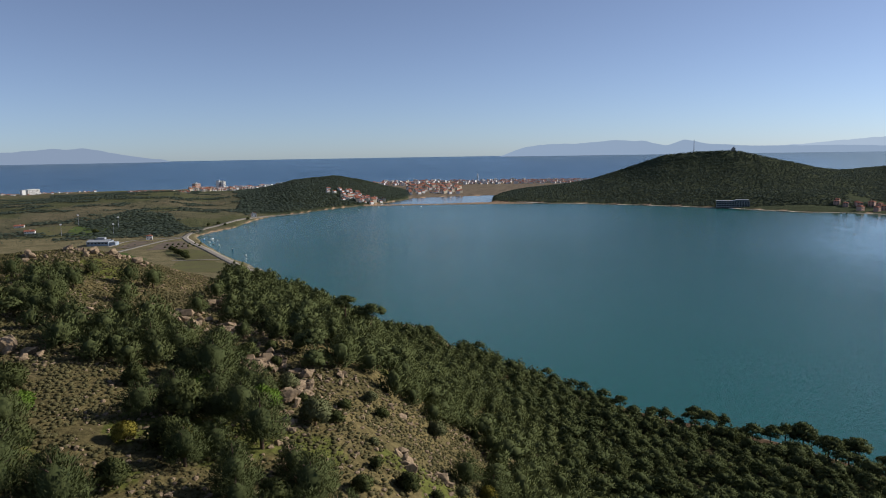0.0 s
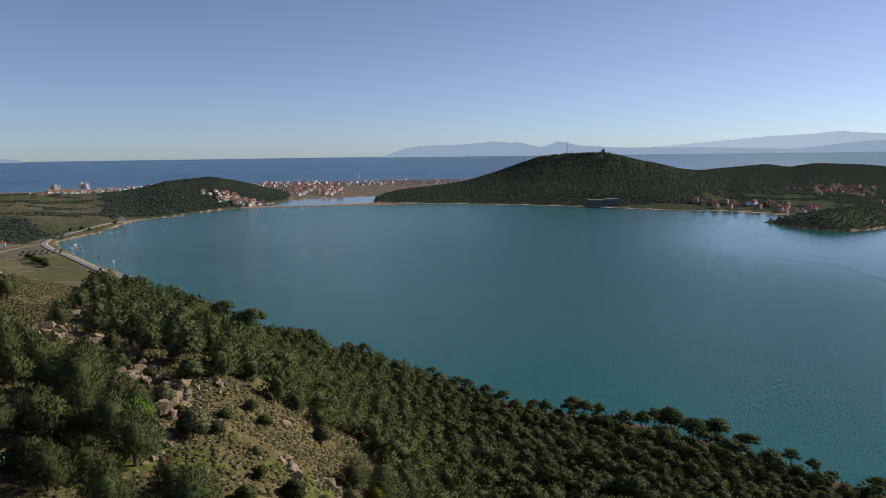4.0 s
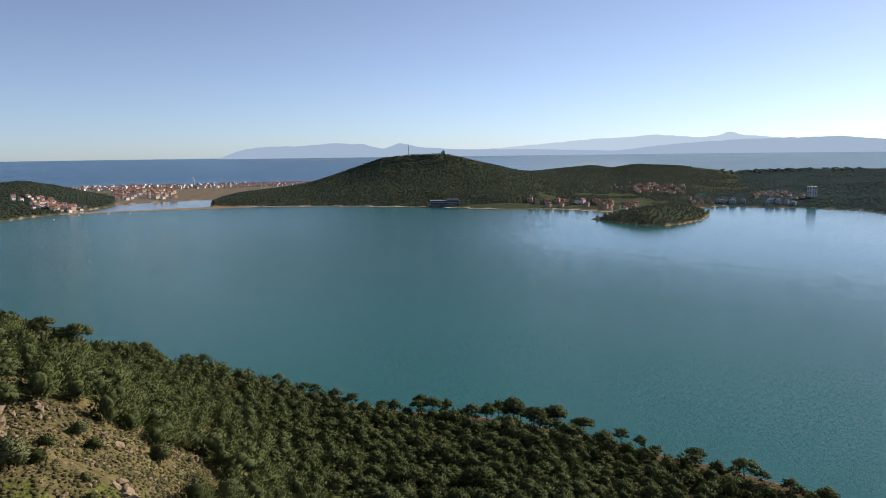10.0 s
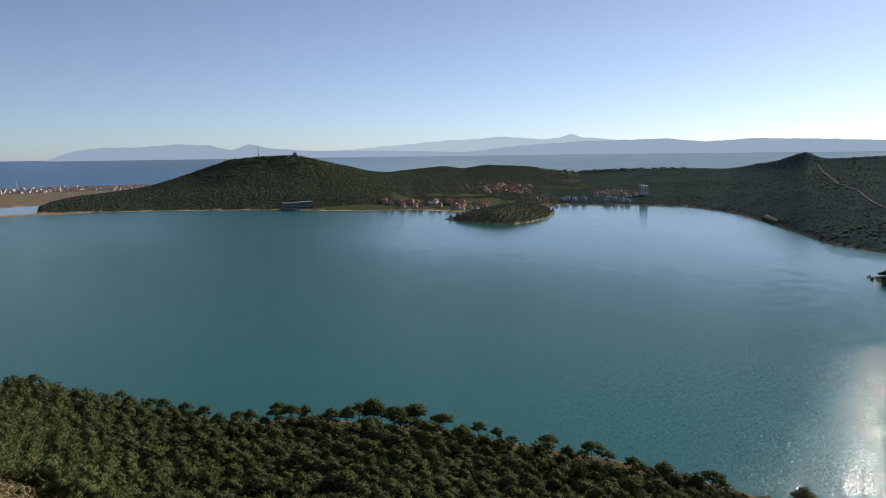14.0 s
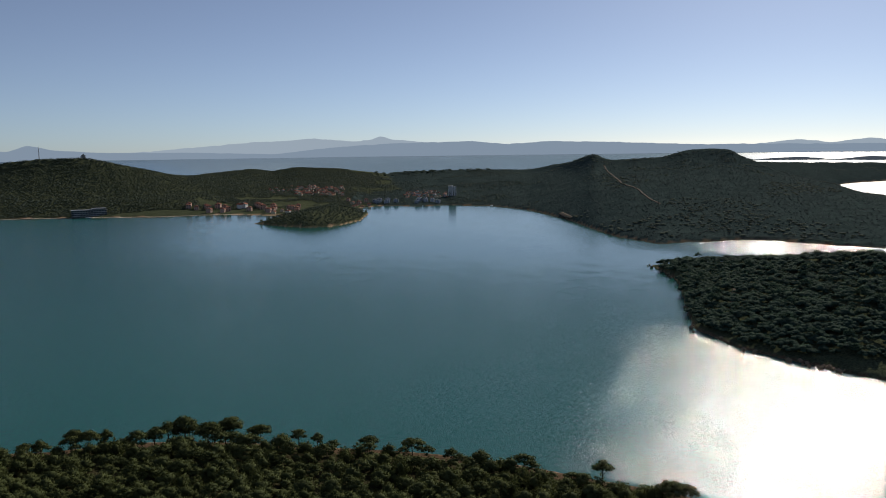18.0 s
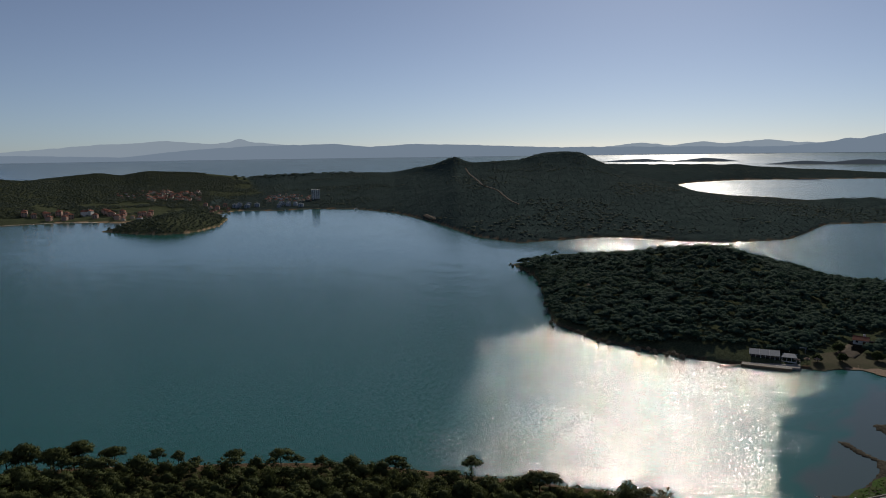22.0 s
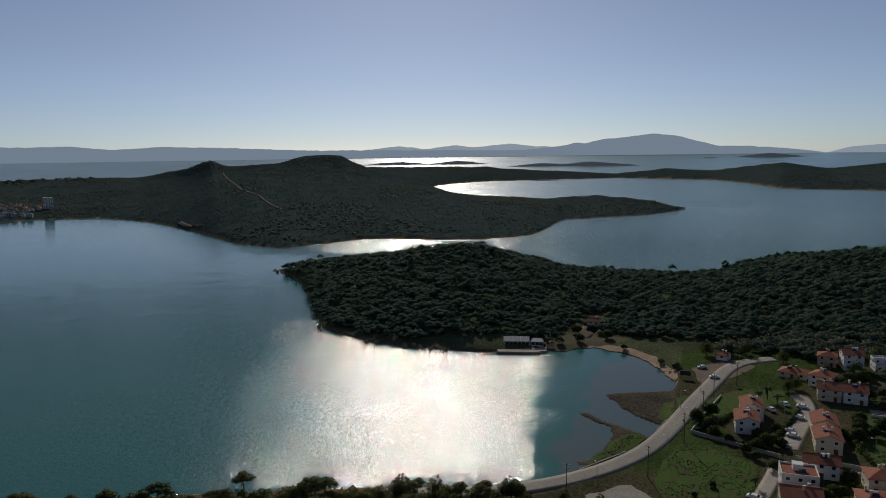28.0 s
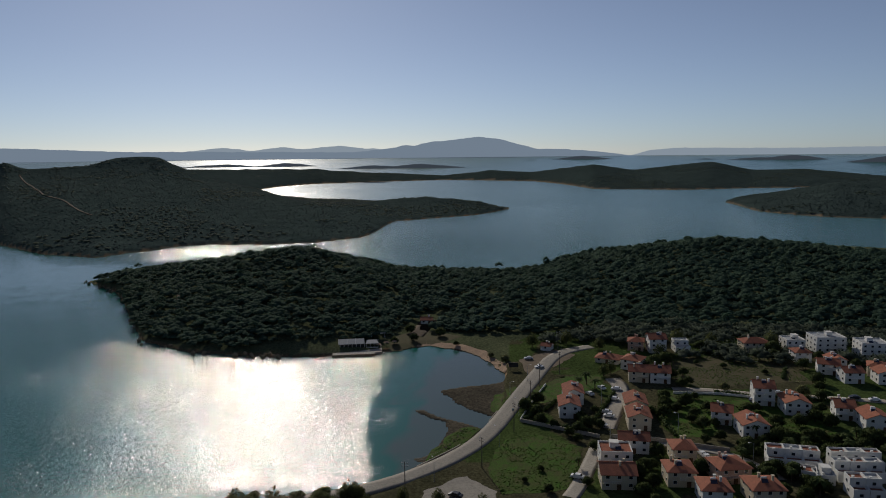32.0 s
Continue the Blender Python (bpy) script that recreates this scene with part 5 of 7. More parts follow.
L_RED = "two-storey white house with a red tiled gable roof"
L_BIG = "three-storey white house with a red tiled roof and balconies"
L_OLD = "white house with a weathered brown tiled roof"
L_FLAT = "white flat-roofed holiday house with a roof terrace"
HOUSES = [  # x, y, heading, width, depth, storeys, roof, wall, tiles, label, balcony, heater
    (253.4, -47.7, -97, 7.6, 11, 2, "gable_y", PLASTER, TILE_OLD, L_OLD, 0, 1),
    (267.5, -52.0, -97, 7.6, 11, 2, "gable_y", PLASTER, TILE_OLD, L_OLD, 0, 1),
    (240.3, -69.6, -100, 7.8, 11, 2, "gable_y", CREAM, TILE_OLD, "cream house with a brown tiled gable roof", 0, 1),
    (254.5, -72.5, -100, 7.8, 11, 2, "gable_y", CREAM, TILE_OLD, "cream house with a brown tiled gable roof", 0, 1),
    (293.1, -84.5, -104, 8.2, 9, 2, "gable_x", CREAM, TILE_OLD, "cream terraced house with brown tiles and balconies", 1, 1),
    (291.0, -93.0, -104, 8.2, 9, 2, "gable_x", PLASTER, TILE_OLD, "white terraced house with brown tiles and balconies", 1, 1),
    (311.7, -86.0, -125, 8.5, 9, 2, "hip", PLASTER, TILE, "white villa with a red hipped tile roof", 1, 1),
    (322.8, -77.0, -117, 11, 8, 1, "hip", CREAM, TILE, "low cream house with a red hipped roof", 0, 1),
    (335.5, -106.5, -95, 8.0, 9, 3, "gable_x", PLASTER, TILE_OLD, L_BIG, 1, 1),
    (341.0, -97.4, -108, 7.4, 8, 2, "hip", PINKISH, TILE_OLD, "pinkish house with a brown hipped roof", 1, 0),
    (334.8, -119.0, -93, 7, 8, 2, "flat", PLASTER, None, L_FLAT, 1, 0),
    (345.5, -55.2, -118, 5.0, 5, 1, "gable_x", PLASTER, TILE_OLD, "small white cottage with a tiled roof by the road", 0, 0),
    (333.0, -151.5, -93, 12.3, 9, 2, "hip", CREAM, TILE_OLD, "wide cream house with a dark hipped roof", 1, 0),
    (315.3, -167.5, -95, 7.0, 8, 2, "hip", PLASTER, TILE_OLD, "small white villa with a brown hipped roof", 1, 1),
    (334.8, -173.0, -93, 9.0, 9, 2, "flat", PLASTER, None, L_FLAT, 1, 1),
    (329.3, -184.6, -93, 14, 11, 3, "flat", PLASTER, None, "large white three-storey block with a flat roof", 1, 1),
    (318.1, -199.6, -100, 12, 11, 3, "flat", PLASTER, None, "large white three-storey block with a flat roof", 1, 1),
    (298.3, -168.4, -112, 8.6, 8, 2, "gable_x", PLASTER, TILE, L_RED, 1, 1),
    (303.0, -176.5, -98, 7.0, 8, 2, "gable_y", PLASTER, TILE, L_RED, 0, 1),
    (285.0, -172.6, -95, 7.9, 8, 2, "gable_x", PLASTER, TILE, L_RED, 1, 1),
    (294.0, -187.5, -120, 8.0, 8, 2, "hip", CREAM, TILE, "cream house with a red hipped roof", 1, 1),
    (283.0, -185.5, -100, 8.5, 8, 2, "gable_y", PLASTER, TILE, L_RED, 0, 1),
    (262.0, -124.0, -104, 7.4, 9, 3, "gable_x", PLASTER, TILE, L_BIG, 1, 1),
    (251.2, -130.8, -100, 8.8, 10, 2, "gable_y", PLASTER, TILE, L_RED, 0, 1),
    (244.5, -100.5, -112, 7.0, 8, 2, "gable_x", PLASTER, TILE, L_RED, 1, 1),
    (230.6, -106.0, -95, 8.7, 10, 2, "gable_y", PLASTER, TILE, L_RED, 0, 1),
    (246.0, -146.5, -108, 6.5, 9, 2, "gable_x", PLASTER, TILE, L_RED, 1, 1),
    (234.5, -150.5, -101, 8.2, 10, 2, "gable_y", PLASTER, TILE, L_RED, 0, 1),
    (221.4, -61.2, -102, 9.5, 7, 2, "gable_x", PLASTER, TILE_OLD, L_OLD, 0, 1),
    (210.7, -52.6, -97, 9.8, 8.5, 2, "flat", PLASTER, TILE_OLD, "white house with a roof terrace beside tiled roofs", 1, 1),
    (196.2, -49.5, -96, 9.9, 9, 2, "gable_x", CREAM, TILE, "cream house with a red tiled roof", 1, 0),
    (212.2, -75.8, -95, 7.2, 8, 2, "hip", CREAM, TILE, "cream villa with a red hipped roof", 1, 0),
    (196.4, -68.9, -95, 8.0, 8.5, 2, "hip", CREAM, TILE, "cream villa with a red hipped roof and water heater", 1, 1),
    (184.6, -74.4, -97, 8.0, 8.5, 2, "hip", PLASTER, TILE, "white villa with a red hipped roof", 1, 1),
    (196.8, -84.4, -84, 9.6, 9, 2, "hip", PINKISH, TILE, "pinkish villa with a red hipped roof", 1, 1),
    (184.0, -88.2, -92, 9.0, 9, 2, "hip", CREAM, TILE, "cream villa with a red hipped roof", 1, 1),
    (207.8, -103.7, -105, 5.0, 7, 2, "flat", PLASTER, TILE_OLD, L_FLAT, 1, 0),
    (206.5, -108.6, -105, 5.0, 7, 2, "flat", PLASTER, None, L_FLAT, 1, 0),
    (205.2, -113.5, -105, 5.0, 7, 2, "flat", PLASTER, TILE_OLD, L_FLAT, 1, 0),
    (199.0, -109.2, -113, 4.4, 5, 1, "flat", PLASTER, TILE_OLD, "low white house with a tiled terrace floor", 0, 0),
    (195.8, -112.4, -98, 5.2, 5, 1, "flat", PLASTER, None, "low white house with a flat roof", 0, 0),
    (204.2, -122.1, -97, 4.8, 6, 2, "flat", PLASTER, TILE_OLD, L_FLAT, 1, 0),
    (203.6, -127.0, -97, 4.8, 6, 2, "flat", PLASTER, None, L_FLAT, 1, 0),
    (203.0, -131.9, -97, 4.8, 6, 2, "flat", PLASTER, TILE_OLD, L_FLAT, 1, 0),
    (197.3, -119.4, -96, 4.4, 6, 2, "flat", PLASTER, None, L_FLAT, 1, 0),
    (196.8, -123.9, -96, 4.4, 6, 2, "flat", PLASTER, TILE_OLD, L_FLAT, 1, 0),
    (196.3, -128.4, -96, 4.4, 6, 2, "flat", PLASTER, None, L_FLAT, 1, 0),
    (186.1, -117.3, -99, 4.2, 7, 2, "flat", PLASTER, TILE_OLD, L_FLAT, 1, 0),
    (185.4, -121.6, -99, 4.2, 7, 2, "flat", PLASTER, None, L_FLAT, 1, 0),
]
for i, (x, y, a, w, d, s, kind, wall, roof, label, bal, heat) in enumerate(HOUSES):
    house(x, y, a, w, d, s, kind, wall, roof, 500 + i, label, bool(bal), bool(heat))
    mid = turn_z(x, y, 0, a) @ Vector((w / 2, d / 2, 0))
    PLACED.append((mid.x, mid.y, max(w, d) * 0.72))

# ---- roads, lots, lawns ----


def ribbon(name, centre, widths, mat, label, category, lift=0.07, step=4.0, kind="structure", graded=False):
    """A strip laid over the ground along a line of (x, y), or a level road bed on it."""
    pts = np.array(centre, float)
    seg = np.hypot(*np.diff(pts, axis=0).T)
    at = np.concatenate([[0], np.cumsum(seg)])
    s = np.arange(0, at[-1], step)
    p = np.stack([eased(s, at, pts[:, k], step * 2.2) for k in (0, 1)], -1)
    wd = np.interp(s, at, widths) / 2 if np.ndim(widths) else np.full(len(s), widths / 2)
    tng = np.gradient(p, axis=0)
    tng /= np.linalg.norm(tng, axis=1)[:, None]
    nrm = np.stack([-tng[:, 1], tng[:, 0]], -1)
    rows = []
    for k in (-1.0, -0.5, 0.0, 0.5, 1.0):
        q = p + nrm * (wd * k)[:, None]
        rows.append(np.stack([q[:, 0], q[:, 1], np.maximum(surface(q[:, 0], q[:, 1]), 0.3) + lift + (0.04 if abs(k) < 1 else 0)], -1))
    n = len(s)
    if graded:
        top = np.max([q[:, 2] for q in rows], 0)
        top = np.max([top, np.roll(top, 1), np.roll(top, -1)], 0)
        top = np.convolve(np.pad(top, 4, "edge"), np.ones(9) / 9, "valid")
        for k, q in enumerate(rows):
            q[:, 2] = top + 0.03 * (2 - abs(k - 2))
    co = np.stack(rows, 1).reshape(-1, 3)
    f = [[i * 5 + j, (i + 1) * 5 + j, (i + 1) * 5 + j + 1, i * 5 + j + 1] for i in range(n - 1) for j in range(4)]
    if graded:
        low = np.concatenate([rows[0], rows[4]]) - np.array([0, 0, 0.9])
        b0 = len(co)
        co = np.concatenate([co, low])
        f += [[b0 + i, b0 + i + 1, (i + 1) * 5, i * 5] for i in range(n - 1)] + [[b0 + n + i + 1, b0 + n + i, i * 5 + 4, (i + 1) * 5 + 4] for i in range(n - 1)]
    else:
        f += [[i * 5, i * 5 + 4, (i + 1) * 5 + 4, (i + 1) * 5] for i in range(n - 1)]
    me = mesh_of(name, [(co, f)], mat, True)
    return tagged(new(name, me), label, category, kind=kind)


def patch(name, pts, mat, label, category, lift=0.05, cell=1.5, z=None):
    """A plot of ground with a wavering edge, draped over the land."""
    pts = np.array(pts, float)
    x = np.arange(pts[:, 0].min() - cell, pts[:, 0].max() + 2 * cell, cell)
    y = np.arange(pts[:, 1].min() - cell, pts[:, 1].max() + 2 * cell, cell)
    X, Y = np.meshgrid(x, y, indexing="ij")

    def inner(u, v):
        return polygon_distance(pts[:, 0], pts[:, 1], u, v) + blur_noise(u, v, cell * 6, 3, 3) * cell * 1.3
    d = inner(X, Y)
    gx, gy = (inner(X + 0.2, Y) - d) / 0.2, (inner(X, Y + 0.2) - d) / 0.2
    ln = np.maximum(np.hypot(gx, gy), 0.5)
    move = np.where(np.abs(d) < cell * 0.75, d, 0)
    X, Y = X - gx / ln * move, Y - gy / ln * move
    inside = d > -cell * 0.75
    Z = np.maximum(surface(X, Y), 0.2) + lift
    nx, ny = X.shape
    I, J = np.meshgrid(np.arange(nx - 1), np.arange(ny - 1), indexing="ij")
    ok = inside[:-1, :-1] & inside[1:, :-1] & inside[1:, 1:] & inside[:-1, 1:]
    I, J = I[ok], J[ok]
    f = np.stack([I * ny + J, (I + 1) * ny + J, (I + 1) * ny + J + 1, I * ny + J + 1], -1)
    used, inv = np.unique(f, return_inverse=True)
    co = np.stack([X, Y, Z], -1).reshape(-1, 3)[used]
    ob = mesh_object(name, co, inv.reshape(-1, 4), mat, True)
    return tagged(ob, label, category, kind="structure")


MAIN = [(188, 62), (194, 42), (198, 29), (203, 16), (212, 2), (225, -11), (240, -20.5), (258, -28), (281, -37), (304, -46.5), (322, -54), (337, -61), (347, -73), (351, -86)]
ribbon("road", MAIN, 7.0, ASPHALT, "pale worn coastal road curving along the bay", "road", lift=0.1, graded=True)
ribbon("road", [(190, -38), (195, -42), (209, -48), (224, -54.5), (231, -57)], 5.0, CONCRETE, "narrow pale village street", "road")
ribbon("road", [(240, -61.5), (252, -66.5), (263, -71), (282, -79), (293, -80.5), (302, -78)], 7.0, CONCRETE, "concrete residential lane with parked cars", "road")
ribbon("road", [(283, -97), (281, -113), (273, -133), (268, -159), (262, -180)], 4.6, CONCRETE, "narrow concrete lane between gardens", "road")
ribbon("road", [(229, -74), (222, -92), (212, -101), (196, -104)], 4.6, CONCRETE, "curving concrete lane", "road")
patch("pavement", [(305, -44), (330, -42), (346, -62), (336, -70), (318, -58)], DIRT, "bare gravel lot beside the road", "gravel lot", lift=0.06)
patch("pavement", [(199, 2), (207, -7), (208, -11), (198, -20), (190, -17), (191, 2)], ASPHALT, "paved roadside lay-by", "pavement", lift=0.045)
patch("pavement", [(213, -84), (222, -84), (222, -93), (211, -93)], DRYGRASS, "dry parking ground", "parking", lift=0.05)
patch("lawn", [(212, -17), (236, -26), (239, -37), (227, -51), (210, -46), (197, -40), (195, -20)], GRASS, "bright green overgrown plot", "grass", lift=0.06)
patch("lawn", [(276, -93), (272, -113), (232, -98), (232, -83), (250, -83)], GRASS, "green lawn between the houses", "grass", lift=0.05)
patch("lawn", [(270, -118), (256, -150), (232, -138), (232, -112)], GRASS, "green weedy garden behind the houses", "grass", lift=0.05)
patch("field", [(326, -110), (330, -148), (318, -163), (288, -160), (284, -112), (300, -103)], DRYGRASS, "dry weedy field at the foot of the wooded hill", "field", lift=0.05)
patch("lawn", [(270, -44), (285, -42), (302, -56), (302, -74), (284, -70)], GRASS, "small green garden beside the road", "grass", lift=0.05)
patch("lawn", [(251, -19.5), (235, -10), (224, 0.5), (232, -1), (244, -7), (253, -14)], GRASS, "green verge between the road and the inlet", "grass", lift=0.06)
patch("lawn", [(275, -23), (285, -27), (290, -36), (278, -32), (266, -27), (265, -23)], GRASS, "green verge by the beach", "grass", lift=0.06)
bp = [tuple(float(v) for v in place(b, r)) for b, r in ((-3.3, 417), (-1.3, 400), (-0.2, 385), (-0.5, 380), (-1.8, 389), (-3.2, 405))]
patch("beach", bp, SAND, "small sandy point below the wooded slope", "beach", lift=0.06, cell=2.0)
shore = LAND["big_hill"][0]
line = [tuple(float(v) for v in place(b, np.interp(b, shore[0], shore[1]) + 2)) for b in np.arange(5.6, 34.6, 1.0)]
ribbon("beach", line, 7.0, PALESAND, "narrow pale beach below the round hill", "beach", lift=0.35, step=12)
rim = [(86.6, 356), (88.5, 363), (90, 367), (92, 360), (94.2, 347), (95.4, 330), (96.2, 316)]
bp = [tuple(float(v) for v in place(b, r - 1)) for b, r in rim] + [tuple(float(v) for v in place(b + 0.4, r + 5)) for b, r in rim[::-1]]
patch("beach", bp, SAND, "narrow sandy beach round the inlet", "beach", lift=0.06, cell=1.5)
patch("lawn", [(356, 22), (382, 16), (392, 2), (378, -18), (368, -10), (366, 4), (356, 14)], DRYGRASS, "dry grassy clearing behind the beach", "grass", lift=0.07)
PALEROAD = two_tone("pale_gravel_road", (0.36, 0.32, 0.26), (0.29, 0.26, 0.21), 0.06, 1.0, 0.92, 0.02, fine_amount=0.2)

HEDGE = leafy("dark_hedge_leaves", (0.03, 0.05, 0.018), (0.06, 0.085, 0.03))


def wall_run(name, pts, h, t, mat, label, category):
    p = np.array(pts, float)
    pieces = []
    for (ax, ay), (bx, by) in zip(p[:-1], p[1:]):
        d = np.hypot(bx - ax, by - ay)
        ux, uy = (bx - ax) / d, (by - ay) / d
        z0, z1 = drop_z(ax, ay), drop_z(bx, by)
        nx, ny = -uy * t / 2, ux * t / 2
        v = [(ax + nx, ay + ny, z0 - 0.3), (ax - nx, ay - ny, z0 - 0.3), (bx - nx, by - ny, z1 - 0.3), (bx + nx, by + ny, z1 - 0.3),
             (ax + nx, ay + ny, z0 + h), (ax - nx, ay - ny, z0 + h), (bx - nx, by - ny, z1 + h), (bx + nx, by + ny, z1 + h)]
        pieces.append((np.array(v), [(3, 2, 1, 0), (4, 5, 6, 7), (0, 1, 5, 4), (1, 2, 6, 5), (2, 3, 7, 6), (3, 0, 4, 7)]))
    return tagged(new(name, mesh_of(name, pieces, mat)), label, category, "garden walls")


wall_run("garden_wall", [(251, -33), (242, -46), (234, -58)], 1.3, 0.3, CONCRETE, "long grey concrete garden wall beside the houses", "wall")
wall_run("garden_wall", [(234, -62), (230, -76), (220, -97)], 1.3, 0.3, CONCRETE, "grey concrete boundary wall behind the villas", "wall")
wall_run("garden_wall", [(252, -33), (268, -39), (292, -49)], 0.9, 0.25, PLASTER, "low white garden wall along the road", "wall")
wall_run("garden_wall", [(219.5, 4.5), (234.5, -9), (253, -19.5), (267, -26)], 0.3, 0.35, CONCRETE, "low sea wall along the road", "wall")
wall_run("garden_wall", [(277, -98), (275, -115), (268, -133)], 0.9, 0.25, PLASTER, "low white garden wall along the lane", "wall")


def hedge(pts, seed):
    g = np.random.default_rng(seed)
    pieces = []
    for (ax, ay), (bx, by) in zip(pts[:-1], pts[1:]):
        n = max(2, int(math.hypot(bx - ax, by - ay) / 1.2))
        for k in range(n):
            x, y = ax + (bx - ax) * k / n + g.normal() * 0.15, ay + (by - ay) * k / n + g.normal() * 0.15
            rad = g.uniform(0.7, 1.2)
            pieces += lobe(g, np.array([x, y, drop_z(x, y) + rad * 0.7]), np.array([rad, rad, rad]), 18, 0.5)
    v, f, n = joined(pieces)
    return tagged(new("hedge", plain_mesh("hedge", v, f, HEDGE, True, unit(n))), "dense dark green clipped garden hedge", "hedge", "garden hedges")


for k, line in enumerate(([(253, -35), (262, -44), (272, -50)], [(245, -45), (238, -58)], [(250, -60), (262, -66), (280, -75)], [(234, -84), (250, -84), (262, -84)],
                          [(222, -100), (214, -118), (212, -140)], [(226, -102), (222, -124), (222, -150)], [(204, -60), (200, -66)], [(276, -115), (268, -140), (262, -165)],
                          [(302, -100), (318, -104)], [(292, -150), (306, -158)])):
    hedge(line, 600 + k)

# garden trees
HOUSE_SPOTS = PLACED[-len(HOUSES):]
g = np.random.default_rng(77)
VILLAGE_TREES = """
d 262 -36 5.5; d 257 -40 5.0; d 249 -40 4.6; d 245 -44 4.2; d 270 -42 4.8; d 275 -52 4.4; d 250 -55 4.5; d 244 -56 4.0; d 258 -62 3.8; p 302 -76 7.0
p 306 -80 6.5; d 309 -92 4.6; d 303 -98 5.2; d 296 -104 5.0; d 300 -110 4.2; p 326 -96 7.0; p 330 -110 7.4; d 322 -112 5.0; d 345 -110 6.5; p 348 -124 7.5
d 338 -132 5.5; p 345 -140 7.5; d 330 -164 6.5; d 322 -160 5.5; d 318 -180 5.2; p 340 -168 8.0; d 306 -166 4.6; d 306 -190 5.0; d 290 -180 4.0; d 240 -96 4.6
d 246 -94 4.0; d 228 -92 3.8; d 233 -118 4.6; d 240 -122 4.4; d 244 -138 4.8; d 240 -142 4.2; d 228 -130 5.2; d 224 -118 5.4; d 216 -120 5.8; d 214 -128 5.2
d 218 -140 5.0; d 218 -108 4.6; d 204 -96 4.4; d 200 -100 4.0; d 206 -82 3.6; d 190 -100 5.0; d 186 -104 5.4; d 204 -62 4.4; d 208 -66 4.6; d 202 -72 3.6
d 224 -54 4.2; d 191 -60 4.0; d 186 -62 4.6; d 232 -50 3.2; d 210 -34 2.6; d 203 -28 2.2; d 196 -34 2.8; d 199 -46 3.0; d 262 -96 4.6; d 256 -92 4.0
d 222 -104 5.6; d 224 -110 5.2; d 226 -116 5.8; d 223 -146 5.6; d 226 -150 5.2; d 221 -152 5.8; d 218 -114 5.4; d 217 -100 5.0; d 212 -138 5.4; d 214 -146 5.0; d 208 -118 5.2; d 237 -48 4.2; d 240 -52 4.0; d 243 -60 3.4; d 247 -76 4.4; d 252 -86 4.6; d 258 -88 4.4; d 264 -90 4.2; d 270 -92 4.6; d 284 -104 4.4; d 288 -108 4.8; d 308 -98 5.0; d 314 -102 5.4; d 318 -108 5.6; d 278 -158 4.4; d 286 -162 4.8; d 258 -140 4.6; d 262 -144 4.2; d 254 -118 4.4; d 256 -122 4.0; d 240 -130 4.6; d 244 -116 4.4; d 230 -98 4.2;
d 270 -104 3.6; o 280 -120 3.8; o 272 -148 4.2; d 266 -152 4.4; d 300 -146 2.6; d 310 -132 2.4; d 316 -122 2.8; p 344 -84 6.8; p 356 -70 7.4; p 352 -52 6.8
o 330 -36 3.6; o 340 -30 3.4; o 346 -24 3.2; o 350 -16 3.4; d 372 8 4.0; d 380 -6 4.4; d 366 18 4.0; d 386 10 4.6; d 362 -14 3.6; p 192 8 4.6
d 227 -114 4.0; d 229 -118 4.5; d 226 -120 4.2; d 227 -123 4.6; d 226 -126 4.6; d 225 -128 3.7; d 226 -132 3.6; d 224 -134 4.9; d 224 -138 4.0; d 223 -141 4.0; d 225 -146 5.2; d 224 -149 4.4; d 213 -113 4.9; d 207 -108 4.4; d 201 -108 4.6; d 195 -109 3.8; d 192 -110 4.6; d 191 -112 5.0; d 204 -104 4.4; d 204 -101 4.8; d 263 -98 4.7; d 251 -97 3.7; d 257 -104 4.8; d 217 -101 4.5; d 217 -105 4.1; d 242 -101 3.6; d 235 -113 5.0; d 240 -141 4.4; d 253 -145 4.8; d 240 -151 5.0; d 237 -151 4.7; d 218 -73 5.1; d 209 -68 4.2; d 205 -82 4.9; d 196 -80 4.3; d 197 -65 5.1; d 211 -127 5.0; d 216 -127 3.8;
p 190 18 5.0; p 190 -2 4.4; d 190 28 3.8; p 188 38 5.2; p 186 -14 4.6; d 184 -24 4.0; p 184 50 5.4
"""
for item in VILLAGE_TREES.replace("\n", ";").split(";"):
    if item.strip():
        k, x, y, h = item.split()
        x, y = float(x), float(y)
        turn, grow = g.uniform(), g.uniform(0.85, 1.3)
        if all((x - px) ** 2 + (y - py) ** 2 > (rad * 0.75 + 1.0) ** 2 for px, py, rad in HOUSE_SPOTS):
            plant(k, math.degrees(math.atan2(x, y)), math.hypot(x, y), float(h) * grow, False, turn)

ex, ey, ez = EDGE_TREES
keep = np.ones(len(ex), bool)
for px, py, rad in PLACED:
    keep &= (ex - px) ** 2 + (ey - py) ** 2 > (rad + 3.0) ** 2
for (ax, ay), (bx_, by_) in zip(MAIN[:-1], MAIN[1:]):
    k_ = np.clip(((ex - ax) * (bx_ - ax) + (ey - ay) * (by_ - ay)) / ((bx_ - ax) ** 2 + (by_ - ay) ** 2), 0, 1)
    keep &= np.hypot(ex - ax - k_ * (bx_ - ax), ey - ay - k_ * (by_ - ay)) > 8
forest("edge_woods", "dark pines and oaks running down behind the last houses", ex[keep], ey[keep], ez[keep], [clump(500 + k, 6.0, 5, 16, 0.9) for k in range(5)], (4.0, 7.5), WOODS, 20)

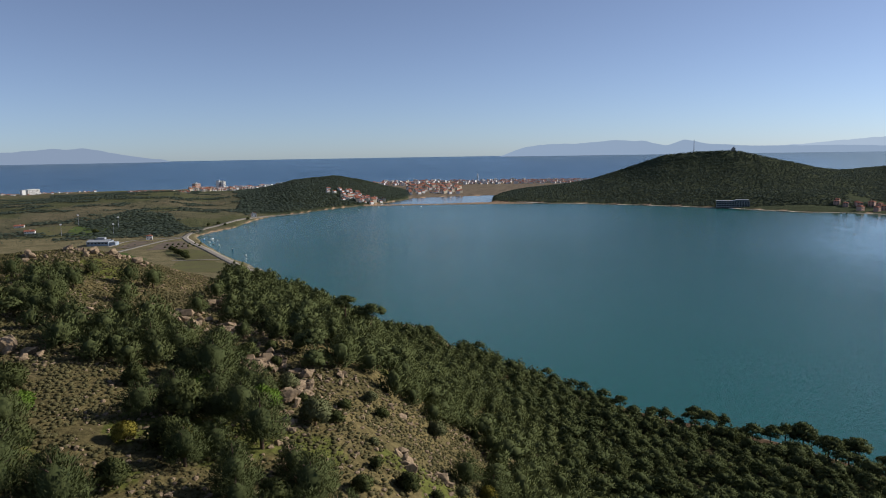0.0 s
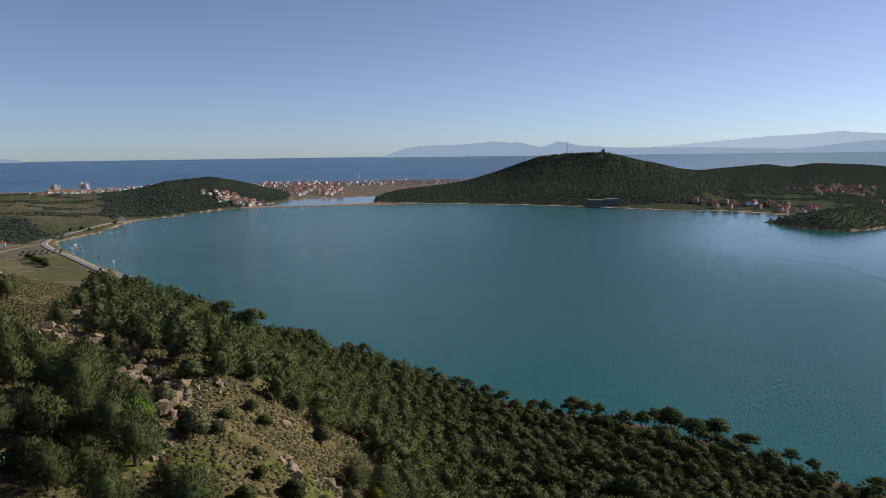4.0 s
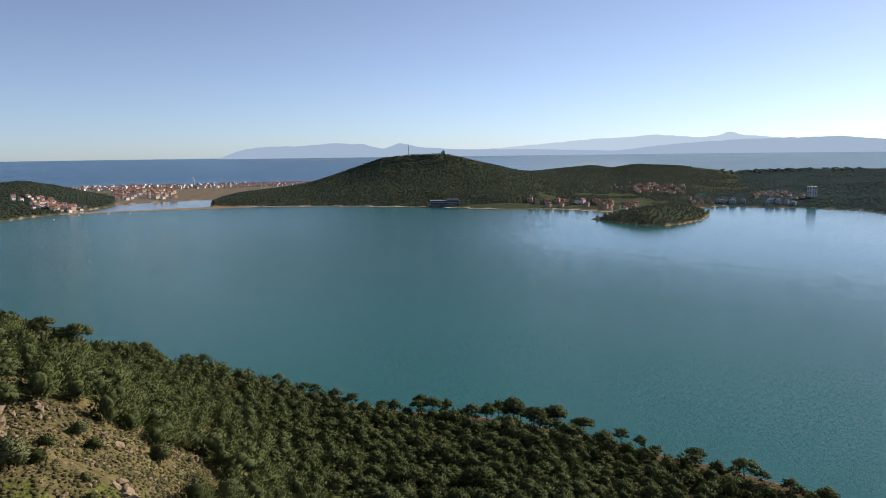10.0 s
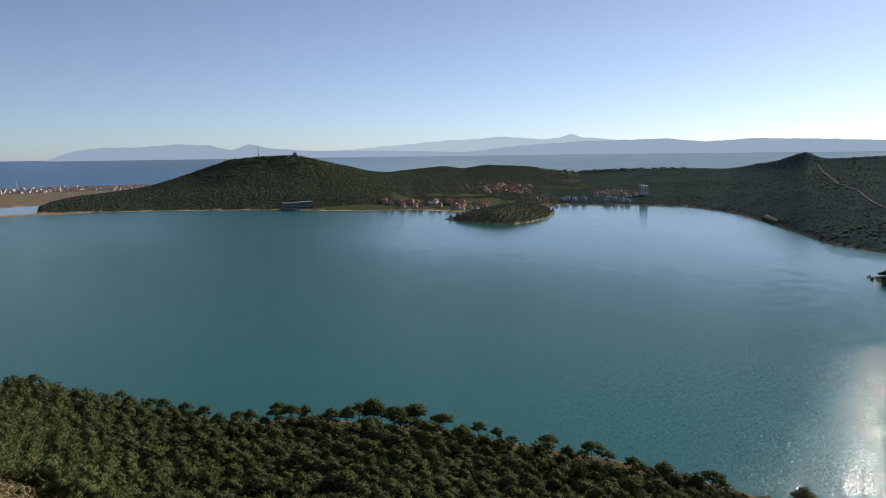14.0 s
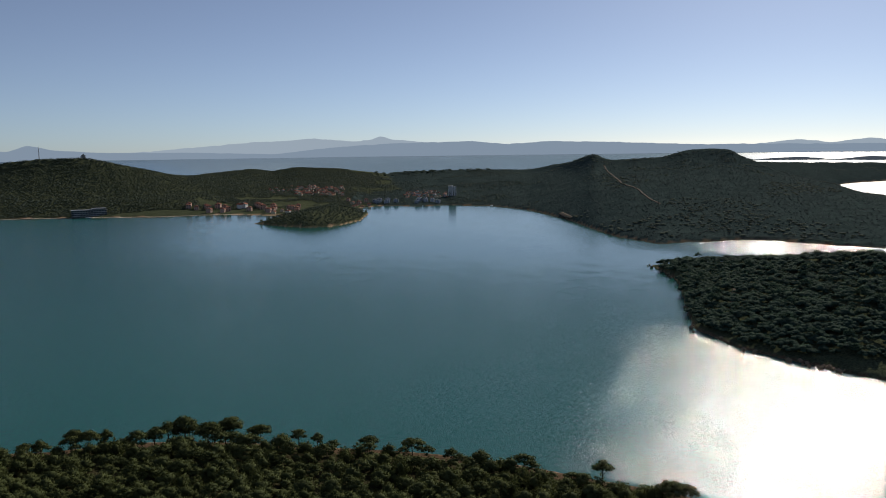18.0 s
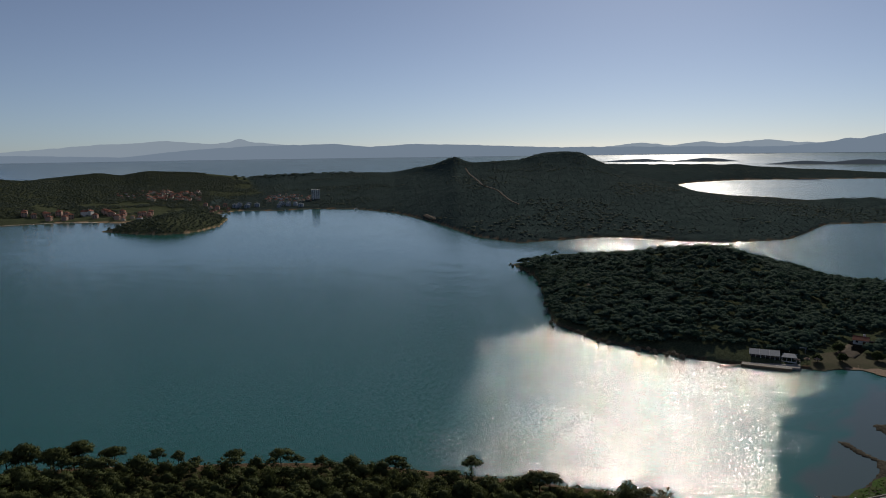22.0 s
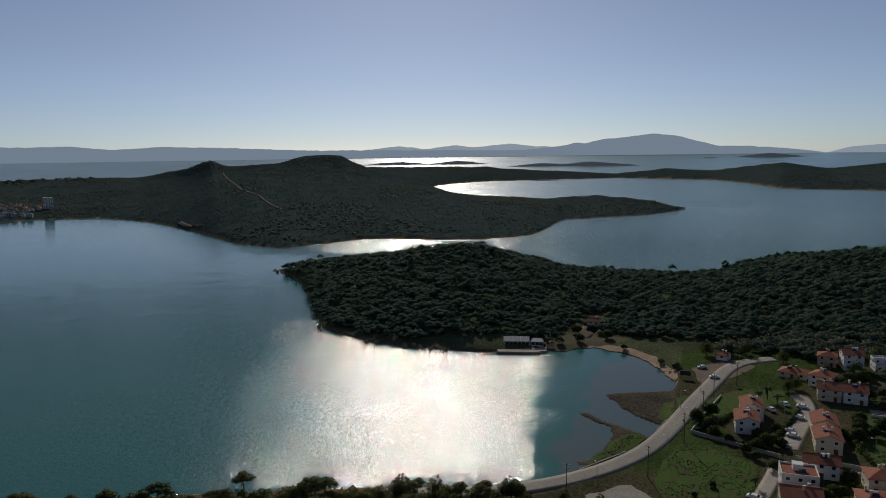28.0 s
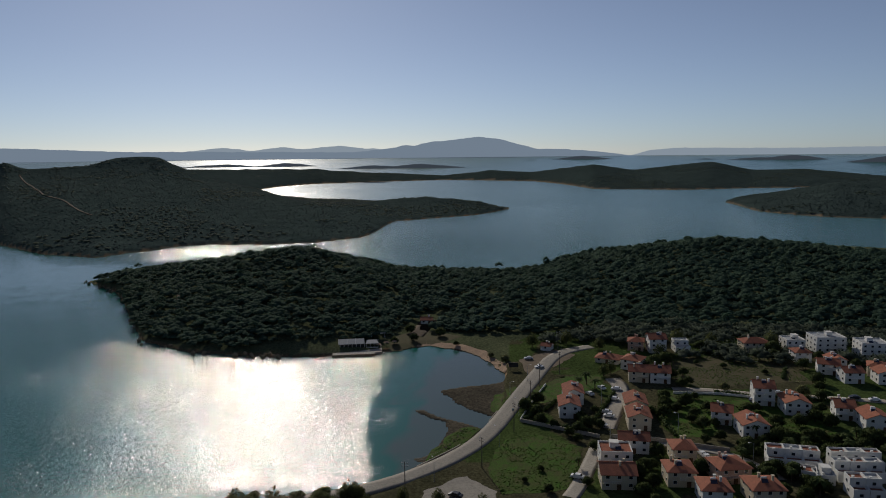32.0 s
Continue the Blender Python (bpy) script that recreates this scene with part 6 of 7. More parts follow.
WEEDS = leafy("green_weeds", (0.050, 0.120, 0.014), (0.090, 0.115, 0.034))
zone = [np.array(q, float) for q in ([(212, -17), (236, -26), (239, -37), (227, -51), (210, -46), (197, -40), (195, -20)], [(276, -93), (272, -113), (232, -98), (232, -83), (250, -83)],
                                      [(270, -118), (256, -150), (232, -138), (232, -112)], [(326, -110), (330, -148), (318, -163), (288, -160), (284, -112), (300, -103)], [(251, -19.5), (235, -10), (224, 0.5), (232, -1), (244, -7), (253, -14)])]


def weedy(x, y, z, w, b, r):
    ok = np.zeros(x.shape, bool)
    for q in zone:
        ok |= polygon_distance(q[:, 0], q[:, 1], x, y) > 0.5
    for px, py, rad in PLACED:
        ok &= (x - px) ** 2 + (y - py) ** 2 > (rad * 0.8) ** 2
    return ok & (blur_noise(x, y, 8, 2, 4) > -0.25)


qx_, qy_, qz_, _, _ = spread(60000, (84, 122), (190, 380), 0.65, weedy, 23)
scatter_small("weeds", "rough green weeds on the vacant plots", "weeds", qx_, qy_, qz_, cushions, (0.4, 1.25), WEEDS, 24, 0.7)

PALMLEAF = leafy("palm_fronds", (0.05, 0.075, 0.025), (0.09, 0.115, 0.04))


def palm(seed, h=5.0):
    g = np.random.default_rng(seed)
    ob = tagged(new("palm_tree"), "palm tree with arching green fronds in a garden", "palm tree", "garden palms")
    part("trunk", [tube([(0, 0, -0.3), (0.05, 0, h * 0.5), (0.08, 0.05, h)], (0.28, 0.2, 0.22), 8)], BARK, ob, smooth=True)
    vs, fs = [], []
    for k in range(22):
        a, lift, ln = k * 2.4, g.uniform(-0.3, 1.1), g.uniform(1.9, 2.6)
        for s in range(6):
            u = s / 5
            rr = ln * u * math.cos(lift * (1 - u * 0.6))
            z = h + ln * (math.sin(lift) * u - 0.75 * u * u)
            w = 0.42 * math.sin(math.pi * min(1, u * 0.85 + 0.12))
            cx, cy = math.cos(a) * rr, math.sin(a) * rr
            nx, ny = -math.sin(a) * w, math.cos(a) * w
            vs += [(cx + nx, cy + ny, z - 0.12), (cx, cy, z), (cx - nx, cy - ny, z - 0.12)]
            i = len(vs) - 3
            if s:
                fs += [(i - 3, i - 2, i + 1), (i - 3, i + 1, i), (i - 2, i - 1, i + 2), (i - 2, i + 2, i + 1)]
    part("crown", [(np.array(vs), fs)], PALMLEAF, ob)
    return ob


proto = palm(5)
first = True
for x, y, s in ((287, -62, 0.9), (291, -66, 1.0), (284, -68, 0.85), (231, -110, 0.9), (213, -98, 0.8), (201, -108, 0.9), (198, -106, 0.8), (206, -57, 0.7), (212, -46, 0.6), (219, -116, 0.9),
                (221, -122, 0.8), (217, -134, 0.9), (223, -136, 0.8), (190, -110, 0.9), (226, -142, 0.9), (192, -84, 0.7)):
    m = turn_z(x, y, drop_z(x, y) - 0.05, x * 37)
    if first:
        proto.matrix_basis, first = m @ Matrix.Diagonal((s, s, s, 1)), False
    else:
        copy_thing(proto, m).scale = (s, s, s)

# power poles and their lines


def power_pole(x, y, h, turn):
    ob = tagged(new("power_pole"), "weathered grey power pole with crossarms beside the road", "power pole", "power poles")
    ob.matrix_basis = turn_z(x, y, drop_z(x, y), turn)
    part("pole", [cyl(0, 0, -0.4, h, 0.16, 0.1, 8)], POLEWOOD, ob)
    for z in (h - 0.4, h - 1.3):
        part("crossarm", [box(-1.0, -0.06, z - 0.06, 1.0, 0.06, z + 0.06)], DARKMETAL, ob)
        for u in (-0.9, 0, 0.9):
            part("insulator", [cyl(u, 0.0, z + 0.06, z + 0.3, 0.07, 0.04, 6)], TANK, ob, "white ceramic insulator")
    part("transformer", [cyl(0.35, 0.2, h - 3.0, h - 2.0, 0.3, 0.3, 10)], GREYROOF, ob) if turn == 33 else None
    return ob


POLES = [(197, 7.5, 10, 80), (213.5, -16, 10, 45), (242, -29.5, 10.5, 33), (268, -39, 10, 30), (290, -46, 10, 30), (307, -57.5, 10, 40), (346, -64, 9.5, 40)]
for q in POLES:
    power_pole(*q)
for (ax, ay, ah, at), (bx, by, bh, bt) in zip(POLES[:-1], POLES[1:]):
    for u in (-0.9, 0.9):
        dx, dy = by - ay, ax - bx
        ln = math.hypot(dx, dy)
        ox, oy = dx / ln * u, dy / ln * u
        za, zb = drop_z(ax, ay) + ah - 0.1, drop_z(bx, by) + bh - 0.1
        pts = [(ax + ox + (bx - ax) * k / 8, ay + oy + (by - ay) * k / 8, za + (zb - za) * k / 8 - 3.2 * (k / 8) * (1 - k / 8)) for k in range(9)]
        tagged(new("power_line", mesh_of("power_line", [tube(pts, [0.02] * 9, 4)], DARKMETAL)), "thin dark power line hung between roadside poles", "cable", "power lines")


def street_lamp(x, y, turn):
    ob = tagged(new("street_lamp"), "slim grey street lamp with a curved arm", "street lamp", "street lamps")
    ob.matrix_basis = turn_z(x, y, drop_z(x, y), turn)
    part("pole", [cyl(0, 0, -0.3, 7.0, 0.09, 0.05, 8)], GREYROOF, ob)
    part("arm", [tube([(0, 0, 6.9), (0.6, 0, 7.25), (1.4, 0, 7.35)], (0.05, 0.04, 0.04), 6)], GREYROOF, ob)
    part("lamp_head", [box(1.2, -0.12, 7.28, 1.85, 0.12, 7.4)], TANK, ob)
    return ob


for x, y, a in ((205, -1, 20), (229, -23, 60), (256, -33, 60), (276, -32, 240), (298, -42, 240), (265, -66, 160), (237, -86, 100), (210, -100, 90), (228, -60, 120)):
    street_lamp(x, y, a)


def car(paint, label):
    ob = tagged(new("car"), label, "car", "parked cars")
    prof = [(-2.1, 0.35), (-2.15, 0.75), (-1.9, 0.95), (-1.45, 1.0), (-0.95, 1.42), (0.55, 1.45), (1.25, 1.0), (1.95, 0.85), (2.12, 0.6), (2.1, 0.35)]
    v, f, n = [], [], len(prof)
    for y, k in ((-0.85, 1), (-0.7, 1.0), (0.7, 1.0), (0.85, 1)):
        for x, z in prof:
            inset = 0.12 if (abs(y) > 0.8 and z > 1.0) else 0
            v.append((x * (0.985 if abs(y) > 0.8 else 1), y - math.copysign(inset, y), z))
    for r_ in range(3):
        for i in range(n):
            j = (i + 1) % n
            f.append((r_ * n + i, (r_ + 1) * n + i, (r_ + 1) * n + j, r_ * n + j))
    f += [tuple(range(n)), tuple(range(4 * n - 1, 3 * n - 1, -1))]
    part("body", [(np.array(v), f)], paint, ob)
    part("windscreen", [slab((0.62, -0.62, 1.43), (1.22, -0.7, 1.04), (1.22, 0.7, 1.04), (0.62, 0.62, 1.43), -0.02)], GLASS, ob)
    part("rear_window", [slab((-1.42, -0.7, 1.04), (-0.98, -0.62, 1.42), (-0.98, 0.62, 1.42), (-1.42, 0.7, 1.04), -0.02)], GLASS, ob)
    for s in (-1, 1):
        part("side_window", [box(-0.95, s * 0.755 - 0.012, 1.04, 0.75, s * 0.755 + 0.012, 1.34)], GLASS, ob)
        for x in (-1.3, 1.32):
            wv, wf = cyl_y(x, 0.32, s * 0.8 - 0.1, s * 0.8 + 0.1, 0.32, 14)
            wh = part("wheel", [(wv, wf)], RUBBER, ob)
            part("rim", [cyl_y(x, 0.32, s * 0.8 - 0.11, s * 0.8 + 0.11, 0.19, 10)], ALLOY, wh)
    return ob


CARS = {}
for x, y, a, c in ((253, -66, 68, "white"), (245, -61, 60, "silver"), (283, -76.5, 70, "white"), (271, -72.5, 68, "white"), (285, -71, 20, "white"), (257, -66, 68, "silver"), (204, -44, 62, "white"),
                   (217.5, -87, 5, "white"), (215.3, -87.4, 5, "white"), (213.1, -87.8, 5, "silver"), (266, -126, 80, "dark"), (274, -139, 75, "silver"), (278, -64.5, 20, "white"),
                   (194.5, -7, 60, "dark"), (316, -50, 100, "white"), (330, -47, 100, "silver"), (264, -172, 80, "white"), (267, -166, 80, "dark")):
    m = turn_z(x, y, drop_z(x, y) + 0.1, a)
    if c not in CARS:
        CARS[c] = car(PAINT[c], f"{c} hatchback parked in the village")
        CARS[c].matrix_basis = m
    else:
        copy_thing(CARS[c], m)

# roadside board
bd = tagged(new("billboard"), "dark roadside billboard on two posts by the beach", "billboard")
bd.matrix_basis = turn_z(314, -38, drop_z(314, -38), -100)
part("panel", [box(-2.2, -0.08, 1.4, 2.2, 0.08, 3.4)], DARKMETAL, bd)
for u in (-1.6, 1.6):
    part("post", [cyl(u, 0.12, -0.3, 3.2, 0.08)], POLEWOOD, bd)

# ---- beach restaurant on the headland ----
rest = tagged(new("beach_restaurant"), "low waterside restaurant with a pale sheet roof and open terrace", "restaurant")
rest.matrix_basis = turn_z(357.7, 45.5, 1.0, -83)
part("wall", [box(0, 6.5, -0.5, 12.6, 7.0, 3.2), box(0, 0, -0.5, 0.25, 6.5, 3.0), box(12.35, 0, -0.5, 12.6, 6.5, 3.0), box(0.25, 0, -0.5, 12.35, 0.2, 0.9)], PLASTER, rest)
for k in range(3):
    u = k * 4.3 - 0.5
    part("roof_panel", [slab((u, -1.0, 2.9), (u + 4.1, -1.0, 2.9), (u + 4.1, 3.4, 4.5), (u, 3.4, 4.5), 0.14), slab((u, 3.4, 4.5), (u + 4.1, 3.4, 4.5), (u + 4.1, 7.6, 2.9), (u, 7.6, 2.9), 0.14)], GREYROOF, rest, "pale grey roof sheet")
for k in range(4):
    u = k * 4.3 - 0.7
    part("roof_seam", [slab((u, -1.1, 3.0), (u + 0.2, -1.1, 3.0), (u + 0.2, 3.4, 4.6), (u, 3.4, 4.6), 0.24), slab((u, 3.4, 4.6), (u + 0.2, 3.4, 4.6), (u + 0.2, 7.6, 3.0), (u, 7.6, 3.0), 0.24)], PLASTER, rest, "white roof seam")
for k in range(7):
    part("post", [box(k * 2.06, -0.75, -0.5, k * 2.06 + 0.16, -0.6, 2.95)], RAILMETAL, rest)
for k in range(6):
    part("window_panel", [box(k * 2.0 + 0.35, 0.08, 0.95, k * 2.0 + 2.1, 0.13, 2.7)], GLASS, rest)
pavilion = tagged(new("terrace_pavilion"), "open white terrace pavilion with a shallow grey roof beside the restaurant", "pavilion")
pavilion.matrix_basis = turn_z(358.9, 32.3, 1.0, -86)
part("back_wall", [box(0, 5.6, -0.5, 6.2, 5.9, 2.9)], PLASTER, pavilion)
part("roof", [slab((-0.3, -0.6, 2.8), (6.6, -0.6, 2.8), (5.4, 2.8, 3.9), (0.9, 2.8, 3.9), 0.12), slab((0.9, 2.8, 3.9), (5.4, 2.8, 3.9), (6.6, 6.3, 2.8), (-0.3, 6.3, 2.8), 0.12)], GREYROOF, pavilion, "grey sheet roof")
for k in range(4):
    part("post", [box(k * 2.0, -0.3, -0.5, k * 2.0 + 0.2, -0.1, 2.8)], PLASTER, pavilion)
part("low_wall", [box(0.2, -0.25, -0.5, 6.0, -0.12, 0.8)], PLASTER, pavilion)
shelter = tagged(new("awning"), "low pale awning on thin posts behind the restaurant", "awning")
shelter.matrix_basis = turn_z(372.0, 30.5, drop_z(372.0, 30.5), -80)
part("canopy", [slab((0, 0, 2.4), (7.5, 0, 2.5), (7.5, 3.4, 2.9), (0, 3.4, 2.8), 0.08)], PLASTER, shelter)
for u, w in ((0.2, 0.2), (7.2, 0.2), (0.2, 3.2), (7.2, 3.2)):
    part("post", [cyl(u, w, -0.4, 2.45, 0.06, n=6)], RAILMETAL, shelter)
deck = tagged(new("deck"), "pale concrete bathing deck at the water's edge", "deck")
deck.matrix_basis = turn_z(347, 48.0, 0, -85)
part("platform", [box(0, 0, -1.5, 21, 9.4, 1.1), box(18.6, 9.4, -1.5, 24.5, 17.0, 1.14), box(21, 3.0, -1.5, 24.5, 9.4, 1.14)], CONCRETE, deck)
part("quay_edge", [box(-0.2, -0.4, -1.5, 21.2, 0, 1.2)], ROCK, deck)
for k in range(6):
    part("rail_post", [cyl(24.3, 3.2 + k * 2.6, 1.14, 2.2, 0.04, n=6)], RAILMETAL, deck)
part("handrail", [box(24.26, 3.2, 2.12, 24.34, 16.3, 2.2)], RAILMETAL, deck)
for k in range(14):
    part("rail_post", [cyl(2 + k * 1.4, 0.2, 1.1, 2.15, 0.035, n=6)], RAILMETAL, deck)
part("handrail", [box(2, 0.17, 2.09, 20.3, 0.23, 2.15)], RAILMETAL, deck)
jetty = tagged(new("jetty"), "narrow wooden jetty reaching out from the deck", "jetty")
jetty.matrix_basis = turn_z(347.5, 48.2, 0, 125)
for k in range(16):
    part("plank", [box(k * 0.62, -0.9, 0.62, k * 0.62 + 0.56, 0.9, 0.7)], POLEWOOD, jetty)
for k in range(4):
    for s in (-0.7, 0.7):
        part("pile", [cyl(0.4 + k * 3.0, s, -2.0, 0.62, 0.1, n=8)], POLEWOOD, jetty)
house(404.2, 4.6, -94, 6.5, 6, 1, "gable_x", PLASTER, TILE_OLD, 701, "small white house at the edge of the woods", False, False, "village houses")
g = np.random.default_rng(88)
for k, (x, y, a) in enumerate(((362, 22, 20), (364, 18, 30), (359, 26, 10))):
    um = tagged(new("sunshade"), "pale thatched sunshade on a post", "sunshade", "beach sunshades")
    um.matrix_basis = turn_z(x, y, drop_z(x, y), a)
    part("pole", [cyl(0, 0, -0.3, 2.3, 0.06)], POLEWOOD, um)
    part("canopy", [cyl(0, 0, 2.0, 2.7, 1.5, 0.1, 12)], SAND, um)

# ---- coast road, fields and buildings of the lowland ----
ribbon("road", [(-140, 515), (-152, 548), (-165, 579), (-176, 624), (-204, 672), (-253, 759), (-285, 811), (-316, 871), (-325, 923), (-327, 983), (-315, 1047), (-309, 1100), (-300, 1137), (-288, 1172), (-265, 1205), (-228, 1245)],
       8.0, PALEROAD, "pale coastal road following the curve of the bay", "road", lift=0.2, step=8)
ribbon("road", [(-312, 873), (-328, 844), (-336, 776), (-340, 735)], 6.5, PALEROAD, "pale side road leading off the coast road", "road", lift=0.24, step=6)
ribbon("road", [(-316, 882), (-332, 864), (-352, 856), (-370, 846), (-372, 815), (-368, 780)], 4.5, PALEROAD, "pale farm track to the sports ground", "road", lift=0.22, step=6)
ribbon("road", [(-260, 672), (-230, 676), (-207, 676)], 3.5, PALEROAD, "pale track across the meadow", "road", lift=0.34, step=5)
patch("pavement", [(-176, 640), (-160, 632), (-150, 600), (-146, 560), (-160, 560), (-168, 600)], PALEROAD, "bare gravel lay-by at the bend of the coast road", "gravel lot", lift=0.16, cell=4)
patch("field", [(-559, 975), (-506, 986), (-481, 904), (-512, 897)], DRYMEADOW, "yellowing sports field", "field", lift=0.25, cell=4)
patch("field", [(-503, 984), (-448, 968), (-418, 905), (-480, 905)], MEADOW, "green sports pitch", "field", lift=0.3, cell=4)
patch("field", [(-246, 677), (-214, 677), (-263, 757), (-292, 758), (-285, 726)], DRYMEADOW, "pale green meadow inside the road bend", "field", lift=0.25, cell=4)
patch("field", [(-313, 755), (-272, 765), (-303, 832), (-324, 826)], DIRT, "bare orchard ground", "field", lift=0.22, cell=4)
patch("field", [(-355, 775), (-341, 775), (-337, 836), (-360, 840)], DIRT, "reddish bare earth lot", "field", lift=0.22, cell=4)
patch("field", [(-330, 735), (-285, 686), (-298, 672), (-345, 700)], MEADOW, "green meadow below the slope", "field", lift=0.2, cell=4)
patch("field", [(-250, 672), (-212, 668), (-180, 618), (-186, 590), (-230, 600)], DRYMEADOW, "rough grass beside the coast road", "field", lift=0.2, cell=4)

TOWN_TYPES = {}


def far_house(kind, x, y, z, turn, s=1.0, group="town houses"):
    """Town buildings seen from far off; each kind is built once."""
    w, d, storeys, roof, wall, tiles, lbl, cat = FAR_KINDS[kind]
    m = turn_z(x, y, z, turn)
    if kind not in TOWN_TYPES:
        ob = tagged(new("town_house" if storeys < 6 else "apartment_tower"), lbl, cat, group)
        h = 2.9 * storeys
        rise = {"gable_y": w * 0.24, "gable_x": d * 0.24, "hip": min(w, d) * 0.23, "flat": 0}[roof]
        part("wall", gable_wall(roof, w, d, h, rise) if roof != "flat" else [box(0, 0, -2, w, d, h)], wall, ob)
        if roof == "flat":
            part("roof", [box(-0.2, -0.2, h, w + 0.2, d + 0.2, h + 0.5), box(w * 0.35, d * 0.3, h + 0.5, w * 0.6, d * 0.7, h + 2.8)], tiles, ob)
        else:
            part("roof", roof_pieces(roof, w, d, h, 0.6, rise, 0.3), tiles, ob)
        n = max(2, int(w / 4)) if kind in "gh" else 0
        part("chimney", [box(w * 0.3, d * 0.55, h, w * 0.3 + 0.9, d * 0.55 + 0.9, h + rise + 1.2)], wall, ob)
        for s_ in range(storeys):
            for k in range(n):
                cx = w * (k + 0.5) / n
                part("window", [box(cx - 0.8, -0.08, s_ * 2.9 + 0.9, cx + 0.8, 0.02, s_ * 2.9 + 2.4)], GLASS, ob)
        TOWN_TYPES[kind] = ob
        ob.matrix_basis = m @ Matrix.Diagonal((s, s, s, 1))
        return ob
    ob = copy_thing(TOWN_TYPES[kind], m)
    ob.scale = (s, s, s)
    return ob


BLUEWALL = two_tone("blue_grey_render", (0.36, 0.42, 0.48), (0.30, 0.35, 0.41), 0.3, 2, 0.8, 0.01, fine_amount=0.15)
FAR_KINDS = {
    "a": (10, 9, 2, "hip", PLASTER, TILE, "white two-storey town house with a red tiled roof", "house"),
    "b": (12, 9, 3, "gable_x", PLASTER, TILE, "white three-storey town house with a red tiled roof", "house"),
    "c": (9, 9, 2, "gable_y", CREAM, TILE_OLD, "cream town house with a weathered tiled roof", "house"),
    "d": (14, 10, 4, "gable_x", CREAM, TILE, "cream four-storey apartment block with a tiled roof", "apartment block"),
    "e": (14, 10, 4, "flat", PLASTER, GREYROOF, "white four-storey apartment block with a flat roof", "apartment block"),
    "f": (11, 8, 1, "hip", PINKISH, TILE, "low house with a broad red tiled roof", "house"),
    "g": (12, 9, 3, "flat", BLUEWALL, GREYROOF, "blue-grey apartment block by the water", "apartment block"),
    "h": (10, 9, 3, "hip", PINKISH, TILE, "pinkish three-storey villa with a red roof", "villa"),
}
g = np.random.default_rng(99)


FAR_TOWN = {}


def far_block(kind, x, y, z, turn, s):
    """A town building too far off to be told apart: its walls and roof join the town."""
    w, d, storeys, roof, wall, tiles, lbl, cat = FAR_KINDS[kind]
    h = 2.9 * storeys
    rise = {"gable_y": w * 0.24, "gable_x": d * 0.24, "hip": min(w, d) * 0.23, "flat": 0}[roof]
    m = turn_z(x, y, z, turn) @ Matrix.Diagonal((s, s, s, 1))
    for mat, pieces in ((wall, gable_wall(roof, w, d, h, rise)), (tiles, roof_pieces(roof, w, d, h, 0.6, rise, 0.3) if roof != "flat" else [box(-0.2, -0.2, h, w + 0.2, d + 0.2, h + 0.5)])):
        for v, f in pieces:
            FAR_TOWN.setdefault(mat.name, (mat, []))[1].append(([tuple(m @ Vector(p)) for p in v], f))


def settle(count, bearings, radii, kinds, gap, group, face=None, sink=0.2, s=(0.85, 1.15)):
    """Houses strewn over a stretch of ground, turned about one way."""
    done, tries = [], 0
    turn0 = -0.5 * (bearings[0] + bearings[1]) + (35 if bearings[1] < 2 else 0)
    while len(done) < count and tries < count * 30:
        tries += 1
        b, r = g.uniform(*bearings), math.sqrt(g.uniform(radii[0] ** 2, radii[1] ** 2))
        x, y = (float(v) for v in place(b, r))
        if any((x - q[0]) ** 2 + (y - q[1]) ** 2 < gap * gap for q in done):
            continue
        z = drop_z(x, y)
        if z < 0.6:
            continue
        done.append((x, y))
        (far_block if radii[0] > 1690 else far_house)(kinds[g.integers(len(kinds))], x, y, z - sink, turn0 + g.choice([-25, -8, 0, 8, 65]) + g.normal() * 4, g.uniform(*s))


settle(40, (-7.9, -3.7), (1425, 1490), "bbbad", 8, "houses at the hill's foot", s=(0.55, 0.72))
settle(14, (-9.3, -6.6), (1500, 1550), "bb", 8, "houses at the hill's foot", s=(0.55, 0.7))
settle(120, (-2.7, 1.4), (1700, 2200), "ddbba", 10, "town apartment blocks", s=(0.55, 0.78))
settle(520, (-5.5, 11.6), (2210, 2545), "abfabcae", 9, "town houses by the sea", s=(0.5, 0.75))
settle(420, (-19.4, -11.5), (2010, 2340), "aabdabce", 9, "town houses by the sea", s=(0.5, 0.75))
settle(60, (-23.6, -19.3), (1820, 1985), "aafc", 9, "houses on the low ridge", s=(0.5, 0.75))
settle(46, (-33.5, -25.5), (2290, 2430), "aaff", 12, "houses by the far beach", s=(0.45, 0.7))
settle(16, (28.6, 34.2), (1262, 1330), "hhhb", 12, "holiday villas below the hill", s=(0.7, 0.95))
settle(14, (34.0, 37.2), (1205, 1300), "hcah", 12, "holiday villas below the hill", s=(0.6, 0.85))
settle(80, (36.6, 40.4), (1480, 1680), "ffc", 8, "red-roofed holiday village", s=(0.6, 0.85))
settle(14, (34.6, 36.4), (1560, 1700), "acf", 9, "houses on the hillside", s=(0.4, 0.55))
settle(7, (42.6, 44.4), (1368, 1410), "gg", 11, "blue-grey blocks by the water", s=(0.6, 0.75))
settle(7, (46.0, 47.7), (1352, 1400), "gg", 11, "blue-grey blocks by the water", s=(0.6, 0.75))
settle(46, (45.2, 48.5), (1440, 1560), "afcf", 8, "houses behind the cove", s=(0.45, 0.65))
settle(9, (40.5, 42.5), (1300, 1420), "fch", 12, "houses behind the islet", s=(0.55, 0.75))

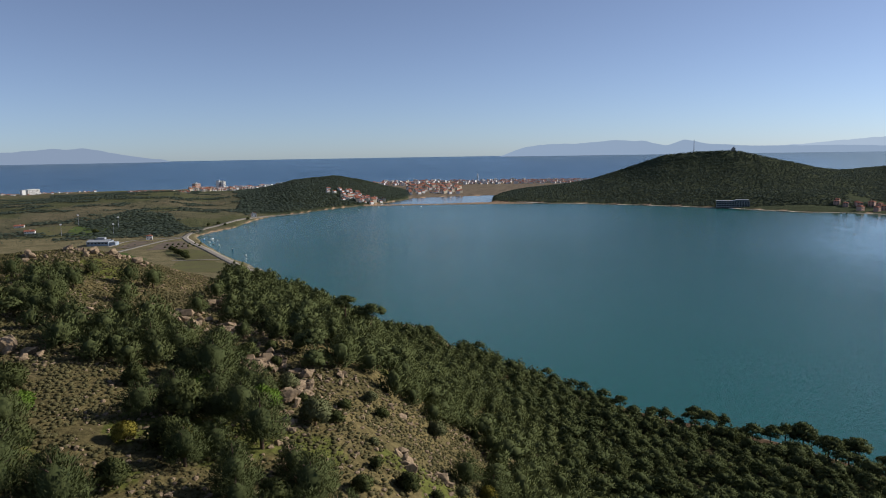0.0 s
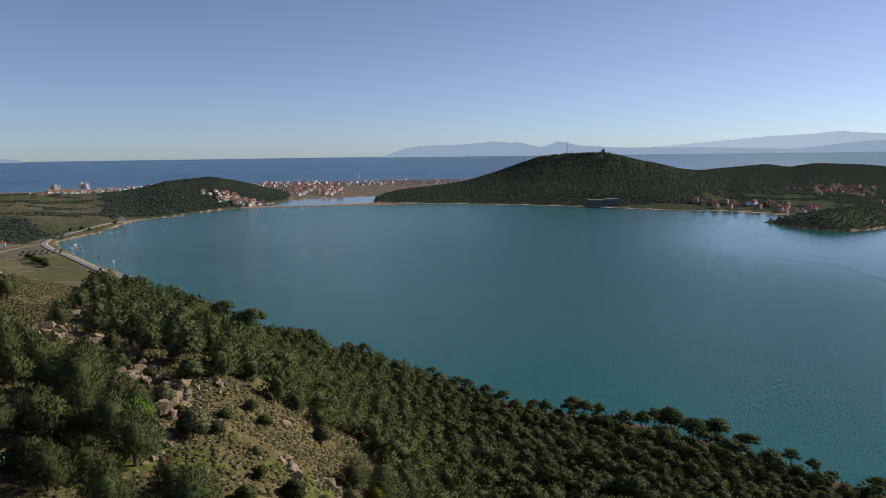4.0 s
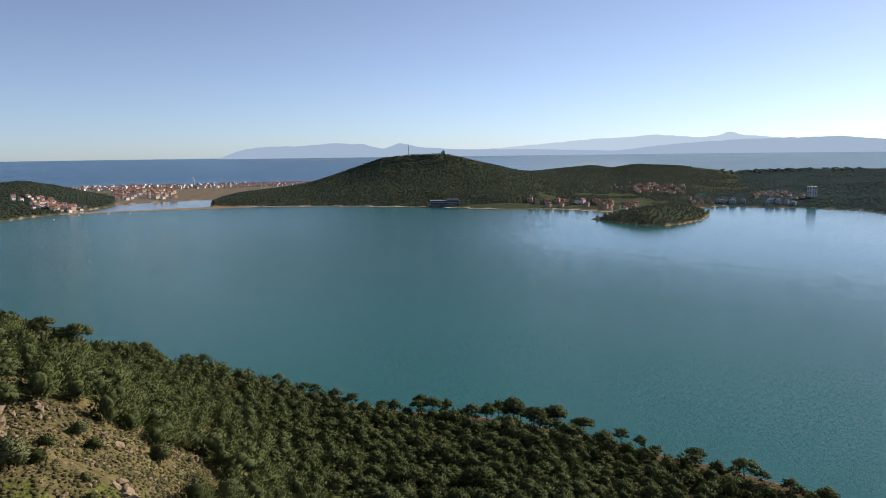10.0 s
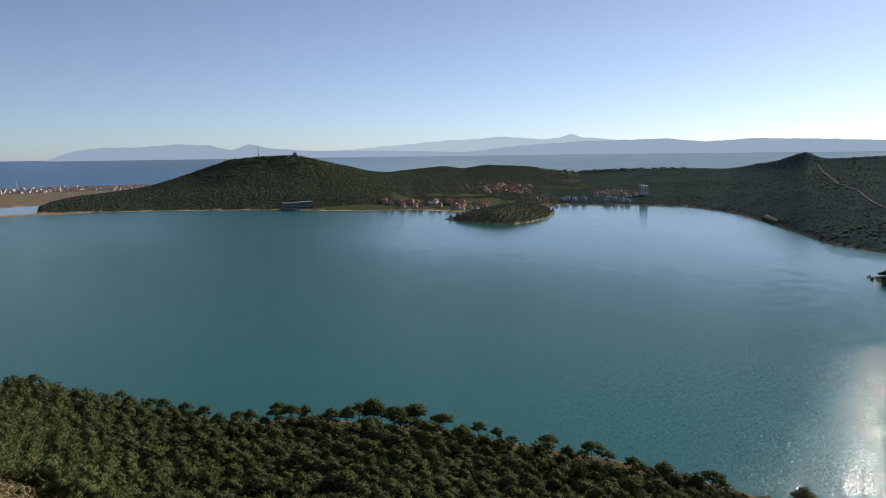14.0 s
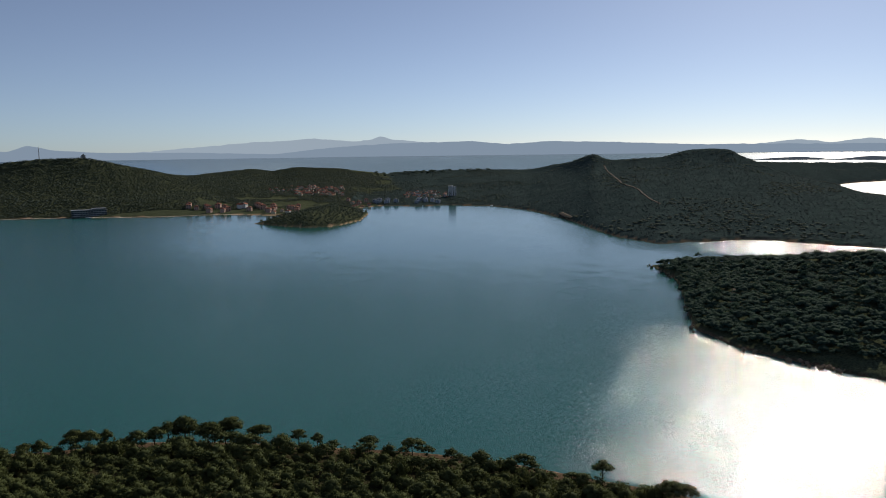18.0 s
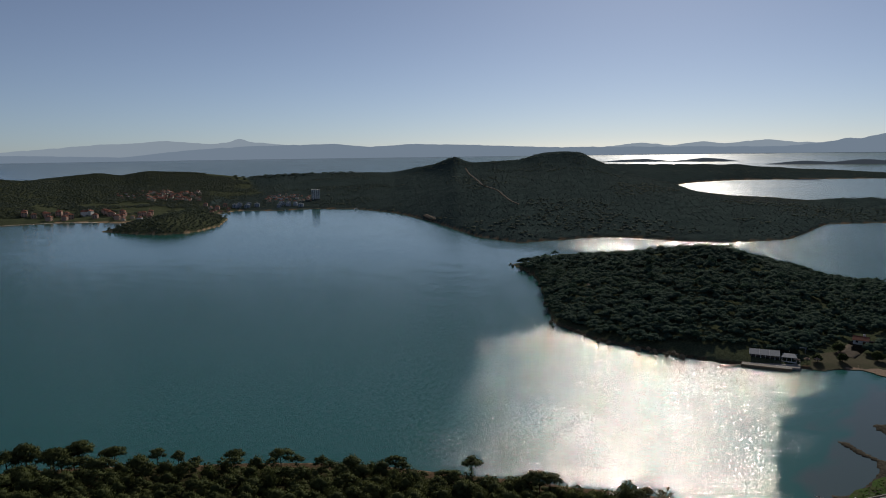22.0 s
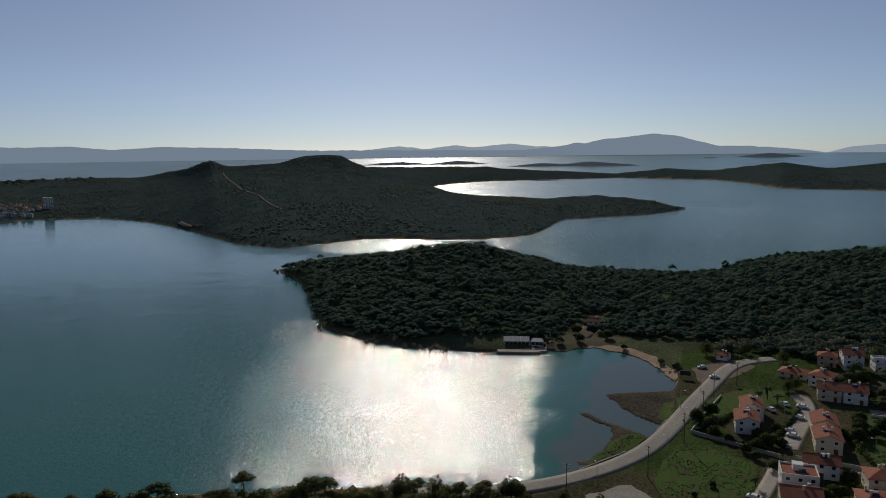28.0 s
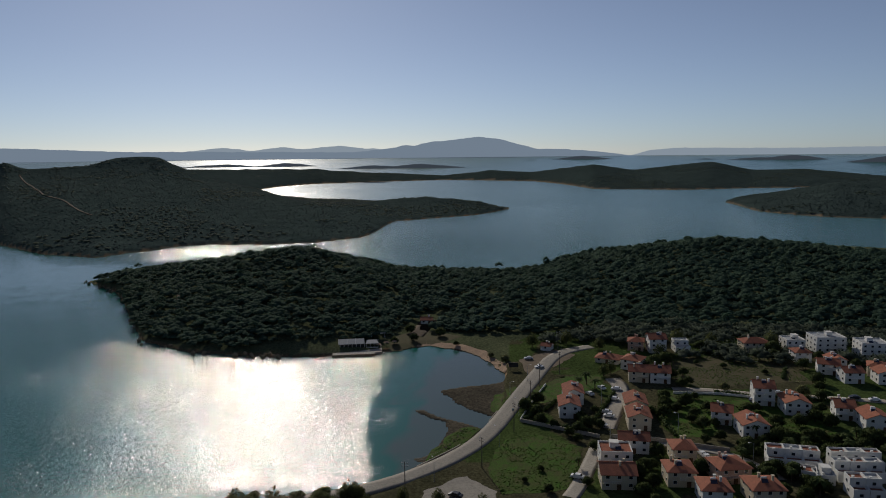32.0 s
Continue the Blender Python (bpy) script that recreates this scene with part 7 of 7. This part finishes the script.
me = bpy.data.meshes.new("seaside_town")
vs, fs, idx = [], [], []
for k, (mat, pieces) in enumerate(FAR_TOWN.values()):
    me.materials.append(mat)
    for v, f in pieces:
        fs += [tuple(int(i) + len(vs) for i in q) for q in f]
        idx += [k] * len(f)
        vs += v
me.from_pydata(vs, [], fs)
me.polygons.foreach_set("material_index", np.array(idx, np.int32))
tagged(new("seaside_town", me), "dense far seaside town of white walls and red roofs", "town", kind="stuff")

far_tower = tagged(new("apartment_tower"), "pale apartment tower near the cove", "tower block")
tx, ty = place(49.05, 1470)
far_tower.matrix_basis = turn_z(tx, ty, drop_z(tx, ty) - 1, -49) @ Matrix.Diagonal((1, 1, 0.78, 1))
part("wall", [box(-8, 0, -2, -0.6, 12, 27), box(0.6, 0, -2, 8, 12, 26)], PLASTER, far_tower)
part("stair_core", [box(-0.6, 1.5, -2, 0.6, 10, 28.5)], PLASTER, far_tower)
for k in range(9):
    for u in (-7.4, -3.9, 1.2, 4.7):
        part("window", [box(u, -0.08, k * 2.9 + 1.0, u + 2.4, 0.03, k * 2.9 + 2.5)], GLASS, far_tower)

HOTELWALL = two_tone("grey_hotel_render", (0.19, 0.21, 0.21), (0.15, 0.165, 0.165), 0.3, 2, 0.8, 0.01, fine_amount=0.15)
hotel = tagged(new("hotel"), "long low greyish waterfront hotel with balconies", "hotel")
hx_, hy_ = place(20.9, 1300)
hotel.matrix_basis = turn_z(hx_, hy_, drop_z(hx_, hy_) - 0.5, -22)
part("wall", [box(0, 0, -2, 52, 12, 12.5), box(30, 0.5, 12.5, 50, 11, 14.5)], HOTELWALL, hotel)
part("roof", [box(-0.6, -0.6, 12.5, 29.9, 12.6, 13.0), box(29.4, -0.1, 14.5, 50.6, 11.6, 15)], GREYROOF, hotel)
for s_ in range(4):
    part("balcony", [box(0, -1.2, s_ * 3.1 + 0.1, 52, -0.02, s_ * 3.1 + 0.35)], PLASTER, hotel)
    for k in range(13):
        part("window", [box(k * 4 + 0.7, -0.06, s_ * 3.1 + 0.5, k * 4 + 3.3, 0.03, s_ * 3.1 + 2.7)], GLASS, hotel)
part("terrace", [box(20, -14, -2, 40, -1.4, 1.6)], PLASTER, hotel)

big = tagged(new("hotel"), "large white seaside hotel block above the far beach", "hotel")
hx_, hy_ = place(-29.9, 2310)
big.matrix_basis = turn_z(hx_, hy_, drop_z(hx_, hy_) - 0.5, 62) @ Matrix.Diagonal((0.85, 0.85, 0.62, 1))
part("wall", [box(0, 0, -2, 42, 16, 24), box(-16, 4, -2, -0.2, 16, 22)], PLASTER, big)
part("roof", [box(-0.5, -0.5, 24, 42.5, 16.5, 25), box(-17, 3.5, 22, -0.7, 16.5, 23)], PLASTER, big)
for s_ in range(7):
    for k in range(9):
        part("window", [box(k * 4.5 + 1.2, -0.1, s_ * 3.2 + 1.4, k * 4.5 + 3.9, 0.04, s_ * 3.2 + 3.2)], GLASS, big)

for b, r, w, d, h, wall, lbl in ((-17.2, 2230, 13, 11, 25, PLASTER, "tall pale apartment tower in the seaside town"), (-16.85, 2225, 9, 11, 23, PLASTER, "tall white apartment tower in the seaside town"),
                                 (-18.9, 2215, 20, 12, 17, PINKISH, "pinkish apartment block in the seaside town")):
    t_ = tagged(new("apartment_tower"), lbl, "tower block")
    hx_, hy_ = place(b, r)
    t_.matrix_basis = turn_z(hx_, hy_, drop_z(hx_, hy_) - 0.5, 58)
    part("wall", [box(0, 0, -2, w, d, h)], wall, t_)
    part("roof", [box(-0.4, -0.4, h, w + 0.4, d + 0.4, h + 0.9), box(w * 0.3, d * 0.3, h + 0.9, w * 0.6, d * 0.7, h + 4)], GREYROOF, t_)
    for s_ in range(int(h / 3.2)):
        for k in range(int(w / 4)):
            part("window", [box(k * 4 + 1.0, -0.1, s_ * 3.2 + 1, k * 4 + 3.2, 0.04, s_ * 3.2 + 2.6)], GLASS, t_)

# sports hall, hut and farm house near the road
hall = tagged(new("sports_hall"), "grey sports hall with a pale stepped roof beside the pitch", "hall")
hall.matrix_basis = turn_z(-398, 797, drop_z(-380, 800) + 0.2, 4) @ Matrix.Diagonal((0.9, 0.9, 0.9, 1))
part("wall", [box(0, 0, -3, 26, 18, 5.0), box(26.05, 2, -3, 34, 14, 3.6)], BLUEWALL, hall)
part("roof", [slab((-0.6, -0.6, 5.0), (26.6, -0.6, 5.0), (26.6, 9, 7.2), (-0.6, 9, 7.2), 0.3), slab((-0.6, 9, 7.2), (26.6, 9, 7.2), (26.6, 18.6, 5.0), (-0.6, 18.6, 5.0), 0.3), box(9, 8, 7.0, 19, 14, 9.2)], GREYROOF, hall, "pale grey sheet roof")
part("annex_roof", [box(26.1, 1.6, 3.6, 34.4, 14.4, 4.0)], GREYROOF, hall)
for k in range(6):
    part("window", [box(k * 4.2 + 1.2, -0.1, 2.2, k * 4.2 + 3.6, 0.03, 3.8)], GLASS, hall)
for x, y, w, d, s_, kind, lbl in ((-353, 850, 7, 6, 2, "hip", "small square white house by the road junction"), (-530, 905, 12, 8, 2, "gable_x", "white farm house with a red tiled roof"), (-306, 1148, 8, 6, 2, "gable_y", "small white house on the coast road"),
                                 (-590, 985, 12, 8, 1, "gable_x", "low red-roofed farm building")):
    house(x, y, 20, w, d, s_, kind, PLASTER, TILE, int(abs(x)), lbl, False, False, "lowland houses")
for x, y in ((-503, 990), (-480, 900), (-440, 972), (-415, 902)):
    fl = tagged(new("floodlight"), "tall slim floodlight mast beside the pitch", "floodlight", "floodlight masts")
    fl.matrix_basis = turn_z(x, y, drop_z(x, y), 30)
    part("pole", [cyl(0, 0, -1, 15, 0.28, 0.16, 8)], GREYROOF, fl)
    part("lamp_bank", [box(-1.2, -0.3, 14.4, 1.2, 0.1, 15.8)], TANK, fl)

# boats at anchor
HULL = {"white": material("white_boat_hull", (0.72, 0.72, 0.70), 0.35), "blue": material("blue_boat_hull", (0.05, 0.12, 0.28), 0.4)}


def boat(paint, label):
    ob = tagged(new("boat"), label, "boat", "moored boats")
    rows = [(-3.0, 0.9, 0.75), (-1.2, 1.15, 0.75), (1.0, 1.05, 0.85), (2.4, 0.55, 1.0), (3.2, 0.06, 1.15)]
    v = []
    for x, w, top in rows:
        v += [(x, -w, top), (x, -w * 0.75, -0.2), (x, 0, -0.35), (x, w * 0.75, -0.2), (x, w, top), (x, w * 0.8, top - 0.05), (x, 0, top - 0.35 if x < 2 else top - 0.05), (x, -w * 0.8, top - 0.05)]
    f = [(i * 8 + j, i * 8 + (j + 1) % 8, i * 8 + 8 + (j + 1) % 8, i * 8 + 8 + j) for i in range(4) for j in range(8)] + [tuple(range(7, -1, -1)), tuple(range(32, 40))]
    part("hull", [(np.array(v), f)], paint, ob)
    part("cabin", [box(-0.6, -0.6, 0.5, 1.2, 0.6, 1.75), box(-0.75, -0.7, 1.75, 1.35, 0.7, 1.83)], HULL["white"], ob)
    part("cabin_window", [box(1.2, -0.5, 1.15, 1.225, 0.5, 1.65)], GLASS, ob)
    part("mast", [cyl(-0.8, 0, 0.5, 3.6, 0.05, 0.03, 6)], RAILMETAL, ob)
    return ob


BOATS = {}
for k, (x, y, s) in enumerate(((-290, 868, 0.94), (-281, 871, 1.08), (-275, 838, 1.01), (-253, 806, 0.94), (-227, 769, 1.01), (-200, 722, 1.15), (-278, 1004, 0.94), (-272, 1010, 0.86), (-223, 1080, 0.94), (-268, 850, 0.79), (-262, 815, 0.72),
                               (-120, 1360, 0.94), (-98, 1350, 0.86), (-75, 1366, 0.86), (-150, 1290, 0.94), (-40, 1352, 0.79), (480, 1188, 1.08), (497, 1180, 1.01), (900, 985, 1.73), (1030, 800, 1.73), (960, 905, 1.15), (600, 1070, 1.01))):
    c = "white" if k % 4 else "blue"
    m, s = turn_z(x, y, 0.05, g.uniform(0, 360)), s * 0.68
    if c not in BOATS:
        BOATS[c] = boat(HULL[c], f"small {c} fishing boat moored in the bay")
        BOATS[c].matrix_basis = m @ Matrix.Diagonal((s, s, s, 1))
    else:
        copy_thing(BOATS[c], m).scale = (s, s, s)

# mast and lookout on the round hill
x, y = place(19.2, 1765)
ms = tagged(new("radio_mast"), "slim lattice radio mast on the wooded hilltop", "mast")
ms.matrix_basis = turn_z(x, y, drop_z(x, y), 0)
for u, v_ in ((-0.7, -0.7), (0.7, -0.7), (0.7, 0.7), (-0.7, 0.7)):
    part("leg", [tube([(u, v_, -1), (u * 0.35, v_ * 0.35, 27)], (0.22, 0.16), 4)], GREYROOF, ms)
for k in range(9):
    w = 0.7 - 0.05 * k
    part("brace", [box(-w, -w, k * 3 + 1, w, -w + 0.12, k * 3 + 1.15), box(-w, w - 0.12, k * 3 + 1, w, w, k * 3 + 1.15)], GREYROOF, ms)
part("antenna", [cyl(0.5, 0, 17, 20, 0.5), cyl(0, 0, 26, 30, 0.12)], TANK, ms)
x, y = place(21.95, 1762)
lk = tagged(new("lookout_tower"), "small stone lookout building on the hilltop", "tower")
lk.matrix_basis = turn_z(x, y, drop_z(x, y), -22)
part("wall", [box(-4, -4, -2, 4, 4, 6.5), box(-6, -3, -2, -4.05, 3, 4.5)], CONCRETE, lk)
part("battlement", [box(-4.4, -4.4, 6.5, 4.4, 4.4, 7.2), box(-1.5, -1.5, 7.2, 1.5, 1.5, 10)], CONCRETE, lk)

# minaret in the town
x, y = place(2.85, 2260)
mn = tagged(new("mosque"), "white mosque with one slim minaret in the town", "mosque")
mn.matrix_basis = turn_z(x, y, drop_z(x, y), 0)
part("minaret", [cyl(0, 0, -1, 22, 1.5, 1.2, 12), cyl(0, 0, 22, 23, 2.2, 2.2, 12), cyl(0, 0, 23, 29, 1.1, 1.0, 12), cyl(0, 0, 29, 35, 1.2, 0.05, 12)], PLASTER, mn)
part("prayer_hall", [box(4, -8, -1, 22, 10, 9)], PLASTER, mn)
a_ = [(math.cos(t * 0.5236) * 7 * math.cos(e) + 13, math.sin(t * 0.5236) * 7 * math.cos(e) + 1, 9 + 7 * math.sin(e)) for e in (0, 0.4, 0.8, 1.2, 1.5) for t in range(12)]
part("dome", [(np.array(a_), [(i * 12 + j, i * 12 + (j + 1) % 12, i * 12 + 12 + (j + 1) % 12, i * 12 + 12 + j) for i in range(4) for j in range(12)])], GREYROOF, mn, "lead-grey dome")

# dirt tracks on the far slopes
ribbon("track", [(1345, 750), (1313, 729), (1255, 688), (1200, 648), (1130, 600), (1066, 560), (1020, 511), (985, 485), (962, 468), (930, 443), (900, 412)], 3.0, TRACK, "pale dirt firebreak down the scrubby slope", "track", lift=0.5, step=12)
ribbon("track", [(928, 590), (905, 568), (894, 555), (876, 539)], 7.0, TRACK, "bare pale bank above the shore", "track", lift=1.2, step=6)
for bb_, r0, r1 in ((70.4, 430, 500), (88.8, 378, 418)):
    pa, pb = place(bb_, r0), place(bb_ + (0.3 if bb_ < 80 else 1.4), r1)
    ribbon("track", [tuple(map(float, pa)), tuple(map(float, pb))], 3.0 if bb_ < 80 else 9.0, TRACK, "bare dirt track through the woods", "track", lift=0.2, step=4)

# ---- islands far out ----


# Islands emit a dull blue: haze painted as glow, not lit scrub.
FAR_ISLE = haze("haze_glow_island", (0.060, 0.075, 0.098), 1.0)


def sea_distance(el):
    lo, hi = 1000.0, 4895.0
    for _ in range(50):
        mid_ = (lo + hi) / 2
        if math.degrees(math.atan2(sea_height(np.array(mid_)) - 100, mid_)) < el:
            lo = mid_
        else:
            hi = mid_
    return lo


def far_isle(text, base_el, depth, label):
    t = table(text)
    r0 = sea_distance(base_el)
    b = np.arange(t[0][0], t[0][-1] + 0.04, 0.08)
    el = eased(b, t[0], t[1], 0.3) + 0.02 * blur_noise(b * 10, b * 0 + base_el, 4, 3, 2)
    el = np.where((b == b[0]) | (b == b[-1]), base_el - 0.02, np.maximum(el, base_el - 0.02))
    rows, prof = [], (0.0, 0.45, 0.85, 1.0, 0.7, 0.0)
    for k, p in enumerate(prof):
        r = r0 + depth * k / (len(prof) - 1)
        top = 100 + (r0 + depth * 0.6) * np.tan(np.radians(el))
        base = float(sea_height(np.array(r0))) - 1.0
        x, y = place(b, np.full_like(b, r))
        rows.append(np.stack([x, y, base + np.maximum(top - base, 0) * p], -1))
    co, n = np.concatenate(rows), len(b)
    f = np.array([[k * n + i, k * n + i + 1, (k + 1) * n + i + 1, (k + 1) * n + i] for k in range(len(prof) - 1) for i in range(n - 1)])
    return tagged(mesh_object("island", co, f, FAR_ISLE, True), label, "island", kind="structure")


L_ISLE = "low scrub-covered island far out in the bay"
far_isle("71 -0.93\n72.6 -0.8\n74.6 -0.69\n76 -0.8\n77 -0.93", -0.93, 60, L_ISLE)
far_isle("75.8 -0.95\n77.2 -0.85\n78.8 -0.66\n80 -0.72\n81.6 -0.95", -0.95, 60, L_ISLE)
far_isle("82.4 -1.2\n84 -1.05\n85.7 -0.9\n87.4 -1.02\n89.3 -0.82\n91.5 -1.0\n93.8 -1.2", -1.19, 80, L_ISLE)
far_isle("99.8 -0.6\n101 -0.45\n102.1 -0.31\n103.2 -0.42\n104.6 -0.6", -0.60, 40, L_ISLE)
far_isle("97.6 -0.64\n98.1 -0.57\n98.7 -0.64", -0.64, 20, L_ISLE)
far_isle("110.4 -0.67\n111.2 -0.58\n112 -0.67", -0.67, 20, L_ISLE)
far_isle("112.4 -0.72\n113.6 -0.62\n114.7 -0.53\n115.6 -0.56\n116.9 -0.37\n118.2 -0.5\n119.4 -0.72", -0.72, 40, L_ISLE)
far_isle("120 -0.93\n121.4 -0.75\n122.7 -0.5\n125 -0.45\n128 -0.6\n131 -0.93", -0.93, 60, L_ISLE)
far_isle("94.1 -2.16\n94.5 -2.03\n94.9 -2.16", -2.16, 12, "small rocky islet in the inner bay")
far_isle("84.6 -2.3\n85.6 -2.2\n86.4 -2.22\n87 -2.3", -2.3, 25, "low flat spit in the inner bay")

# trees round the road fork and the pitch on the low coast
g = np.random.default_rng(91)
for x, y, h in ((-284, 747, 6.5), (-279, 741, 5.6), (-268, 718, 6.8), (-262, 710, 7.6), (-256, 702, 7.2), (-250, 690, 6.6), (-246, 684, 5.8), (-258, 714, 6.0), (-449, 925, 7.5),
                (-330, 1010, 6.0), (-322, 1030, 5.6), (-310, 1020, 5.0), (-300, 1105, 5.5), (-297, 900, 4.6), (-216, 742, 4.2), (-190, 690, 3.4), (-240, 790, 3.0), (-560, 890, 6.5), (-575, 900, 6.0), (-548, 880, 5.5)):
    plant("f", math.degrees(math.atan2(x, y)), math.hypot(x, y), h, False, g.uniform())
for k in range(14):   # young orchard trees in rows
    x, y = -300 + (k % 7) * 5.5 - (k // 7) * 6, 770 + (k // 7) * 22 + (k % 7) * 2
    plant("f", math.degrees(math.atan2(x, y)), math.hypot(x, y), 2.6, False, g.uniform())
